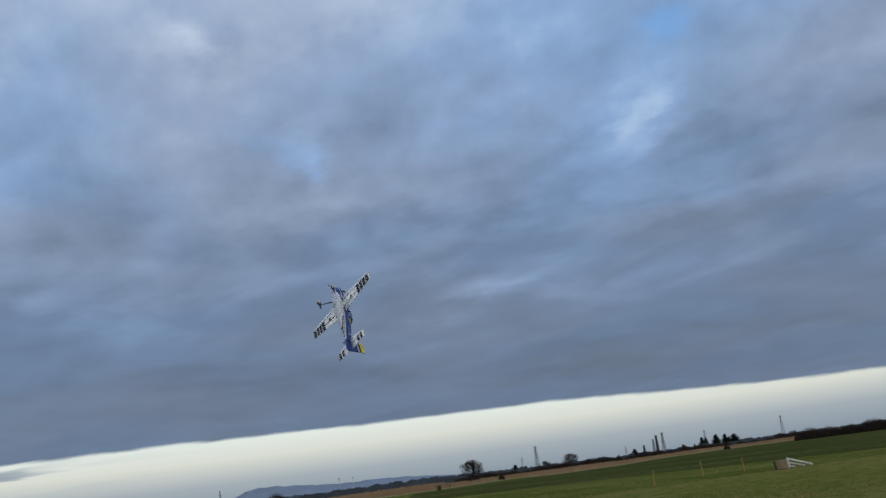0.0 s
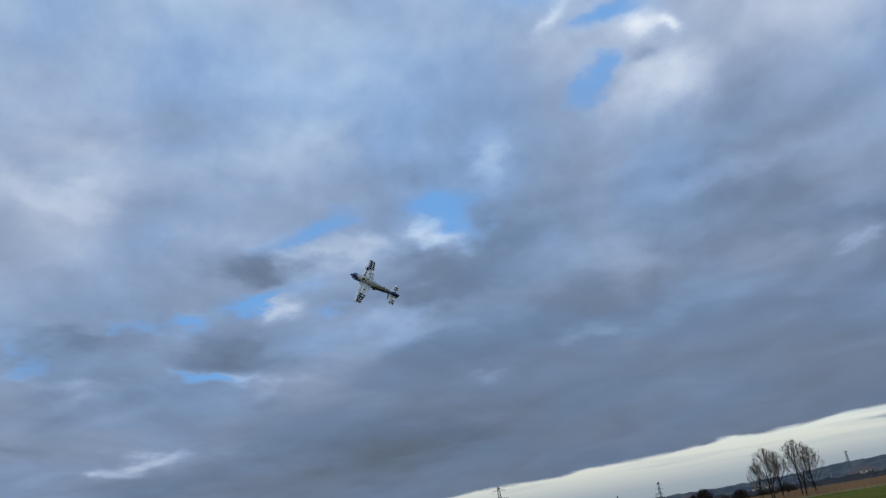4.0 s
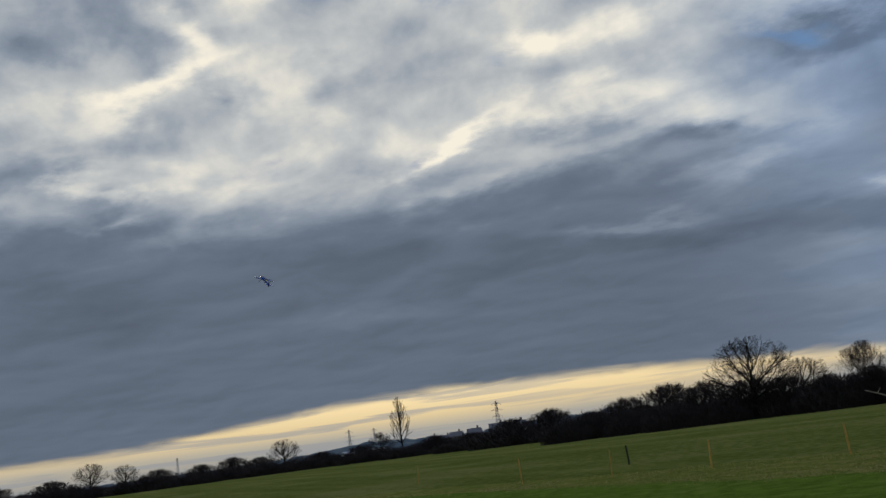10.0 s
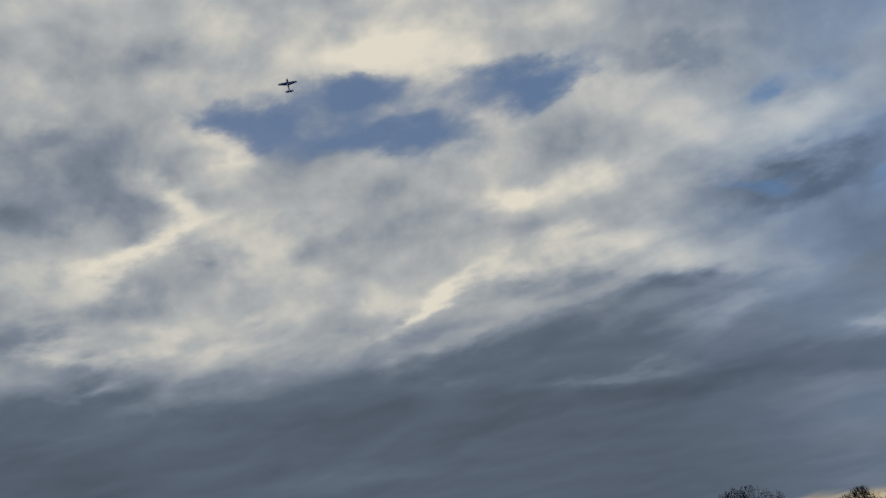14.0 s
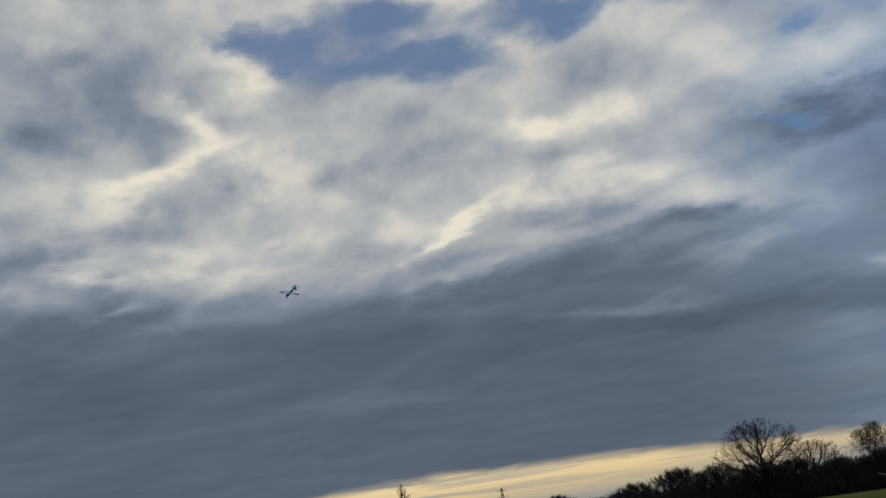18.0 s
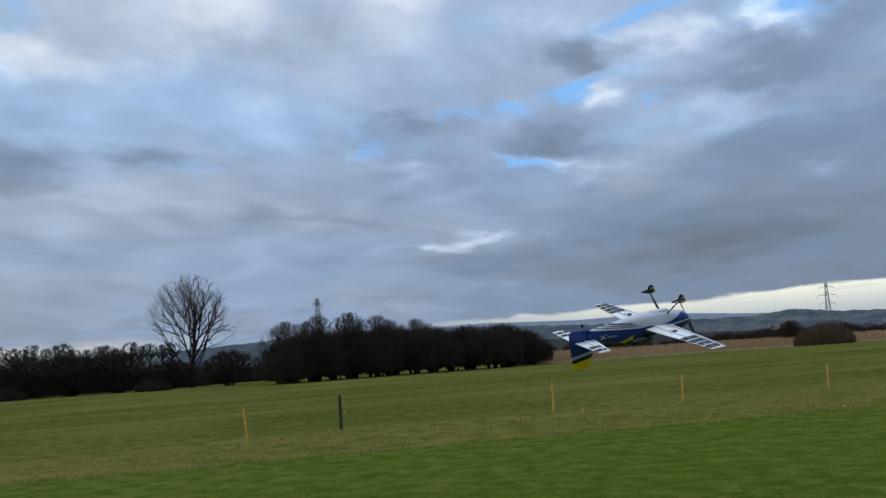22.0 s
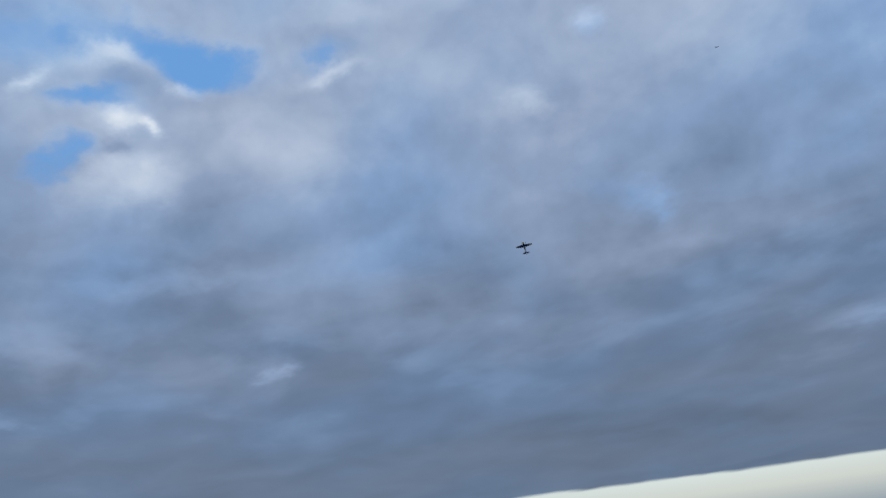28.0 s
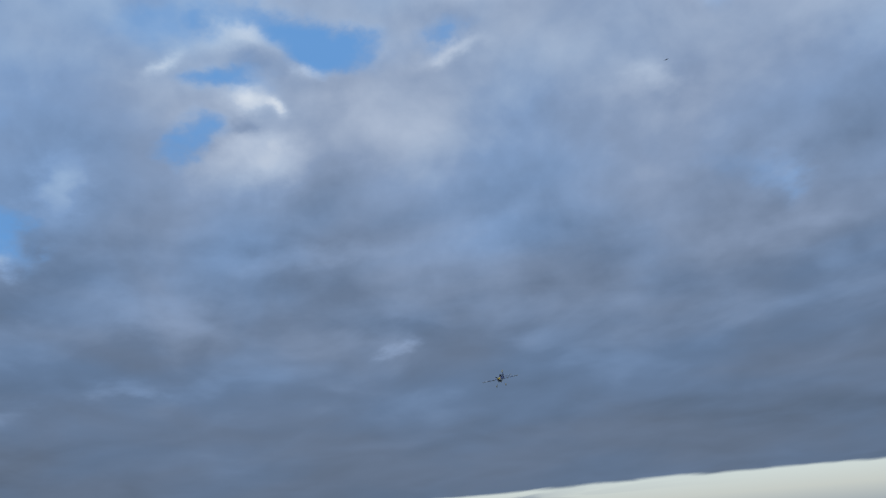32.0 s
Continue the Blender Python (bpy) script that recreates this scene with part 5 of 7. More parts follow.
def wing_paint(n, x, y, z):
    out = n.math("ABSOLUTE", y)
    slash = n.math("ADD", out, n.math("MULTIPLY", x, 0.45))
    base = n.mix(between(n, slash, 0.70, 0.735), P_BLUE, P_WHITE)
    base = n.mix(between(n, slash, 0.735, 0.79), base, P_BLACK)
    base = n.mix(between(n, slash, 0.79, 0.815), base, P_WHITE)
    base = n.mix(n.span(slash, 0.815, 0.819), base, P_BLACK)
    return n.mix(n.math("MULTIPLY", n.span(out, 0.755, 0.757), n.span(x, 0.20, 0.19)), base, P_YELLOW)


def tail_paint(n, x, y, z):
    out = n.math("ABSOLUTE", y)
    slash = n.math("ADD", out, n.math("MULTIPLY", x, 0.3))
    base = n.mix(between(n, slash, -0.01, 0.012), P_BLUE, P_WHITE)
    base = n.mix(between(n, slash, 0.012, 0.05), base, P_BLACK)
    base = n.mix(between(n, slash, 0.05, 0.066), base, P_WHITE)
    base = n.mix(n.span(slash, 0.066, 0.069), base, P_BLACK)
    return n.mix(n.span(out, 0.318, 0.320), base, P_YELLOW)


def rudder_paint(n, x, y, z):
    up = line_z(n, x, z, -0.18, 0.055)
    base = n.mix(between(n, up, -0.012, 0.014, 0.001), P_BLUE, (0.45, 0.47, 0.52))
    base = n.mix(between(n, up, 0.022, 0.052, 0.001), base, P_BLACK)
    return n.mix(n.span(up, 0.051, 0.054), base, P_YELLOW)


def belly_paint(n, x, y, z):
    return n.mix(0.0, P_WHITE, P_WHITE)


M_FUSE, M_WINGTOP, M_TAILTOP = painted("fuselage_film", 0.28, fuselage_paint), painted("wing_film", 0.28, wing_paint), painted("tail_film", 0.28, tail_paint)
M_RUDDER, M_UNDER = painted("rudder_film", 0.3, rudder_paint), painted("white_film", 0.35, belly_paint)
M_DECAL = material("black_film", P_BLACK, 0.65, vary=0.2, scale=10)
M_LETTER = material("white_film_letters", P_WHITE, 0.4, vary=0.05, scale=10)
M_CARBON = material("carbon_fibre", (0.018, 0.018, 0.02), 0.35, vary=0.4, scale=40)
M_TYRE = material("foam_tyre", (0.02, 0.02, 0.02), 0.85, vary=0.3, scale=40)
M_YELLOW = material("yellow_film", P_YELLOW, 0.35, vary=0.1, scale=10)
M_HUB = material("pale_hub", (0.4, 0.4, 0.4), 0.5, vary=0.1, scale=20)


def glass_like():
    m = bpy.data.materials.new("smoked_canopy")
    m.use_nodes = True
    n = Nodes(m.node_tree)
    co = n.add("ShaderNodeTexCoord").outputs["Object"]
    clear = n.add("ShaderNodeBsdfTransparent", {0: (0.86, 0.88, 0.90, 1)})
    shine = n.add("ShaderNodeBsdfGlossy", {0: (0.8, 0.85, 0.9, 1), "Roughness": n.span(n.noise(co, 20.0, 3), 0.3, 0.7, 0.03, 0.10)})
    both = n.add("ShaderNodeMixShader", {0: n.span(n.add("ShaderNodeFresnel", {0: 1.5}).outputs[0], 0.0, 1.0, 0.04, 1.0, False), 1: clear.outputs[0], 2: shine.outputs[0]})
    n.add("ShaderNodeOutputMaterial", {0: both.outputs[0]})
    return m


M_CANOPY = glass_like()
# stations along the fuselage: x, belly z, deck z, half width, squareness
STATIONS = ((0.560, -0.050, 0.048, 0.050, 2.2), (0.540, -0.070, 0.066, 0.066, 2.4), (0.500, -0.088, 0.078, 0.076, 2.6), (0.420, -0.104, 0.084, 0.080, 2.8), (0.320, -0.116, 0.086, 0.080, 3.0), (0.200, -0.124, 0.084, 0.079, 3.2), (0.080, -0.124, 0.082, 0.077, 3.2),
            (-0.040, -0.115, 0.086, 0.072, 3.0), (-0.140, -0.104, 0.120, 0.066, 2.8), (-0.190, -0.098, 0.128, 0.062, 2.7), (-0.300, -0.084, 0.114, 0.052, 2.6), (-0.450, -0.064, 0.094, 0.038, 2.6), (-0.560, -0.050, 0.076, 0.026, 2.6), (-0.640, -0.042, 0.060, 0.014, 2.4))


def loft(bm, rows, seg=32, close=True):
    """Skins superellipse rings: (x, low z, high z, half width, power)."""
    rings = []
    for x, z0, z1, w, p in rows:
        c, h = (z0 + z1) / 2, (z1 - z0) / 2
        ring = []
        for k in range(seg):
            a = 2 * math.pi * k / seg
            ca, sa = math.cos(a), math.sin(a)
            ring.append(bm.verts.new((x, math.copysign(abs(ca) ** (2 / p), ca) * w, c + math.copysign(abs(sa) ** (2 / p), sa) * h)))
        rings.append(ring)
    faces = []
    for r, s in zip(rings, rings[1:]):
        faces += [bm.faces.new((r[k], r[(k + 1) % seg], s[(k + 1) % seg], s[k])) for k in range(seg)]
    if close:
        bm.faces.new(rings[0])
        bm.faces.new(rings[-1][::-1])
    for f in faces:
        f.smooth = True
    return rings


def stations(a, b):
    """The fuselage's rings between x = a and x = b, filled in smoothly."""
    xs = [s[0] for s in STATIONS][::-1]
    steps = max(2, int((a - b) / 0.03))
    out = []
    for k in range(steps + 1):
        x = a + (b - a) * k / steps
        out.append((x, *(float(np.interp(x, xs, [s[i] for s in STATIONS][::-1])) for i in range(1, 5))))
    return out


def foil(bm, sections, side, nose_round=True, end_round=0.0):
    """A flying surface between sections (y, front x, back x, z, front thickness, back thickness); the underside takes material 1."""
    steps = 8
    rings = []
    for y, xf, xb, z, tf, tb in sections:
        top, low = [], []
        for k in range(steps + 1):
            u = k / steps
            x = xf + (xb - xf) * (u * u if nose_round else u)
            uu = (x - xf) / (xb - xf)
            if nose_round:
                t = tf * (1.9 * math.sqrt(max(uu, 0.0)) - 1.4 * uu) * 0.78 + tb * uu * 0.6
            else:
                t = tf + (tb - tf) * uu
            top.append(bm.verts.new((x, y * side, z + t / 2)))
            low.append(bm.verts.new((x, y * side, z - t / 2 - 0.0002)))
        rings.append((top, low))
    for (t0, l0), (t1, l1) in zip(rings, rings[1:]):
        for k in range(steps):
            a = bm.faces.new((t0[k], t0[k + 1], t1[k + 1], t1[k]))
            b = bm.faces.new((l0[k], l1[k], l1[k + 1], l0[k + 1]))
            a.smooth = b.smooth = True
            b.material_index = 1
        bm.faces.new((t0[-1], l0[-1], l1[-1], t1[-1]))
        bm.faces.new((t0[0], t1[0], l1[0], l0[0]))
    for t, l in (rings[0], rings[-1]):
        for k in range(steps):
            bm.faces.new((t[k], t[k + 1], l[k + 1], l[k]))
    return rings


def lerp(a, b, t):
    return a + (b - a) * t


def plate(bm, corners, lift):
    """A film piece: a thin slab over four corners given as (x, y, z), raised by lift in z."""
    up = [bm.verts.new((x, y, z + lift)) for x, y, z in corners]
    low = [bm.verts.new((x, y, z + lift * 0.2)) for x, y, z in corners]
    bm.faces.new(up)
    bm.faces.new(low[::-1])
    for k in range(4):
        bm.faces.new((up[k], low[k], low[(k + 1) % 4], up[(k + 1) % 4]))


def make_aircraft():
    plane = empty("model_aircraft")
    bm = bmesh.new()
    loft(bm, stations(0.415, -0.64))
    fuselage = solid("fuselage", bm, M_FUSE, plane, "deep blue fuselage with a silver belly and black swooshes")
    bm = bmesh.new()
    loft(bm, [(x, a + 0.0015 * (x < 0.43), b, w, p) for x, a, b, w, p in stations(0.560, 0.418)])
    cowl = solid("cowling", bm, M_FUSE, plane, "yellow and blue engine cowling")
    bm = bmesh.new()
    for s in (-1, 1):
        loft(bm, ((0.559, -0.022, 0.022, 0.012, 2.0), (0.563, -0.020, 0.020, 0.010, 2.0)), 12)
        for v in bm.verts:
            if abs(v.co.y) < 0.0125:
                v.co.y += s * 0.031
    solid("air_inlet", bm, M_CARBON, cowl, "dark oval air inlets")
    bm = bmesh.new()
    loft(bm, ((0.566, -0.033, 0.033, 0.033, 2.0), (0.580, -0.031, 0.031, 0.031, 2.0), (0.598, -0.022, 0.022, 0.022, 2.0), (0.612, -0.010, 0.010, 0.010, 2.0), (0.620, -0.001, 0.001, 0.001, 2.0)), 20)
    solid("spinner", bm, M_CARBON, plane, "pointed black spinner")
    # propeller: two twisted blades on a hub
    prop = empty("propeller")
    prop.parent = plane
    prop.location = (0.582, 0, 0)
    bm = bmesh.new()
    loft(bm, ((-0.008, -0.014, 0.014, 0.014, 2.0), (0.008, -0.014, 0.014, 0.014, 2.0)), 12)
    solid("hub", bm, M_CARBON, prop)
    for s in (-1, 1):
        bm = bmesh.new()
        rings = []
        for r, c, tw in ((0.02, 0.018, 50), (0.06, 0.030, 38), (0.11, 0.031, 26), (0.16, 0.023, 19), (0.185, 0.010, 16)):
            a = radians(tw)
            ring = []
            for u, v in ((-0.5, 0), (-0.1, 0.10), (0.5, 0.0), (-0.1, -0.06)):
                ring.append(bm.verts.new((math.sin(a) * u * c + v * c * math.cos(a), s * (math.cos(a) * u * c - v * c * math.sin(a)), s * r)))
            rings.append(ring)
        for p, q in zip(rings, rings[1:]):
            for k in range(4):
                bm.faces.new((p[k], p[(k + 1) % 4], q[(k + 1) % 4], q[k]))
        bm.faces.new(rings[0])
        bm.faces.new(rings[-1])
        solid("blade", bm, M_CARBON, prop)
    # canopy with its frame, and the cockpit floor under it
    bm = bmesh.new()
    loft(bm, ((0.185, 0.082, 0.086, 0.010, 2.0), (0.15, 0.078, 0.118, 0.040, 2.0), (0.10, 0.074, 0.150, 0.055, 2.0), (0.04, 0.074, 0.172, 0.060, 2.0), (-0.03, 0.078, 0.182, 0.061, 2.0), (-0.10, 0.084, 0.178, 0.060, 2.0), (-0.150, 0.094, 0.160, 0.056, 2.0)), 28)
    canopy = solid("canopy", bm, M_CANOPY, plane, "clear smoked canopy")
    bm = bmesh.new()
    loft(bm, ((-0.148, 0.085, 0.166, 0.060, 2.0), (-0.166, 0.080, 0.160, 0.061, 2.0), (-0.20, 0.08, 0.132, 0.058, 2.2)), 28)
    solid("canopy_frame", bm, M_CARBON, plane, "black rear canopy frame")
    bm = bmesh.new()
    block(bm, -0.145, 0.12, -0.05, 0.05, 0.080, 0.088, 0.003)
    solid("cockpit_floor", bm, M_CARBON, plane)
    bm = bmesh.new()
    block(bm, -0.13, -0.10, -0.035, 0.035, 0.088, 0.140, 0.006)
    block(bm, 0.04, 0.07, -0.040, 0.040, 0.088, 0.115, 0.006)
    solid("cockpit_seat", bm, M_CARBON, plane, "dark seat back and panel under the canopy")
    for s, name in ((1, "left_wing"), (-1, "right_wing")):
        # wing panel, aileron, black blocks beneath
        def edge(y):
            f = (y - 0.06) / 0.735
            return lerp(0.300, 0.262, f), lerp(-0.052, 0.090, f), lerp(0.062, 0.150, f), lerp(0.046, 0.020, f), lerp(0.0, 0.006, f)

        bm = bmesh.new()
        secs = []
        for y in (0.055, 0.25, 0.45, 0.65, 0.76, 0.785):
            xf, xb, xh, t, z = edge(y)
            k = 1.0 if y < 0.77 else 0.55
            secs.append((y, xf - 0.012 * (y > 0.77), xh, z, t * k, t * 0.62 * k))
        foil(bm, secs, s)
        wing = solid(name, bm, [M_WINGTOP, M_UNDER], plane, "wing, blue above with white slash and yellow tip, white below")
        bm = bmesh.new()
        secs = []
        for y in (0.10, 0.40, 0.70, 0.782):
            xf, xb, xh, t, z = edge(y)
            secs.append((y, xh - 0.004, xb, z, t * 0.60, 0.003))
        foil(bm, secs, s, False)
        ail = solid("aileron", bm, [M_WINGTOP, M_UNDER], wing)
        for row in (0, 1):
            for k in range(4):
                bm = bmesh.new()
                ya, yb = 0.452 + k * 0.081, 0.452 + k * 0.081 + 0.066
                pts = []
                for y, front in ((ya, True), (yb, True), (yb, False), (ya, False)):
                    xf, xb, xh, t, z = edge(y)
                    if row == 0:
                        x = xh + (0.58 * (xf - xh) if front else 0.004)
                        th = t * (0.92 if front else 0.66)
                    else:
                        x = xh - 0.008 if front else xb + 0.005
                        th = t * 0.6 * (0.93 if front else 0.14) + 0.001
                    pts.append((x, s * y, z - th / 2 - 0.0006))
                plate(bm, pts, -0.0016)
                solid("black_block", bm, M_DECAL, wing if row == 0 else ail)
        bm = bmesh.new()
        for y0, y1, off in ((0.12, 0.78, 0.080),):
            xf, xb, xh, t, z = edge(y0)
            xf1, xb1, xh1, t1, z1 = edge(y1)
            plate(bm, ((xf - off, s * y0, z - t * 0.5 - 0.001), (xf1 - off * 0.45, s * y1, z1 - t1 * 0.5 - 0.001), (xf1 - off * 0.45 - 0.006, s * y1, z1 - t1 * 0.5 - 0.001), (xf - off - 0.010, s * y0, z - t * 0.5 - 0.001)), -0.0015)
        solid("pinstripe", bm, M_DECAL, wing, "thin black stripe")
        bm = bmesh.new()
        xf, xb, xh, t, z = edge(0.30)
        block(bm, xh + 0.01, xh + 0.05, s * 0.30 - 0.012, s * 0.30 + 0.012, z - t * 0.5 - 0.012, z - t * 0.3, 0.002)
        bar(bm, (xh + 0.04, s * 0.305, z - t * 0.5 - 0.014), (xh - 0.03, s * 0.305, z - t * 0.5 - 0.020), 0.002, sides=5)
        bar(bm, (xh - 0.03, s * 0.305, z - t * 0.5 - 0.022), (xh - 0.02, s * 0.305, z - t * 0.2), 0.003, sides=5)
        solid("aileron_servo", bm, M_CARBON, wing, "small black servo with its linkage")
        # cross-shaped mark on one wing, and bars of lettering on both, on the upper side
        bm = bmesh.new()
        for a in ((40, -40) if s < 0 else ()):
            ca, sa = math.cos(radians(a)), math.sin(radians(a))
            pts = []
            for u, v in ((-0.060, -0.010), (0.060, -0.010), (0.060, 0.010), (-0.060, 0.010)):
                x, y = 0.185 + u * ca - v * sa, 0.52 + u * sa + v * ca
                xf, xb, xh, t, z = edge(y)
                pts.append((x, s * y, z + t * 0.5 + 0.0005 + (0.0008 if a > 0 else 0.0)))
            plate(bm, pts, 0.0015)
        for k in range(6):
            y0 = (0.30 if s < 0 else 0.34) + k * 0.024
            xf, xb, xh, t, z = edge(y0)
            plate(bm, ((0.205, s * y0, z + t * 0.5), (0.205, s * (y0 + 0.018), z + t * 0.5), (0.180, s * (y0 + 0.018), z + t * 0.5), (0.180, s * y0, z + t * 0.5)), 0.0015)
        solid("wing_mark", bm, M_HUB, wing, "white crossed mark and lettering bars" if s < 0 else "white lettering bars")
        # tailplane half with its elevator
        bm = bmesh.new()
        foil(bm, [(y, lerp(-0.555, -0.640, (y - 0.012) / 0.318), -0.690, 0.05, 0.016, 0.014) for y in (0.012, 0.12, 0.24, 0.33)], s)
        stab = solid("left_tailplane" if s > 0 else "right_tailplane", bm, [M_TAILTOP, M_UNDER], plane)
        bm = bmesh.new()
        foil(bm, [(y, -0.694, lerp(-0.800, -0.770, (y - 0.03) / 0.30), 0.05, 0.013, 0.003) for y in (0.03, 0.13, 0.23, 0.332)], s, False)
        elev = solid("elevator", bm, [M_TAILTOP, M_UNDER], stab)
        for k in range(2):
            y = 0.175 + k * 0.075
            bm = bmesh.new()
            plate(bm, ((-0.700, s * y, 0.0425), (-0.700, s * (y + 0.05), 0.0425), (-0.772, s * (y + 0.05), 0.0475), (-0.772, s * y, 0.0475)), -0.0016)
            solid("black_block", bm, M_DECAL, elev)
            bm = bmesh.new()
            plate(bm, ((-0.655, s * (y + 0.0), 0.0405), (-0.655, s * (y + 0.05), 0.0405), (-0.686, s * (y + 0.05), 0.0415), (-0.686, s * y, 0.0415)), -0.0022)
            solid("black_block", bm, M_DECAL, stab)
        # side mark: crossed shape and bars of lettering
        bm = bmesh.new()
        for a in (30, -42):
            ca, sa = math.cos(radians(a)), math.sin(radians(a))
            vs = []
            for u, v in ((-0.036, -0.005), (0.036, -0.005), (0.036, 0.005), (-0.036, 0.005)):
                x, z = -0.485 + u * ca - v * sa, 0.035 + u * sa + v * ca
                w = float(np.interp(x, [q[0] for q in STATIONS][::-1], [q[3] for q in STATIONS][::-1]))
                vs.append((x, s * (w + 0.001 + (0.001 if a > 0 else 0)), z))
            bm.faces.new([bm.verts.new(v) for v in vs])
        for k in range(5):
            x0 = -0.44 + k * 0.022
            w = 0.0395 + (x0 + 0.45) * 0.092
            bm.faces.new([bm.verts.new((x, s * (w + 0.0016 + (x - x0) * 0.092), z)) for x, z in ((x0, 0.026), (x0 + 0.015, 0.026), (x0 + 0.015, 0.038), (x0, 0.038))])
        geom = bmesh.ops.extrude_face_region(bm, geom=bm.faces[:])
        bmesh.ops.translate(bm, vec=(0, s * 0.001, 0), verts=[v for v in geom["geom"] if isinstance(v, bmesh.types.BMVert)])
        solid("side_mark", bm, M_HUB, fuselage, "white crossed mark and lettering bars")
        # undercarriage leg, wheel fairing and wheel
        bm = bmesh.new()
        loft(bm, [(0.0, -0.016, 0.016, 0.005, 2.0), (0.20, -0.010, 0.010, 0.003, 2.0)], 10)
        leg_from, leg_to = Vector((0.262, s * 0.055, -0.105)), Vector((0.250, s * 0.192, -0.255))
        q = (leg_to - leg_from).to_track_quat("X", "Y")
        k = (leg_to - leg_from).length / 0.20
        for v in bm.verts:
            old = v.co.copy()
            v.co = leg_from + q @ Vector((old.x * k, 0, 0)) + Vector((old.z, 0, 0)) + (q @ Vector((0, 0, 1))) * old.y
        leg = solid("gear_leg", bm, M_CARBON, plane, "flat black undercarriage leg")
        bm = bmesh.new()
        rings = loft(bm, ((0.335, -0.272, -0.262, 0.004, 2.0), (0.325, -0.284, -0.246, 0.014, 2.0), (0.300, -0.290, -0.238, 0.019, 2.0), (0.262, -0.286, -0.236, 0.020, 2.0), (0.220, -0.276, -0.240, 0.016, 2.0), (0.165, -0.264, -0.250, 0.006, 2.0), (0.150, -0.258, -0.254, 0.002, 2.0)), 16)
        for f in bm.faces:
            c = f.calc_center_median()
            f.material_index = 1 if c.x > 0.312 else 0
        for v in bm.verts:
            v.co.y += s * 0.198
        fairing = solid("wheel_fairing", bm, [M_DECAL, M_YELLOW], plane, "black wheel fairing with a yellow nose")
        bm = bmesh.new()
        block(bm, 0.175, 0.300, s * 0.198 + (0.0195 if s > 0 else -0.0205), s * 0.198 + (0.0205 if s > 0 else -0.0195), -0.262, -0.257)
        solid("white_line", bm, M_LETTER, fairing)
        bm = bmesh.new()
        prev = None
        for off, r in ((-0.010, 0.014), (-0.010, 0.026), (-0.006, 0.031), (0.006, 0.031), (0.010, 0.026), (0.010, 0.014)):
            ring = [bm.verts.new((0.272 + math.cos(t) * r, s * 0.198 + off, -0.287 + math.sin(t) * r)) for t in [2 * math.pi * i / 20 for i in range(20)]]
            if prev:
                for i in range(20):
                    bm.faces.new((prev[i], prev[(i + 1) % 20], ring[(i + 1) % 20], ring[i]))
            prev = ring
        wheel = solid("wheel", bm, M_TYRE, plane)
        bm = bmesh.new()
        bar(bm, (0.272, s * 0.198 - 0.011, -0.287), (0.272, s * 0.198 + 0.011, -0.287), 0.014, sides=12)
        solid("wheel_hub", bm, M_HUB, wheel)
    # fin and rudder as upright surfaces
    bm = bmesh.new()
    secs = [(z, lerp(-0.525, -0.607, (z - 0.05) / 0.262), -0.6425, 0.0, 0.016, 0.0135) for z in (0.05, 0.12, 0.20, 0.27, 0.306)]
    foil(bm, secs, 1)
    for v in bm.verts:
        v.co = Vector((v.co.x, v.co.z, v.co.y))
    for f in bm.faces:
        f.material_index = 0
    solid("fin", bm, M_RUDDER, plane)
    bm = bmesh.new()
    secs = [(z, -0.644, xb, 0.0, 0.014, 0.004) for z, xb in ((-0.055, -0.822), (-0.03, -0.850), (0.05, -0.836), (0.15, -0.812), (0.25, -0.788), (0.306, -0.773), (0.312, -0.762))]
    foil(bm, secs, 1, False)
    for v in bm.verts:
        v.co = Vector((v.co.x, v.co.z, v.co.y))
    for f in bm.faces:
        f.material_index = 0
    rudder = solid("rudder", bm, M_RUDDER, plane, "tall blue rudder with yellow tip")
    bm = bmesh.new()
    bar(bm, (-0.60, 0, -0.045), (-0.70, 0, -0.085), 0.003, sides=6)
    solid("tail_leg", bm, M_CARBON, plane)
    bm = bmesh.new()
    bar(bm, (-0.705, -0.006, -0.092), (-0.705, 0.006, -0.092), 0.014, sides=14)
    solid("tail_wheel", bm, M_TYRE, plane)
    bm = bmesh.new()
    bar(bm, (-0.66, -0.035, 0.0), (-0.66, 0.035, 0.0), 0.003, sides=6)
    for s in (-1, 1):
        bar(bm, (-0.66, s * 0.033, 0.0), (-0.30, s * 0.050, 0.01), 0.0013, sides=4)
    solid("rudder_linkage", bm, M_CARBON, rudder)
    bm = bmesh.new()
    loft(bm, ((0.30, -0.135, -0.108, 0.030, 2.2), (0.20, -0.140, -0.112, 0.036, 2.2), (0.10, -0.130, -0.112, 0.030, 2.2)), 16)
    solid("exhaust_tunnel", bm, M_FUSE, fuselage)
    tagged(plane, "blue, yellow and white aerobatic model aircraft in flight", "model aircraft")
    return plane, prop


AIRCRAFT, PROPELLER = make_aircraft()


# ---- gate, log, trough and molehills ----
def up(d, el):
    """Height of what is seen el degrees above the horizon at d metres."""
    return EYE.z + d * math.tan(radians(el))


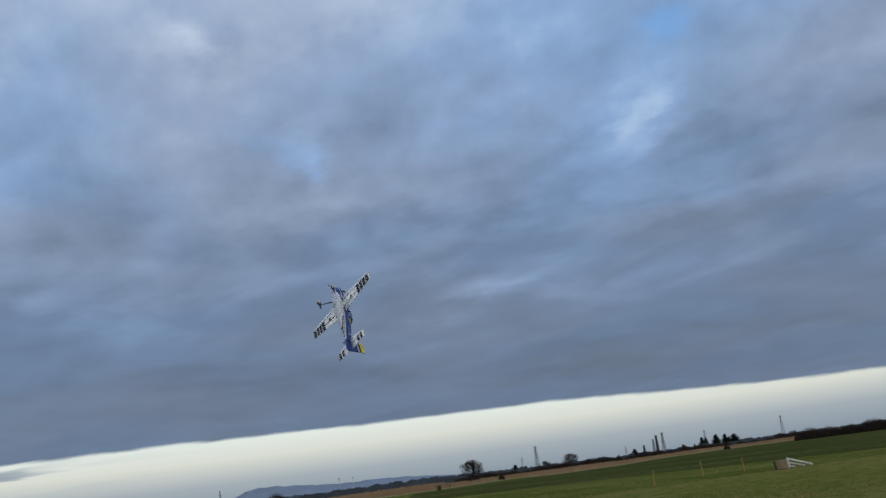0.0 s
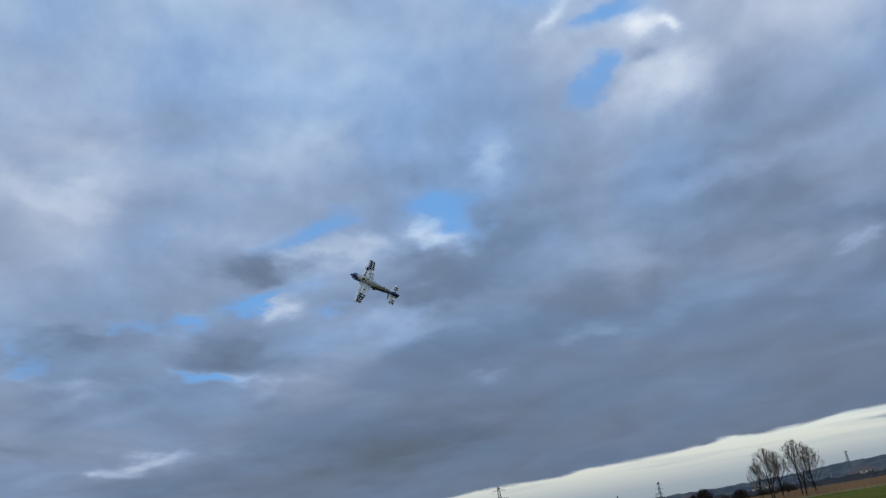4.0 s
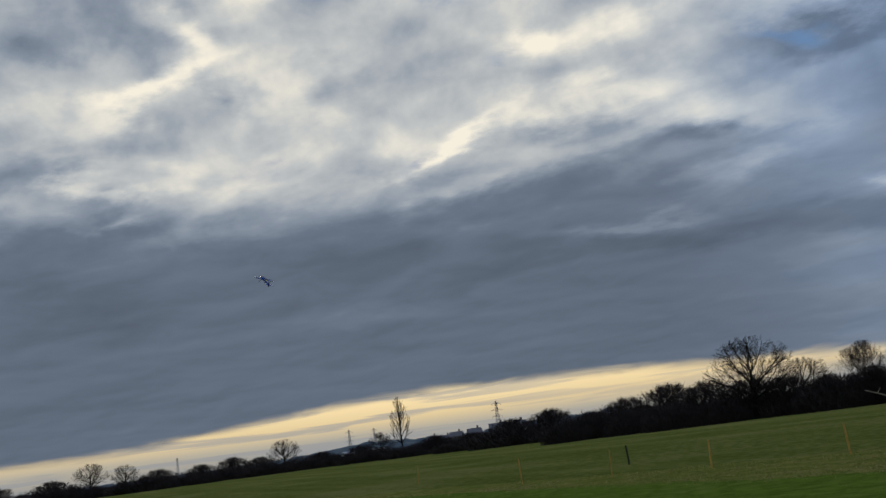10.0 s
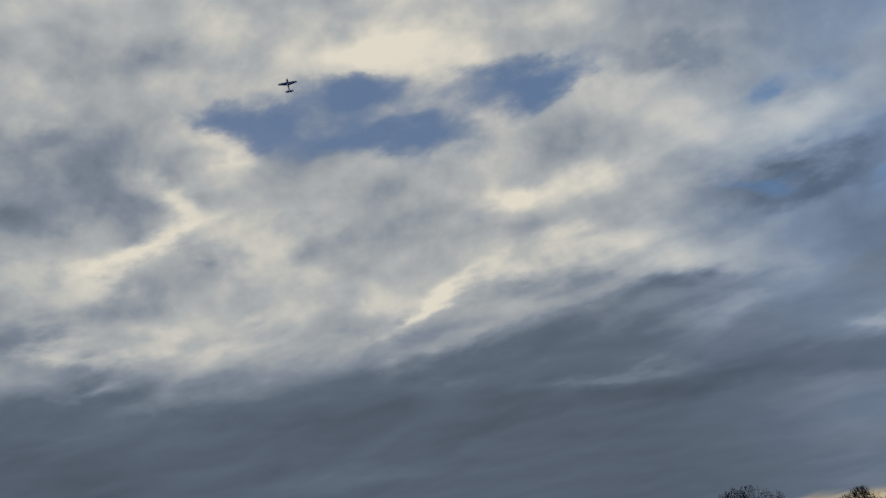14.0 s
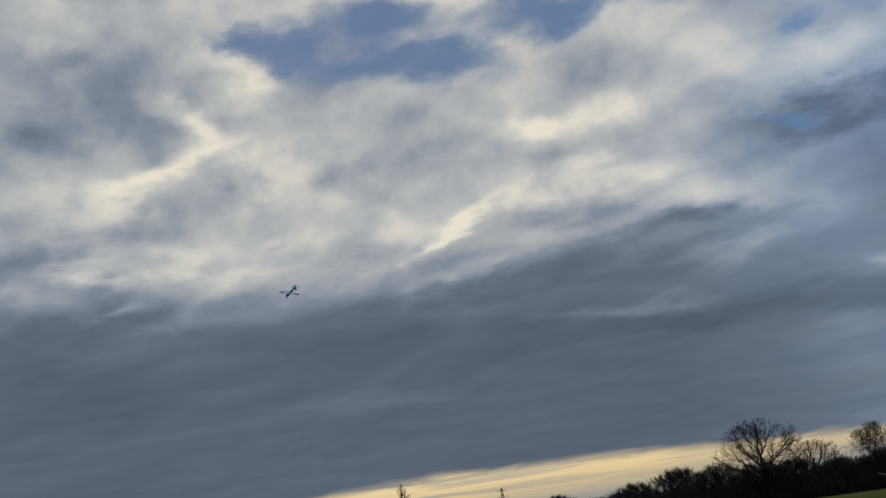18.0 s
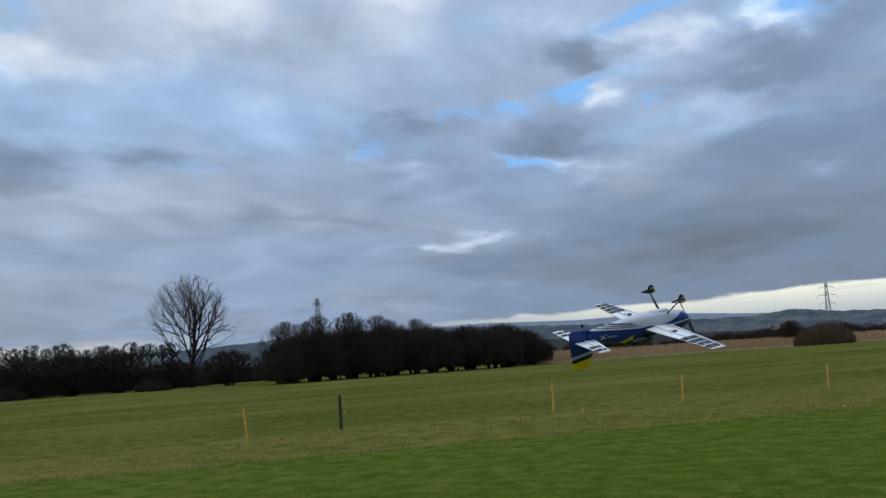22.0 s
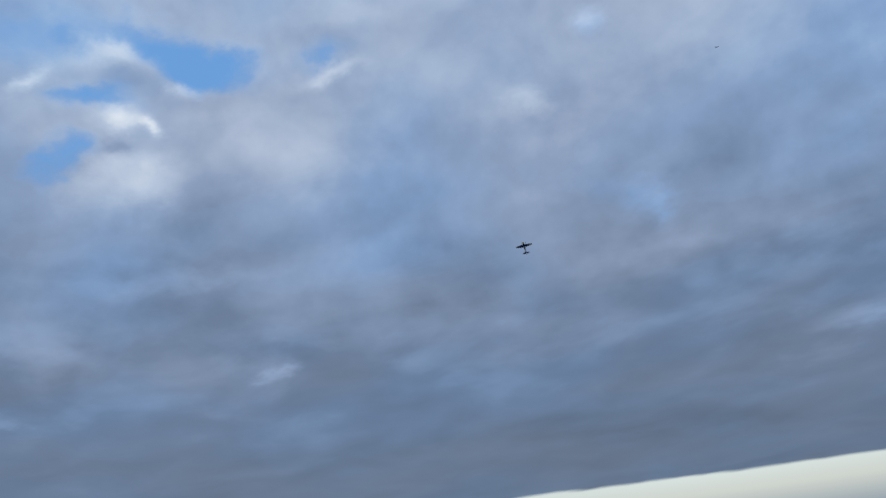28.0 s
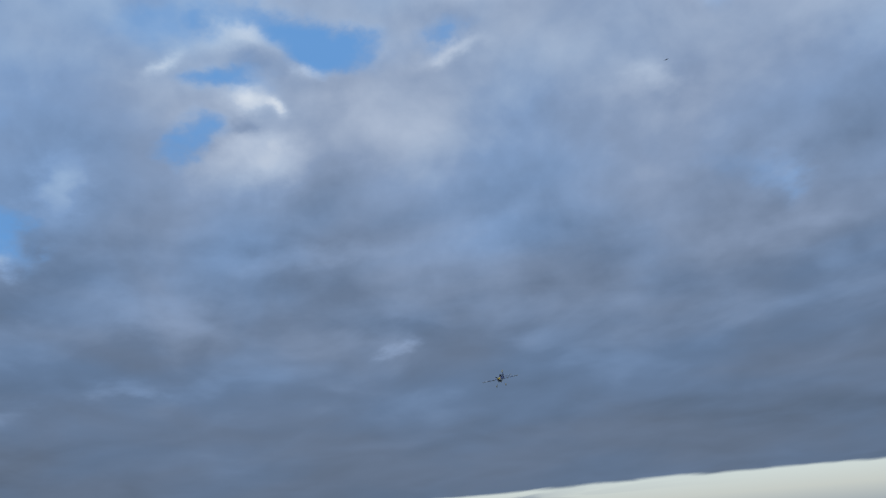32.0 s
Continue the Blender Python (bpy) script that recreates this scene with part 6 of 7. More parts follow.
def make_gate():
    gate = empty("field_gate")
    d = 51.0
    for a0, e0, a1, e1 in ((-61.67, -1.25, -62.97, -1.74), (-61.67, -1.47, -62.56, -1.80), (-61.68, -1.68, -62.05, -1.79)):
        bm = bmesh.new()
        p, q = far(a0, d, up(d, e0)), far(a1, d + 0.6, max(0.03, up(d, e1)))
        bar(bm, p, q, 0.055, 0.05, 6)
        solid("rail", bm, M_WHITE, gate)
    bm = bmesh.new()
    p = far(-61.72, d)
    bar(bm, (p.x, p.y, 0), (p.x, p.y, 0.5), 0.05, sides=6)
    solid("upright", bm, M_WHITE, gate)
    tagged(gate, "broken white wooden gate leaning down into the grass", "gate")
    box = empty("wooden_block", Matrix.Translation(far(-61.35, 50.8)) @ Matrix.Rotation(radians(-61.35), 4, "Z"))
    bm = bmesh.new()
    block(bm, -0.20, 0.26, -0.25, 0.25, 0.0, 0.44, 0.03)
    solid("stack", bm, M_LOG, box)
    bm = bmesh.new()
    bar(bm, (-0.28, -0.28, 0), (-0.34, -0.3, 0.42), 0.06, 0.05, 7)
    solid("post", bm, M_POST, box)
    bm = bmesh.new()
    bar(bm, (-0.2, -0.3, 0), (-0.06, -0.3, 0.42), 0.03, 0.03, 6)
    solid("brace", bm, M_LOG, box)
    tagged(box, "brown weathered timber block with a dark post beside the gate", "timber")


def make_log():
    log = empty("fallen_branch")
    bm = bmesh.new()
    pts = [far(98.5, 95, 1.45), far(98.1, 95, 1.2), far(97.6, 95, 0.85), far(97.1, 95, 0.35)]
    for k, (a, b) in enumerate(zip(pts, pts[1:])):
        bar(bm, a, b, 0.035 + 0.015 * k, 0.05 + 0.015 * k, 7)
    solid("bough", bm, M_LOG, log)
    bm = bmesh.new()
    bar(bm, far(97.4, 95, 0.6), far(97.0, 94.5, 0.0), 0.04, 0.05, 6)
    bar(bm, far(97.9, 95, 1.05), far(97.7, 95.2, 1.5), 0.04, 0.02, 5)
    solid("stub", bm, M_LOG, log)
    tagged(log, "pale fallen branch propped up at the hedge foot", "branch")
    trough = empty("feed_trough", Matrix.Translation(far(-41.85, 175)) @ Matrix.Rotation(radians(-41.85), 4, "Z"))
    bm = bmesh.new()
    block(bm, -1.4, 1.4, -0.5, 0.5, 0.85, 1.15, 0.04)
    solid("roof_board", bm, M_LOG, trough)
    bm = bmesh.new()
    block(bm, -1.0, -0.3, -0.4, 0.4, 0.0, 0.86, 0.03)
    solid("bin", bm, M_POST, trough)
    for x in (-1.25, 1.25):
        bm = bmesh.new()
        bar(bm, (x, 0, 0), (x, 0, 0.86), 0.06, sides=6)
        solid("leg", bm, M_POST, trough)
    tagged(trough, "low dark timber feed trough at the edge of the reeds", "trough")


def make_molehills():
    """Small heaps of earth and dung scattered over the field."""
    rng = random.Random(21)
    verts, faces = [], []

    def heap(x, y, r, h):
        o, n = len(verts), 8
        verts.append((x, y, h))
        for ring, z in ((0.5, 0.75), (1.0, 0.0)):
            for k in range(n):
                a = 6.283 * k / n
                w = r * ring * rng.uniform(0.75, 1.2)
                verts.append((x + math.cos(a) * w, y + math.sin(a) * w, h * z * rng.uniform(0.8, 1.1)))
        for k in range(n):
            faces.append((o, o + 1 + k, o + 1 + (k + 1) % n))
            faces.append((o + 1 + k, o + 1 + n + k, o + 1 + n + (k + 1) % n, o + 1 + (k + 1) % n))

    for _ in range(26):
        p = far(rng.uniform(-20, 120), rng.uniform(20, 34))
        heap(p.x, p.y, rng.uniform(0.04, 0.10), rng.uniform(0.012, 0.03))
    for az, d in ((8.2, 128), (9.0, 131), (7.4, 133), (5.0, 140), (3.4, 142), (58.0, 98), (57.4, 99), (49.0, 94), (33.0, 100), (-10.2, 52), (-16.0, 50), (20, 120), (62, 100)):
        p = far(az, d)
        for _ in range(5):
            heap(p.x + rng.uniform(-1.5, 1.5), p.y + rng.uniform(-1.0, 1.0), rng.uniform(0.10, 0.28), rng.uniform(0.03, 0.08))
    tagged(new("molehills", mesh_of("molehills", verts, faces, [M_EARTH])), "small dark heaps of earth on the grass", "earth", kind="stuff")


def make_droppings():
    me = None
    for az, d in ((21.5, 62), (27.2, 25), (12.6, 22), (41.5, 32), (29.0, 70)):
        bm = bmesh.new()
        bmesh.ops.create_icosphere(bm, subdivisions=1, radius=0.022, matrix=Matrix.Translation((0, 0, 0.025)))
        ob = solid("pale_stone", bm, M_WHITE)
        ob.matrix_world = Matrix.Translation(far(az, d)) @ Matrix.Diagonal((1.3, 1.0, 0.9, 1))
        tagged(ob, "small pale stone lying in the short grass", "stone")


M_LOG = material("weathered_timber", (0.22, 0.17, 0.115), 0.9, vary=0.35, scale=6)
M_EARTH = material("dark_earth", (0.035, 0.032, 0.018), 0.95, vary=0.4, scale=6)
make_gate()
make_log()
make_molehills()
make_droppings()


# ---- far buildings, chimneys, masts and cables ----
def house(name, w, dep, h, rise, wall, roof, label, windows=0):
    ob = empty(name)
    bm = bmesh.new()
    block(bm, -w / 2, w / 2, -dep / 2, dep / 2, 0, h)
    solid("wall", bm, wall, ob)
    bm = bmesh.new()
    e = 0.3
    vs = [bm.verts.new(v) for v in ((-w / 2 - e, -dep / 2 - e, h), (w / 2 + e, -dep / 2 - e, h), (w / 2 + e, dep / 2 + e, h), (-w / 2 - e, dep / 2 + e, h), (-w / 2 - e, 0, h + rise), (w / 2 + e, 0, h + rise))]
    for f in ((0, 1, 5, 4), (2, 3, 4, 5), (1, 2, 5), (3, 0, 4), (3, 2, 1, 0)):
        bm.faces.new([vs[i] for i in f])
    top = solid("roof", bm, roof, ob)
    if windows:
        bm = bmesh.new()
        block(bm, w * 0.2, w * 0.2 + 0.9, -0.5, 0.5, h + rise * 0.6, h + rise + 1.3)
        solid("chimney", bm, M_BRICK, top)
        for k in range(windows):
            for z in (0.9, 3.6):
                if z + 1.2 < h:
                    bm = bmesh.new()
                    x = -w / 2 + w * (k + 0.5) / windows
                    block(bm, x - 0.55, x + 0.55, -dep / 2 - 0.06, -dep / 2 + 0.05, z, z + 1.2)
                    solid("window", bm, M_PANE, ob)
    return tagged(ob, label, "house" if windows else "shed")


M_PANE = material("far_window", (0.03, 0.035, 0.045), 0.15, vary=0.1, scale=1.0)


def make_buildings():
    brick = house("terraced_house", 8.0, 8.0, 5.2, 3.0, M_BRICK, M_ROOF, "far brick house with a dark pitched roof and chimney", 3)
    pale = house("rendered_house", 9.0, 7.5, 5.0, 2.6, M_PALEWALL, M_ROOF, "far pale rendered house with a grey pitched roof", 3)
    shed = house("farm_shed", 34.0, 14.0, 4.6, 1.6, M_PALEWALL, M_PALEROOF, "long low pale shed on the far flat land")
    firsts = {brick.name, pale.name, shed.name}
    for ob, az, d, turn, s in ((brick, -59.9, 520, 10, 0.36), (pale, -60.4, 515, -8, 0.3), (brick, -60.9, 520, 6, 0.32), (brick, -61.5, 525, 0, 0.33), (pale, -62.0, 530, 12, 0.3), (brick, -62.3, 520, 0, 0.42),
                                  (shed, -21.6, 900, 5, 1.25), (shed, -18.4, 1000, -12, 1.0), (shed, -23.3, 950, 20, 1.1), (pale, -7.5, 1500, 0, 2.2), (pale, -8.1, 1500, 20, 1.6), (brick, -7.0, 1450, 0, 1.6), (pale, -2.44, 1400, 0, 1.9), (pale, -1.9, 1420, 15, 1.9),
                                  (pale, -26.4, 1200, 10, 1.3), (brick, -25.0, 1200, 30, 1.3), (pale, 2.0, 1500, 0, 2.3), (shed, 127.6, 700, 15, 0.9), (brick, 123.4, 800, 0, 1.22), (pale, 122.6, 810, 20, 1.23), (brick, 121.9, 800, -15, 1.33), (brick, 120.8, 800, 10, 1.44),
                                  (brick, 119.4, 800, 0, 1.66), (pale, 118.2, 800, 25, 1.77), (brick, 116.4, 780, -10, 1.76), (brick, 112.4, 700, 0, 1.54), (pale, 15.4, 900, 20, 1.66), (pale, 23.2, 700, 0, 1.23), (pale, 37.0, 1400, 0, 4.7)):
        m = Matrix.Translation(far(az, d)) @ Matrix.Rotation(radians(az + turn), 4, "Z")
        if ob.name in firsts:
            firsts.discard(ob.name)
            c = ob
        else:
            c = copy_thing(ob, m)
        c.matrix_basis = m @ Matrix.Diagonal((s, s, s, 1))
    for az, top, d, r in ((-54.74, 0.98, 1800, 2.6), (-53.96, 0.49, 1800, 2.4)):
        bm = bmesh.new()
        bar(bm, (0, 0, -1), (0, 0, up(d, top)), r, r * 0.75, 12)
        ob = empty("factory_chimney", Matrix.Translation(far(az, d)))
        solid("stack", bm, M_DARKSTACK, ob)
        bm = bmesh.new()
        bar(bm, (0, 0, up(d, top) - 2), (0, 0, up(d, top) + 0.6), r * 0.9, r * 0.9, 12)
        solid("rim", bm, M_STEEL, ob)
        tagged(ob, "tall dark factory chimney on the horizon", "chimney", "factory chimneys")
    for az, top, d in ((-47.62, 1.33, 1500), (-55.10, 1.13, 1700), (-54.54, 0.81, 1800), (-6.86, 1.58, 1500)):
        ob = empty("lattice_mast", Matrix.Translation(far(az, d)))
        h = up(d, top)
        bm = bmesh.new()
        lattice(bm, h * 0.93, 3.0, 1.0, 0.28)
        solid("tower", bm, M_STEEL, ob)
        bm = bmesh.new()
        block(bm, -2.6, 2.6, -2.6, 2.6, h * 0.93, h * 0.95)
        bar(bm, (0, 0, h * 0.94), (0, 0, h), 0.5, 0.2, 6)
        solid("platform", bm, M_STEEL, ob)
        tagged(ob, "grey lattice mast with a platform on the horizon", "mast")
    d = 1600
    turbine = empty("wind_turbine", Matrix.Translation(far(-46.73, d)) @ Matrix.Rotation(radians(-46.73 + 25), 4, "Z"))
    hub = up(d, 0.66)
    bm = bmesh.new()
    bar(bm, (0, 0, -1), (0, 0, hub), 1.1, 0.6, 10)
    solid("tower", bm, M_PALEPOLE, turbine)
    bm = bmesh.new()
    block(bm, -0.8, 0.8, -1.6, 2.2, hub - 0.7, hub + 0.9, 0.2)
    nacelle = solid("nacelle", bm, M_PALEPOLE, turbine)
    for k in range(3):
        a = radians(20 + 120 * k)
        bm = bmesh.new()
        bar(bm, (0, -1.7, hub), (math.sin(a) * 8.5, -1.7, hub + math.cos(a) * 8.5), 0.45, 0.12, 5)
        solid("blade", bm, M_PALEPOLE, turbine)
    tagged(turbine, "pale three-bladed wind turbine on the horizon", "wind turbine")
    # cables strung past the hedge from the near pylon
    for k, (e0, e1) in enumerate(((2.05, 3.55), (2.25, 3.75), (2.5, 3.95), (2.7, 4.05))):
        ob = empty("power_cable")
        bm = bmesh.new()
        a, b = far(71, 760 + 6 * k, up(760, e0 - 0.1)), far(42.8, 640 + 3 * k, up(640, e1))
        last = None
        for i in range(25):
            t = i / 24
            p = a.lerp(b, t)
            p.z -= 26 * t * (1 - t)
            if last:
                bar(bm, last, p, 0.035, sides=3, cap=False)
            last = p
        solid("strand", bm, M_STEEL, ob)
        tagged(ob, "thin sagging power cable running to the pylon", "cable", "power cables")


M_PALEROOF = material("pale_sheet_roof", (0.24, 0.25, 0.27), 0.6, vary=0.15, scale=0.2)
M_DARKSTACK = material("dark_stack", (0.055, 0.055, 0.06), 0.8, vary=0.25, scale=0.1)
make_buildings()


# ---- the bird ----
def make_bird():
    bird = empty("crow")
    bm = bmesh.new()
    loft(bm, ((0.24, -0.005, 0.01, 0.006, 2.0), (0.18, -0.03, 0.035, 0.03, 2.0), (0.05, -0.055, 0.05, 0.05, 2.0), (-0.10, -0.045, 0.04, 0.045, 2.0), (-0.18, -0.02, 0.02, 0.025, 2.0)), 12)
    solid("body", bm, M_BIRDS, bird)
    for s, name in ((1, "left_wing"), (-1, "right_wing")):
        bm = bmesh.new()
        foil(bm, [(y, xf, xb, z, 0.012, 0.004) for y, xf, xb, z in ((0.03, 0.10, -0.08, 0.02), (0.20, 0.14, -0.08, 0.07), (0.36, 0.08, -0.08, 0.08), (0.46, -0.02, -0.09, 0.07))], s)
        solid(name, bm, [M_BIRDS, M_BIRDS], bird)
    bm = bmesh.new()
    foil(bm, [(-0.06, -0.16, -0.30, 0.0, 0.008, 0.003), (0.06, -0.16, -0.30, 0.0, 0.008, 0.003)], 1)
    solid("tail", bm, [M_BIRDS, M_BIRDS], bird)
    return tagged(bird, "small black crow flying high over the field", "bird")


BIRD = make_bird()


# ---- what moves ----
def motions():
    """Keys the flight: seconds, place, and the turn as a quaternion."""
    walk(AIRCRAFT, [(t, Matrix.LocRotScale(Vector((x, y, z)), Quaternion((a, b, c, d)), None)) for t, x, y, z, a, b, c, d in (
        (0, 9.06, 12.03, 4.44, 0.153, 0.784, 0.199, 0.568), (0.1, 9.18, 12.47, 4.60, 0.109, 0.793, 0.232, 0.553), (0.2, 9.31, 12.93, 4.73, 0.051, 0.801, 0.284, 0.525),
        (0.3, 9.42, 13.39, 4.85, -0.013, 0.788, 0.352, 0.505), (0.4, 9.48, 13.85, 4.97, -0.072, 0.762, 0.427, 0.481), (0.5, 9.53, 14.28, 5.08, -0.118, 0.740, 0.491, 0.443),
        (0.6, 9.54, 14.70, 5.19, -0.180, 0.699, 0.560, 0.407), (0.7, 9.52, 15.09, 5.30, -0.247, 0.648, 0.625, 0.357), (0.8, 9.46, 15.49, 5.41, -0.303, 0.592, 0.694, 0.276),
        (0.9, 9.39, 15.86, 5.53, -0.363, 0.508, 0.759, 0.182), (1, 9.29, 16.27, 5.69, -0.410, 0.400, 0.816, 0.077), (1.1, 9.20, 16.69, 5.86, -0.417, 0.287, 0.861, -0.044),
        (1.2, 9.10, 17.15, 6.02, -0.388, 0.182, 0.888, -0.170), (1.3, 8.97, 17.67, 6.18, -0.350, 0.085, 0.888, -0.285), (1.4, 8.78, 18.23, 6.30, -0.315, -0.003, 0.855, -0.412),
        (1.5, 8.53, 18.79, 6.39, -0.287, -0.102, 0.731, -0.610), (1.6, 8.20, 19.34, 6.44, -0.268, -0.153, 0.636, -0.707), (1.7, 7.81, 19.85, 6.50, -0.257, -0.202, 0.540, -0.775),
        (1.8, 7.36, 20.34, 6.54, -0.230, -0.255, 0.401, -0.849), (1.9, 6.85, 20.81, 6.62, -0.189, -0.307, 0.223, -0.906), (2, 6.32, 21.26, 6.68, -0.147, -0.348, 0.027, -0.926),
        (2.1, 5.75, 21.70, 6.74, -0.080, -0.375, -0.172, -0.907), (2.2, 5.20, 22.11, 6.81, 0.036, -0.363, -0.379, -0.850), (2.3, 4.62, 22.48, 6.88, 0.146, -0.338, -0.613, -0.699),
        (2.4, 3.99, 22.80, 6.92, 0.189, -0.325, -0.726, -0.576), (2.5, 3.37, 23.05, 6.99, 0.200, -0.311, -0.773, -0.515), (2.6, 2.75, 23.37, 7.06, 0.272, -0.236, -0.868, -0.343),
        (2.7, 2.11, 23.65, 7.15, 0.319, -0.145, -0.924, -0.153), (2.8, 1.44, 23.88, 7.24, 0.340, -0.046, -0.938, 0.045), (2.9, 0.74, 24.07, 7.35, 0.333, 0.054, -0.910, 0.243),
        (3, 0.02, 24.22, 7.46, 0.298, 0.147, -0.840, 0.430), (3.1, -0.72, 24.33, 7.58, 0.240, 0.226, -0.731, 0.597), (3.2, -1.48, 24.39, 7.70, 0.162, 0.285, -0.589, 0.738),
        (3.3, -2.25, 24.40, 7.82, 0.071, 0.321, -0.420, 0.846), (3.4, -3.04, 24.37, 7.95, -0.027, 0.330, -0.232, 0.915), (3.5, -3.83, 24.29, 8.07, -0.124, 0.311, -0.034, 0.942),
        (3.6, -4.63, 24.17, 8.19, -0.213, 0.266, 0.164, 0.926), (3.7, -5.43, 23.99, 8.31, -0.286, 0.197, 0.355, 0.868), (3.8, -6.23, 23.77, 8.42, -0.339, 0.110, 0.528, 0.771),
        (3.9, -7.03, 23.50, 8.52, -0.366, 0.010, 0.675, 0.640), (4, -7.82, 23.17, 8.61, -0.365, -0.095, 0.791, 0.481), (4.1, -8.61, 22.80, 8.68, -0.335, -0.198, 0.870, 0.303),
        (4.2, -9.38, 22.38, 8.75, -0.278, -0.291, 0.909, 0.112), (4.3, -10.14, 21.90, 8.80, -0.196, -0.367, 0.906, -0.080),
        (4.4, -10.88, 21.37, 8.83, -0.095, -0.420, 0.862, -0.267), (4.5, -11.60, 20.79, 8.84, 0.020, -0.445, 0.781, -0.438),
        (4.6, -12.42, 20.33, 8.84, 0.036, -0.410, 0.676, -0.611), (4.7, -13.17, 19.75, 8.83, 0.185, -0.440, 0.521, -0.707),
        (4.8, -13.83, 19.09, 8.83, 0.309, -0.424, 0.353, -0.775), (4.9, -14.45, 18.35, 8.84, 0.374, -0.343, 0.146, -0.849),
        (5, -14.97, 17.60, 8.88, 0.406, -0.219, -0.078, -0.884), (5.1, -15.45, 16.83, 8.95, 0.403, -0.068, -0.320, -0.854),
        (5.2, -15.94, 16.05, 9.07, 0.343, 0.078, -0.589, -0.727), (5.3, -16.47, 15.34, 9.11, 0.244, 0.204, -0.802, -0.505),
        (5.4, -17.12, 14.64, 9.10, 0.128, 0.276, -0.909, -0.284), (5.5, -17.88, 13.97, 9.07, 0.040, 0.339, -0.934, -0.109),
        (5.6, -18.73, 13.33, 9.05, -0.022, 0.392, -0.918, 0.057), (5.7, -19.63, 12.72, 9.01, -0.067, 0.427, -0.876, 0.214),
        (5.8, -20.55, 12.03, 8.96, -0.125, 0.455, -0.801, 0.369), (5.9, -21.42, 11.30, 8.90, -0.195, 0.456, -0.690, 0.527), (6, -22.22, 10.51, 8.80, -0.252, 0.419, -0.560, 0.669),
        (6.2, -23.61, 8.69, 8.57, -0.266, 0.350, -0.462, 0.770), (6.4, -24.90, 6.71, 8.29, -0.292, 0.359, -0.439, 0.770), (6.7, -27.10, 3.52, 7.94, -0.331, 0.401, -0.410, 0.749),
        (7, -29.39, -0.14, 7.77, -0.337, 0.443, -0.419, 0.718), (7.3, -31.59, -4.26, 7.64, -0.332, 0.462, -0.419, 0.708), (7.6, -33.97, -8.72, 7.55, -0.352, 0.463, -0.387, 0.715),
        (7.8, -35.77, -11.85, 7.56, -0.364, 0.469, -0.350, 0.724), (8, -37.71, -15.17, 7.77, -0.348, 0.458, -0.337, 0.745),
        (8.2, -39.71, -18.64, 7.95, -0.366, 0.420, -0.351, 0.753), (8.4, -41.18, -21.80, 8.09, -0.375, 0.405, -0.317, 0.772),
        (8.6, -41.50, -24.34, 8.16, -0.438, 0.362, -0.197, 0.799), (8.8, -41.10, -26.36, 8.18, -0.510, 0.278, -0.114, 0.806),
        (9, -40.89, -28.45, 8.41, -0.547, 0.147, 0.031, 0.824), (9.2, -41.38, -30.96, 8.92, -0.533, 0.125, 0.080, 0.833), (9.4, -42.36, -33.77, 9.68, -0.566, 0.128, 0.107, 0.807),
        (9.6, -43.51, -36.55, 10.68, -0.554, 0.104, 0.158, 0.811), (10, -46.20, -42.22, 13.84, -0.534, 0.236, 0.278, 0.763),
        (10.2, -47.38, -44.43, 16.04, -0.506, 0.293, 0.320, 0.746), (10.4, -48.17, -45.73, 18.62, -0.480, 0.349, 0.366, 0.717),
        (10.6, -48.57, -46.22, 21.36, -0.470, 0.418, 0.421, 0.654), (10.8, -48.76, -46.19, 23.94, -0.454, 0.442, 0.424, 0.647),
        (11, -48.83, -45.83, 26.41, -0.441, 0.463, 0.444, 0.627), (11.4, -49.36, -44.95, 30.88, -0.437, 0.488, 0.447, 0.609),
        (12, -49.72, -42.81, 35.84, -0.418, 0.548, 0.417, 0.593), (12.5, -53.74, -44.37, 41.66, -0.407, 0.579, 0.371, 0.601),
        (13, -55.92, -44.56, 45.23, -0.387, 0.591, 0.309, 0.637), (13.5, -53.95, -41.77, 44.76, -0.326, 0.605, 0.299, 0.662),
        (13.75, -53.73, -41.37, 44.41, -0.293, 0.634, 0.243, 0.673), (14, -53.14, -40.75, 43.68, -0.257, 0.660, 0.188, 0.680),
        (14.25, -52.33, -39.99, 42.69, -0.219, 0.685, 0.133, 0.682), (14.5, -51.44, -39.19, 41.56, -0.179, 0.707, 0.078, 0.680),
        (14.75, -50.59, -38.44, 40.41, -0.137, 0.727, 0.024, 0.673), (15, -49.94, -37.84, 39.37, -0.093, 0.743, -0.028, 0.662),
        (15.25, -49.62, -37.48, 38.54, -0.047, 0.757, -0.078, 0.647), (15.5, -49.77, -37.44, 38.05, 0.001, 0.768, -0.127, 0.627),
        (15.7, -50.78, -37.85, 37.71, 0.076, 0.757, -0.272, 0.590), (15.9, -51.64, -38.15, 37.13, 0.138, 0.763, -0.440, 0.453),
        (16, -52.10, -38.27, 36.74, 0.135, 0.785, -0.459, 0.394), (16.2, -52.75, -38.58, 36.08, 0.020, 0.862, -0.502, 0.064),
        (16.4, -53.36, -38.80, 35.31, -0.049, 0.863, -0.451, -0.224), (16.6, -54.19, -39.54, 34.70, -0.024, 0.839, -0.383, -0.384),
        (16.8, -55.80, -41.15, 34.24, 0.016, 0.818, -0.299, -0.491), (17, -57.59, -43.13, 33.59, 0.039, 0.797, -0.128, -0.589),
        (17.2, -57.84, -44.11, 31.77, 0.209, 0.772, 0.040, -0.598), (17.4, -55.74, -43.43, 28.50, 0.147, 0.838, 0.020, -0.524),
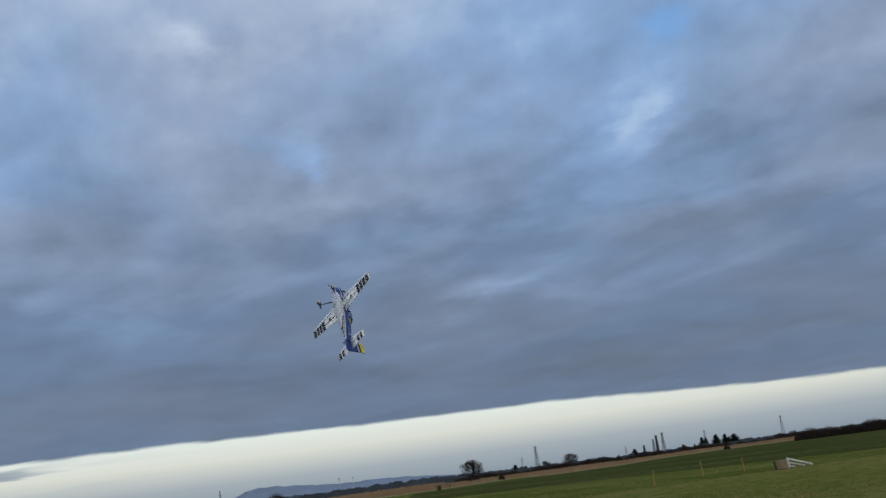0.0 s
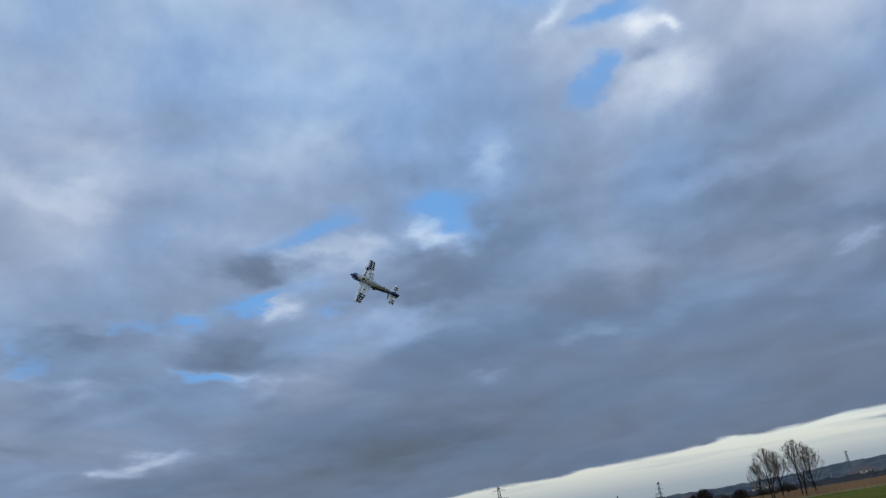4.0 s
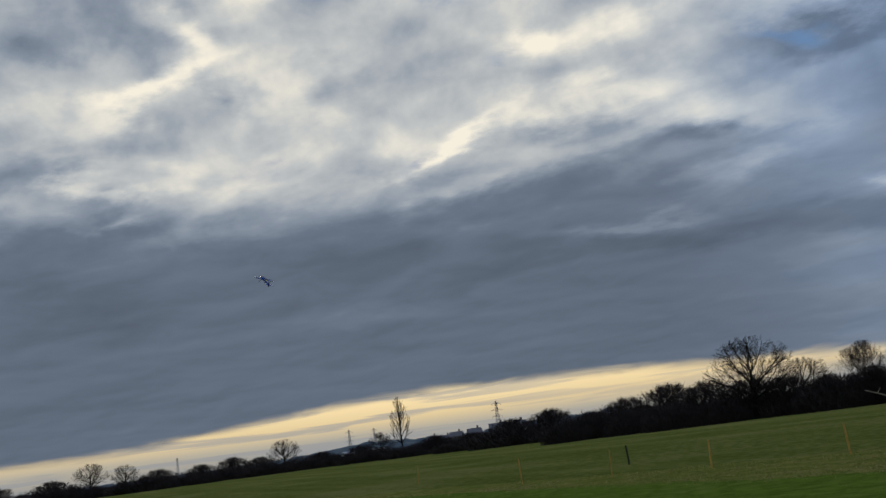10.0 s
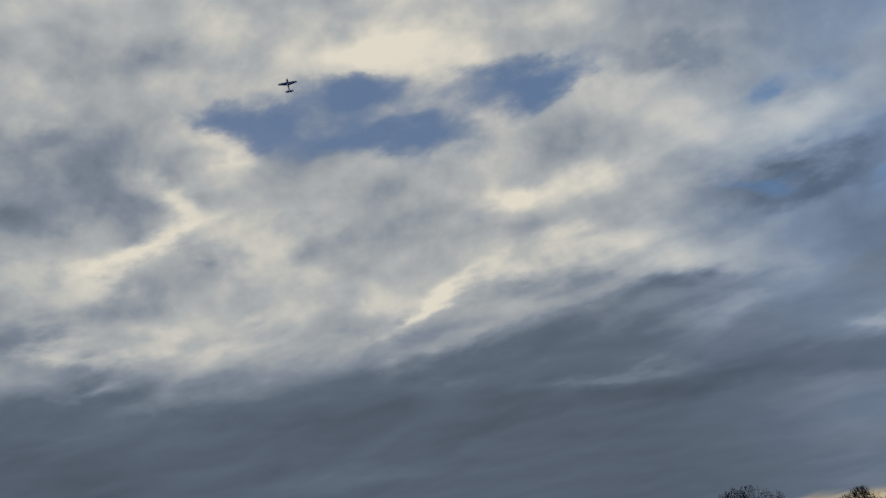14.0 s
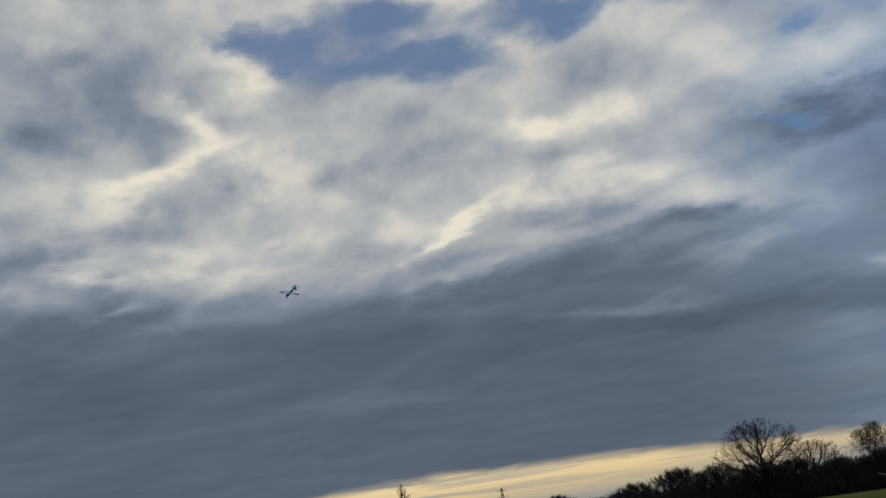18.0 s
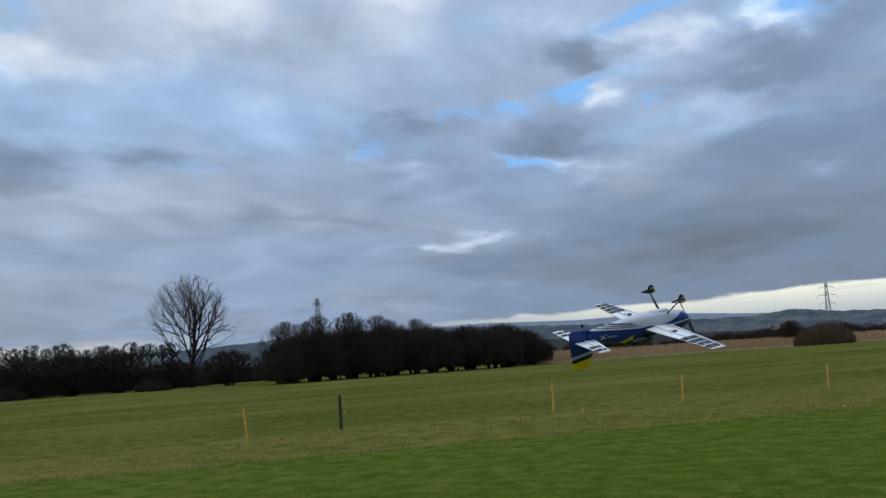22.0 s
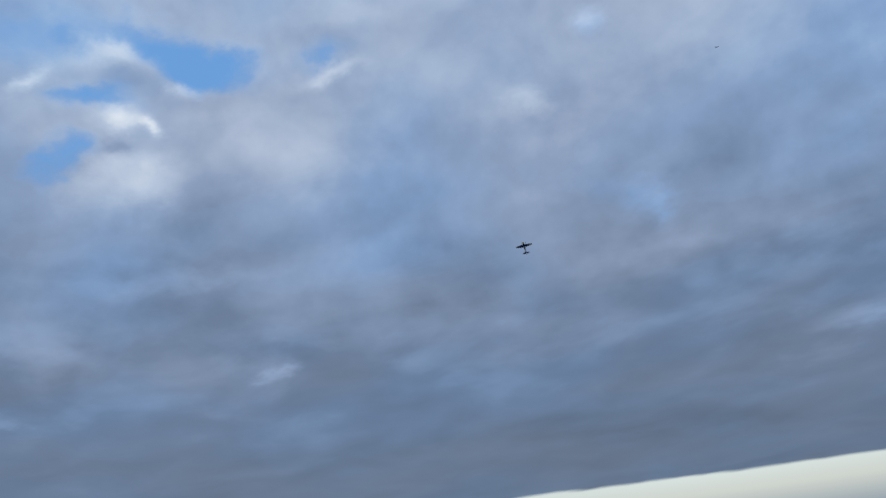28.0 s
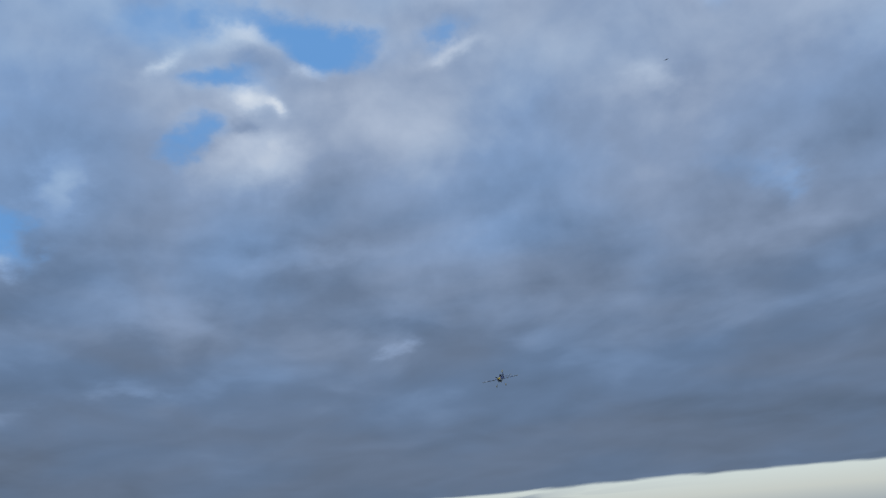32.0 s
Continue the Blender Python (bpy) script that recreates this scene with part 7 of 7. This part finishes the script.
        (17.6, -52.58, -42.03, 24.86, 0.138, 0.880, 0.026, -0.455), (17.8, -49.85, -41.12, 21.62, 0.171, 0.892, 0.022, -0.417),
        (18, -47.61, -40.80, 18.85, 0.193, 0.914, 0.051, -0.352), (18.4, -43.68, -41.13, 14.30, 0.200, 0.948, 0.162, -0.189),
        (18.7, -39.78, -40.29, 11.69, 0.262, 0.942, 0.185, -0.101), (19, -34.77, -37.81, 9.71, 0.343, 0.895, 0.285, -0.031),
        (19.3, -30.08, -34.56, 8.25, 0.340, 0.866, 0.363, 0.046), (19.6, -25.67, -30.32, 7.04, 0.359, 0.855, 0.368, 0.065),
        (19.8, -22.77, -27.23, 6.10, 0.323, 0.842, 0.427, 0.068), (20, -20.06, -24.21, 5.05, 0.281, 0.881, 0.380, 0.038), (20.1, -18.82, -22.71, 4.55, 0.268, 0.880, 0.392, 0.036),
        (20.2, -17.66, -21.20, 4.11, 0.257, 0.867, 0.424, 0.036), (20.3, -16.61, -19.62, 3.70, 0.248, 0.858, 0.446, 0.048),
        (20.4, -15.58, -18.04, 3.33, 0.240, 0.852, 0.461, 0.068), (20.5, -14.57, -16.41, 3.04, 0.236, 0.842, 0.478, 0.083),
        (20.6, -13.58, -14.71, 2.79, 0.231, 0.833, 0.494, 0.088), (20.7, -12.65, -12.95, 2.59, 0.217, 0.825, 0.514, 0.089),
        (20.8, -11.74, -11.19, 2.39, 0.190, 0.820, 0.534, 0.079), (20.9, -10.99, -9.57, 2.23, 0.158, 0.819, 0.548, 0.062), (21, -10.19, -7.89, 2.08, 0.120, 0.819, 0.559, 0.049),
        (21.1, -9.47, -6.20, 1.95, 0.082, 0.820, 0.566, 0.036), (21.2, -8.85, -4.55, 1.86, 0.047, 0.825, 0.563, 0.018), (21.3, -8.12, -2.84, 1.80, 0.014, 0.826, 0.564, 0.005),
        (21.4, -7.22, -1.25, 1.76, -0.012, 0.815, 0.580, -0.003), (21.5, -6.78, 0.25, 1.73, -0.028, 0.820, 0.572, -0.006), (21.6, -6.16, 1.79, 1.71, -0.043, 0.827, 0.560, -0.012),
        (21.7, -5.50, 3.30, 1.68, -0.065, 0.825, 0.561, -0.025), (21.8, -4.83, 4.82, 1.68, -0.095, 0.828, 0.551, -0.035), (21.9, -4.15, 6.42, 1.70, -0.125, 0.833, 0.538, -0.041),
        (22, -3.48, 8.09, 1.77, -0.158, 0.828, 0.535, -0.051), (22.1, -2.68, 9.54, 1.85, -0.188, 0.825, 0.529, -0.063), (22.2, -1.87, 10.96, 1.96, -0.233, 0.822, 0.516, -0.065),
        (22.3, -0.99, 12.36, 2.12, -0.291, 0.814, 0.498, -0.070), (22.4, -0.09, 13.81, 2.33, -0.357, 0.800, 0.477, -0.073),
        (22.5, 0.88, 15.22, 2.56, -0.412, 0.784, 0.457, -0.082), (22.6, 1.91, 16.76, 2.79, -0.464, 0.756, 0.450, -0.102), (22.7, 3.03, 18.30, 3.02, -0.515, 0.725, 0.440, -0.123),
        (22.8, 4.22, 19.82, 3.26, -0.561, 0.693, 0.432, -0.136), (22.9, 5.41, 21.33, 3.49, -0.594, 0.667, 0.423, -0.153), (23, 6.62, 22.82, 3.70, -0.616, 0.655, 0.407, -0.162),
        (23.2, 9.05, 25.72, 4.04, -0.645, 0.640, 0.380, -0.174), (23.4, 11.55, 28.66, 4.16, -0.652, 0.635, 0.368, -0.192),
        (23.6, 14.09, 31.69, 4.15, -0.648, 0.642, 0.354, -0.207), (23.8, 16.49, 34.54, 4.01, -0.655, 0.596, 0.371, -0.279), (24, 18.40, 36.98, 3.75, -0.746, 0.467, 0.330, -0.342),
        (24.1, 19.22, 38.10, 3.61, -0.785, 0.407, 0.303, -0.356), (24.2, 19.96, 39.23, 3.46, -0.824, 0.338, 0.270, -0.365),
        (24.3, 20.72, 40.45, 3.31, -0.848, 0.280, 0.230, -0.388), (24.4, 21.48, 41.82, 3.20, -0.872, 0.212, 0.186, -0.401),
        (24.5, 22.31, 43.37, 3.11, -0.886, 0.160, 0.166, -0.403), (24.75, 24.58, 47.28, 2.83, -0.887, 0.102, 0.196, -0.407),
        (25, 27.37, 52.14, 2.69, -0.882, 0.044, 0.225, -0.412), (25.25, 30.46, 57.55, 2.79, -0.872, -0.013, 0.254, -0.419),
        (25.5, 33.63, 63.11, 3.24, -0.856, -0.070, 0.282, -0.428), (25.75, 36.66, 68.41, 4.13, -0.835, -0.124, 0.308, -0.439),
        (26, 39.31, 73.05, 5.57, -0.809, -0.177, 0.334, -0.451), (26.25, 41.36, 76.63, 7.66, -0.777, -0.227, 0.358, -0.465),
        (26.5, 42.60, 78.75, 10.50, -0.741, -0.275, 0.380, -0.480), (26.7, 42.57, 78.79, 13.37, -0.682, -0.329, 0.488, -0.434),
        (26.9, 42.07, 78.02, 16.09, -0.737, -0.214, 0.521, -0.374), (27.1, 41.49, 77.24, 19.00, -0.619, -0.328, 0.572, -0.428),
        (27.3, 41.13, 76.97, 21.97, -0.459, -0.450, 0.632, -0.433), (27.5, 40.82, 77.16, 24.85, -0.384, -0.442, 0.741, -0.327),
        (27.8, 40.10, 77.16, 28.74, -0.273, -0.461, 0.808, -0.246), (28, 39.27, 76.49, 30.82, -0.266, -0.434, 0.845, -0.165),
        (28.3, 37.54, 75.01, 33.19, -0.145, -0.457, 0.870, -0.112), (28.6, 35.66, 73.43, 34.74, -0.042, -0.492, 0.867, -0.071),
        (29, 32.53, 70.00, 34.87, 0.025, -0.459, 0.887, -0.033), (29.4, 30.09, 67.92, 34.22, 0.174, -0.501, 0.848, -0.013),
        (29.8, 27.52, 65.89, 32.38, 0.252, -0.459, 0.823, -0.220), (30, 25.99, 64.75, 31.03, 0.422, -0.391, 0.729, -0.372),
        (30.2, 24.19, 62.46, 29.20, 0.478, -0.289, 0.679, -0.477), (30.4, 22.36, 60.06, 26.94, 0.510, -0.186, 0.605, -0.582),
        (30.7, 20.11, 56.83, 23.49, 0.539, -0.185, 0.560, -0.602), (31, 17.84, 52.64, 19.54, 0.583, -0.113, 0.410, -0.692),
        (31.3, 16.06, 48.50, 15.73, 0.532, -0.003, 0.292, -0.794), (31.5, 14.87, 45.49, 13.43, 0.529, 0.063, 0.187, -0.825),
        (31.7, 13.57, 42.31, 11.38, 0.511, 0.117, 0.055, -0.850), (32, 11.65, 37.98, 8.99, 0.510, 0.130, 0.023, -0.850),
    )])
    walk(PROPELLER, [(0.1 * k, pose(0.582, 0, 0, 62.0 * k, 0, 0)) for k in range(321)])
    # the crow circles far off: seconds, azimuth, height above the horizon, distance, heading
    crow = ((0.0, -75.0, 12.0, 170, 20.0), (24.0, -44.0, 18.0, 170, 30.0), (26.5, -40.5, 19.2, 170, 60.0), (27.3, -40.0, 18.4, 170, 100.0), (28.0, -41.7, 28.0, 170, 60.0), (30.5, -33.4, 27.4, 170, 40.0), (32.0, -30.0, 28.2, 170, 40.0))
    walk(BIRD, [(t, Matrix.Translation(far(az, d, up(d, el))) @ Matrix.Rotation(radians(turn), 4, "Z")) for t, az, el, d, turn in crow])


motions()
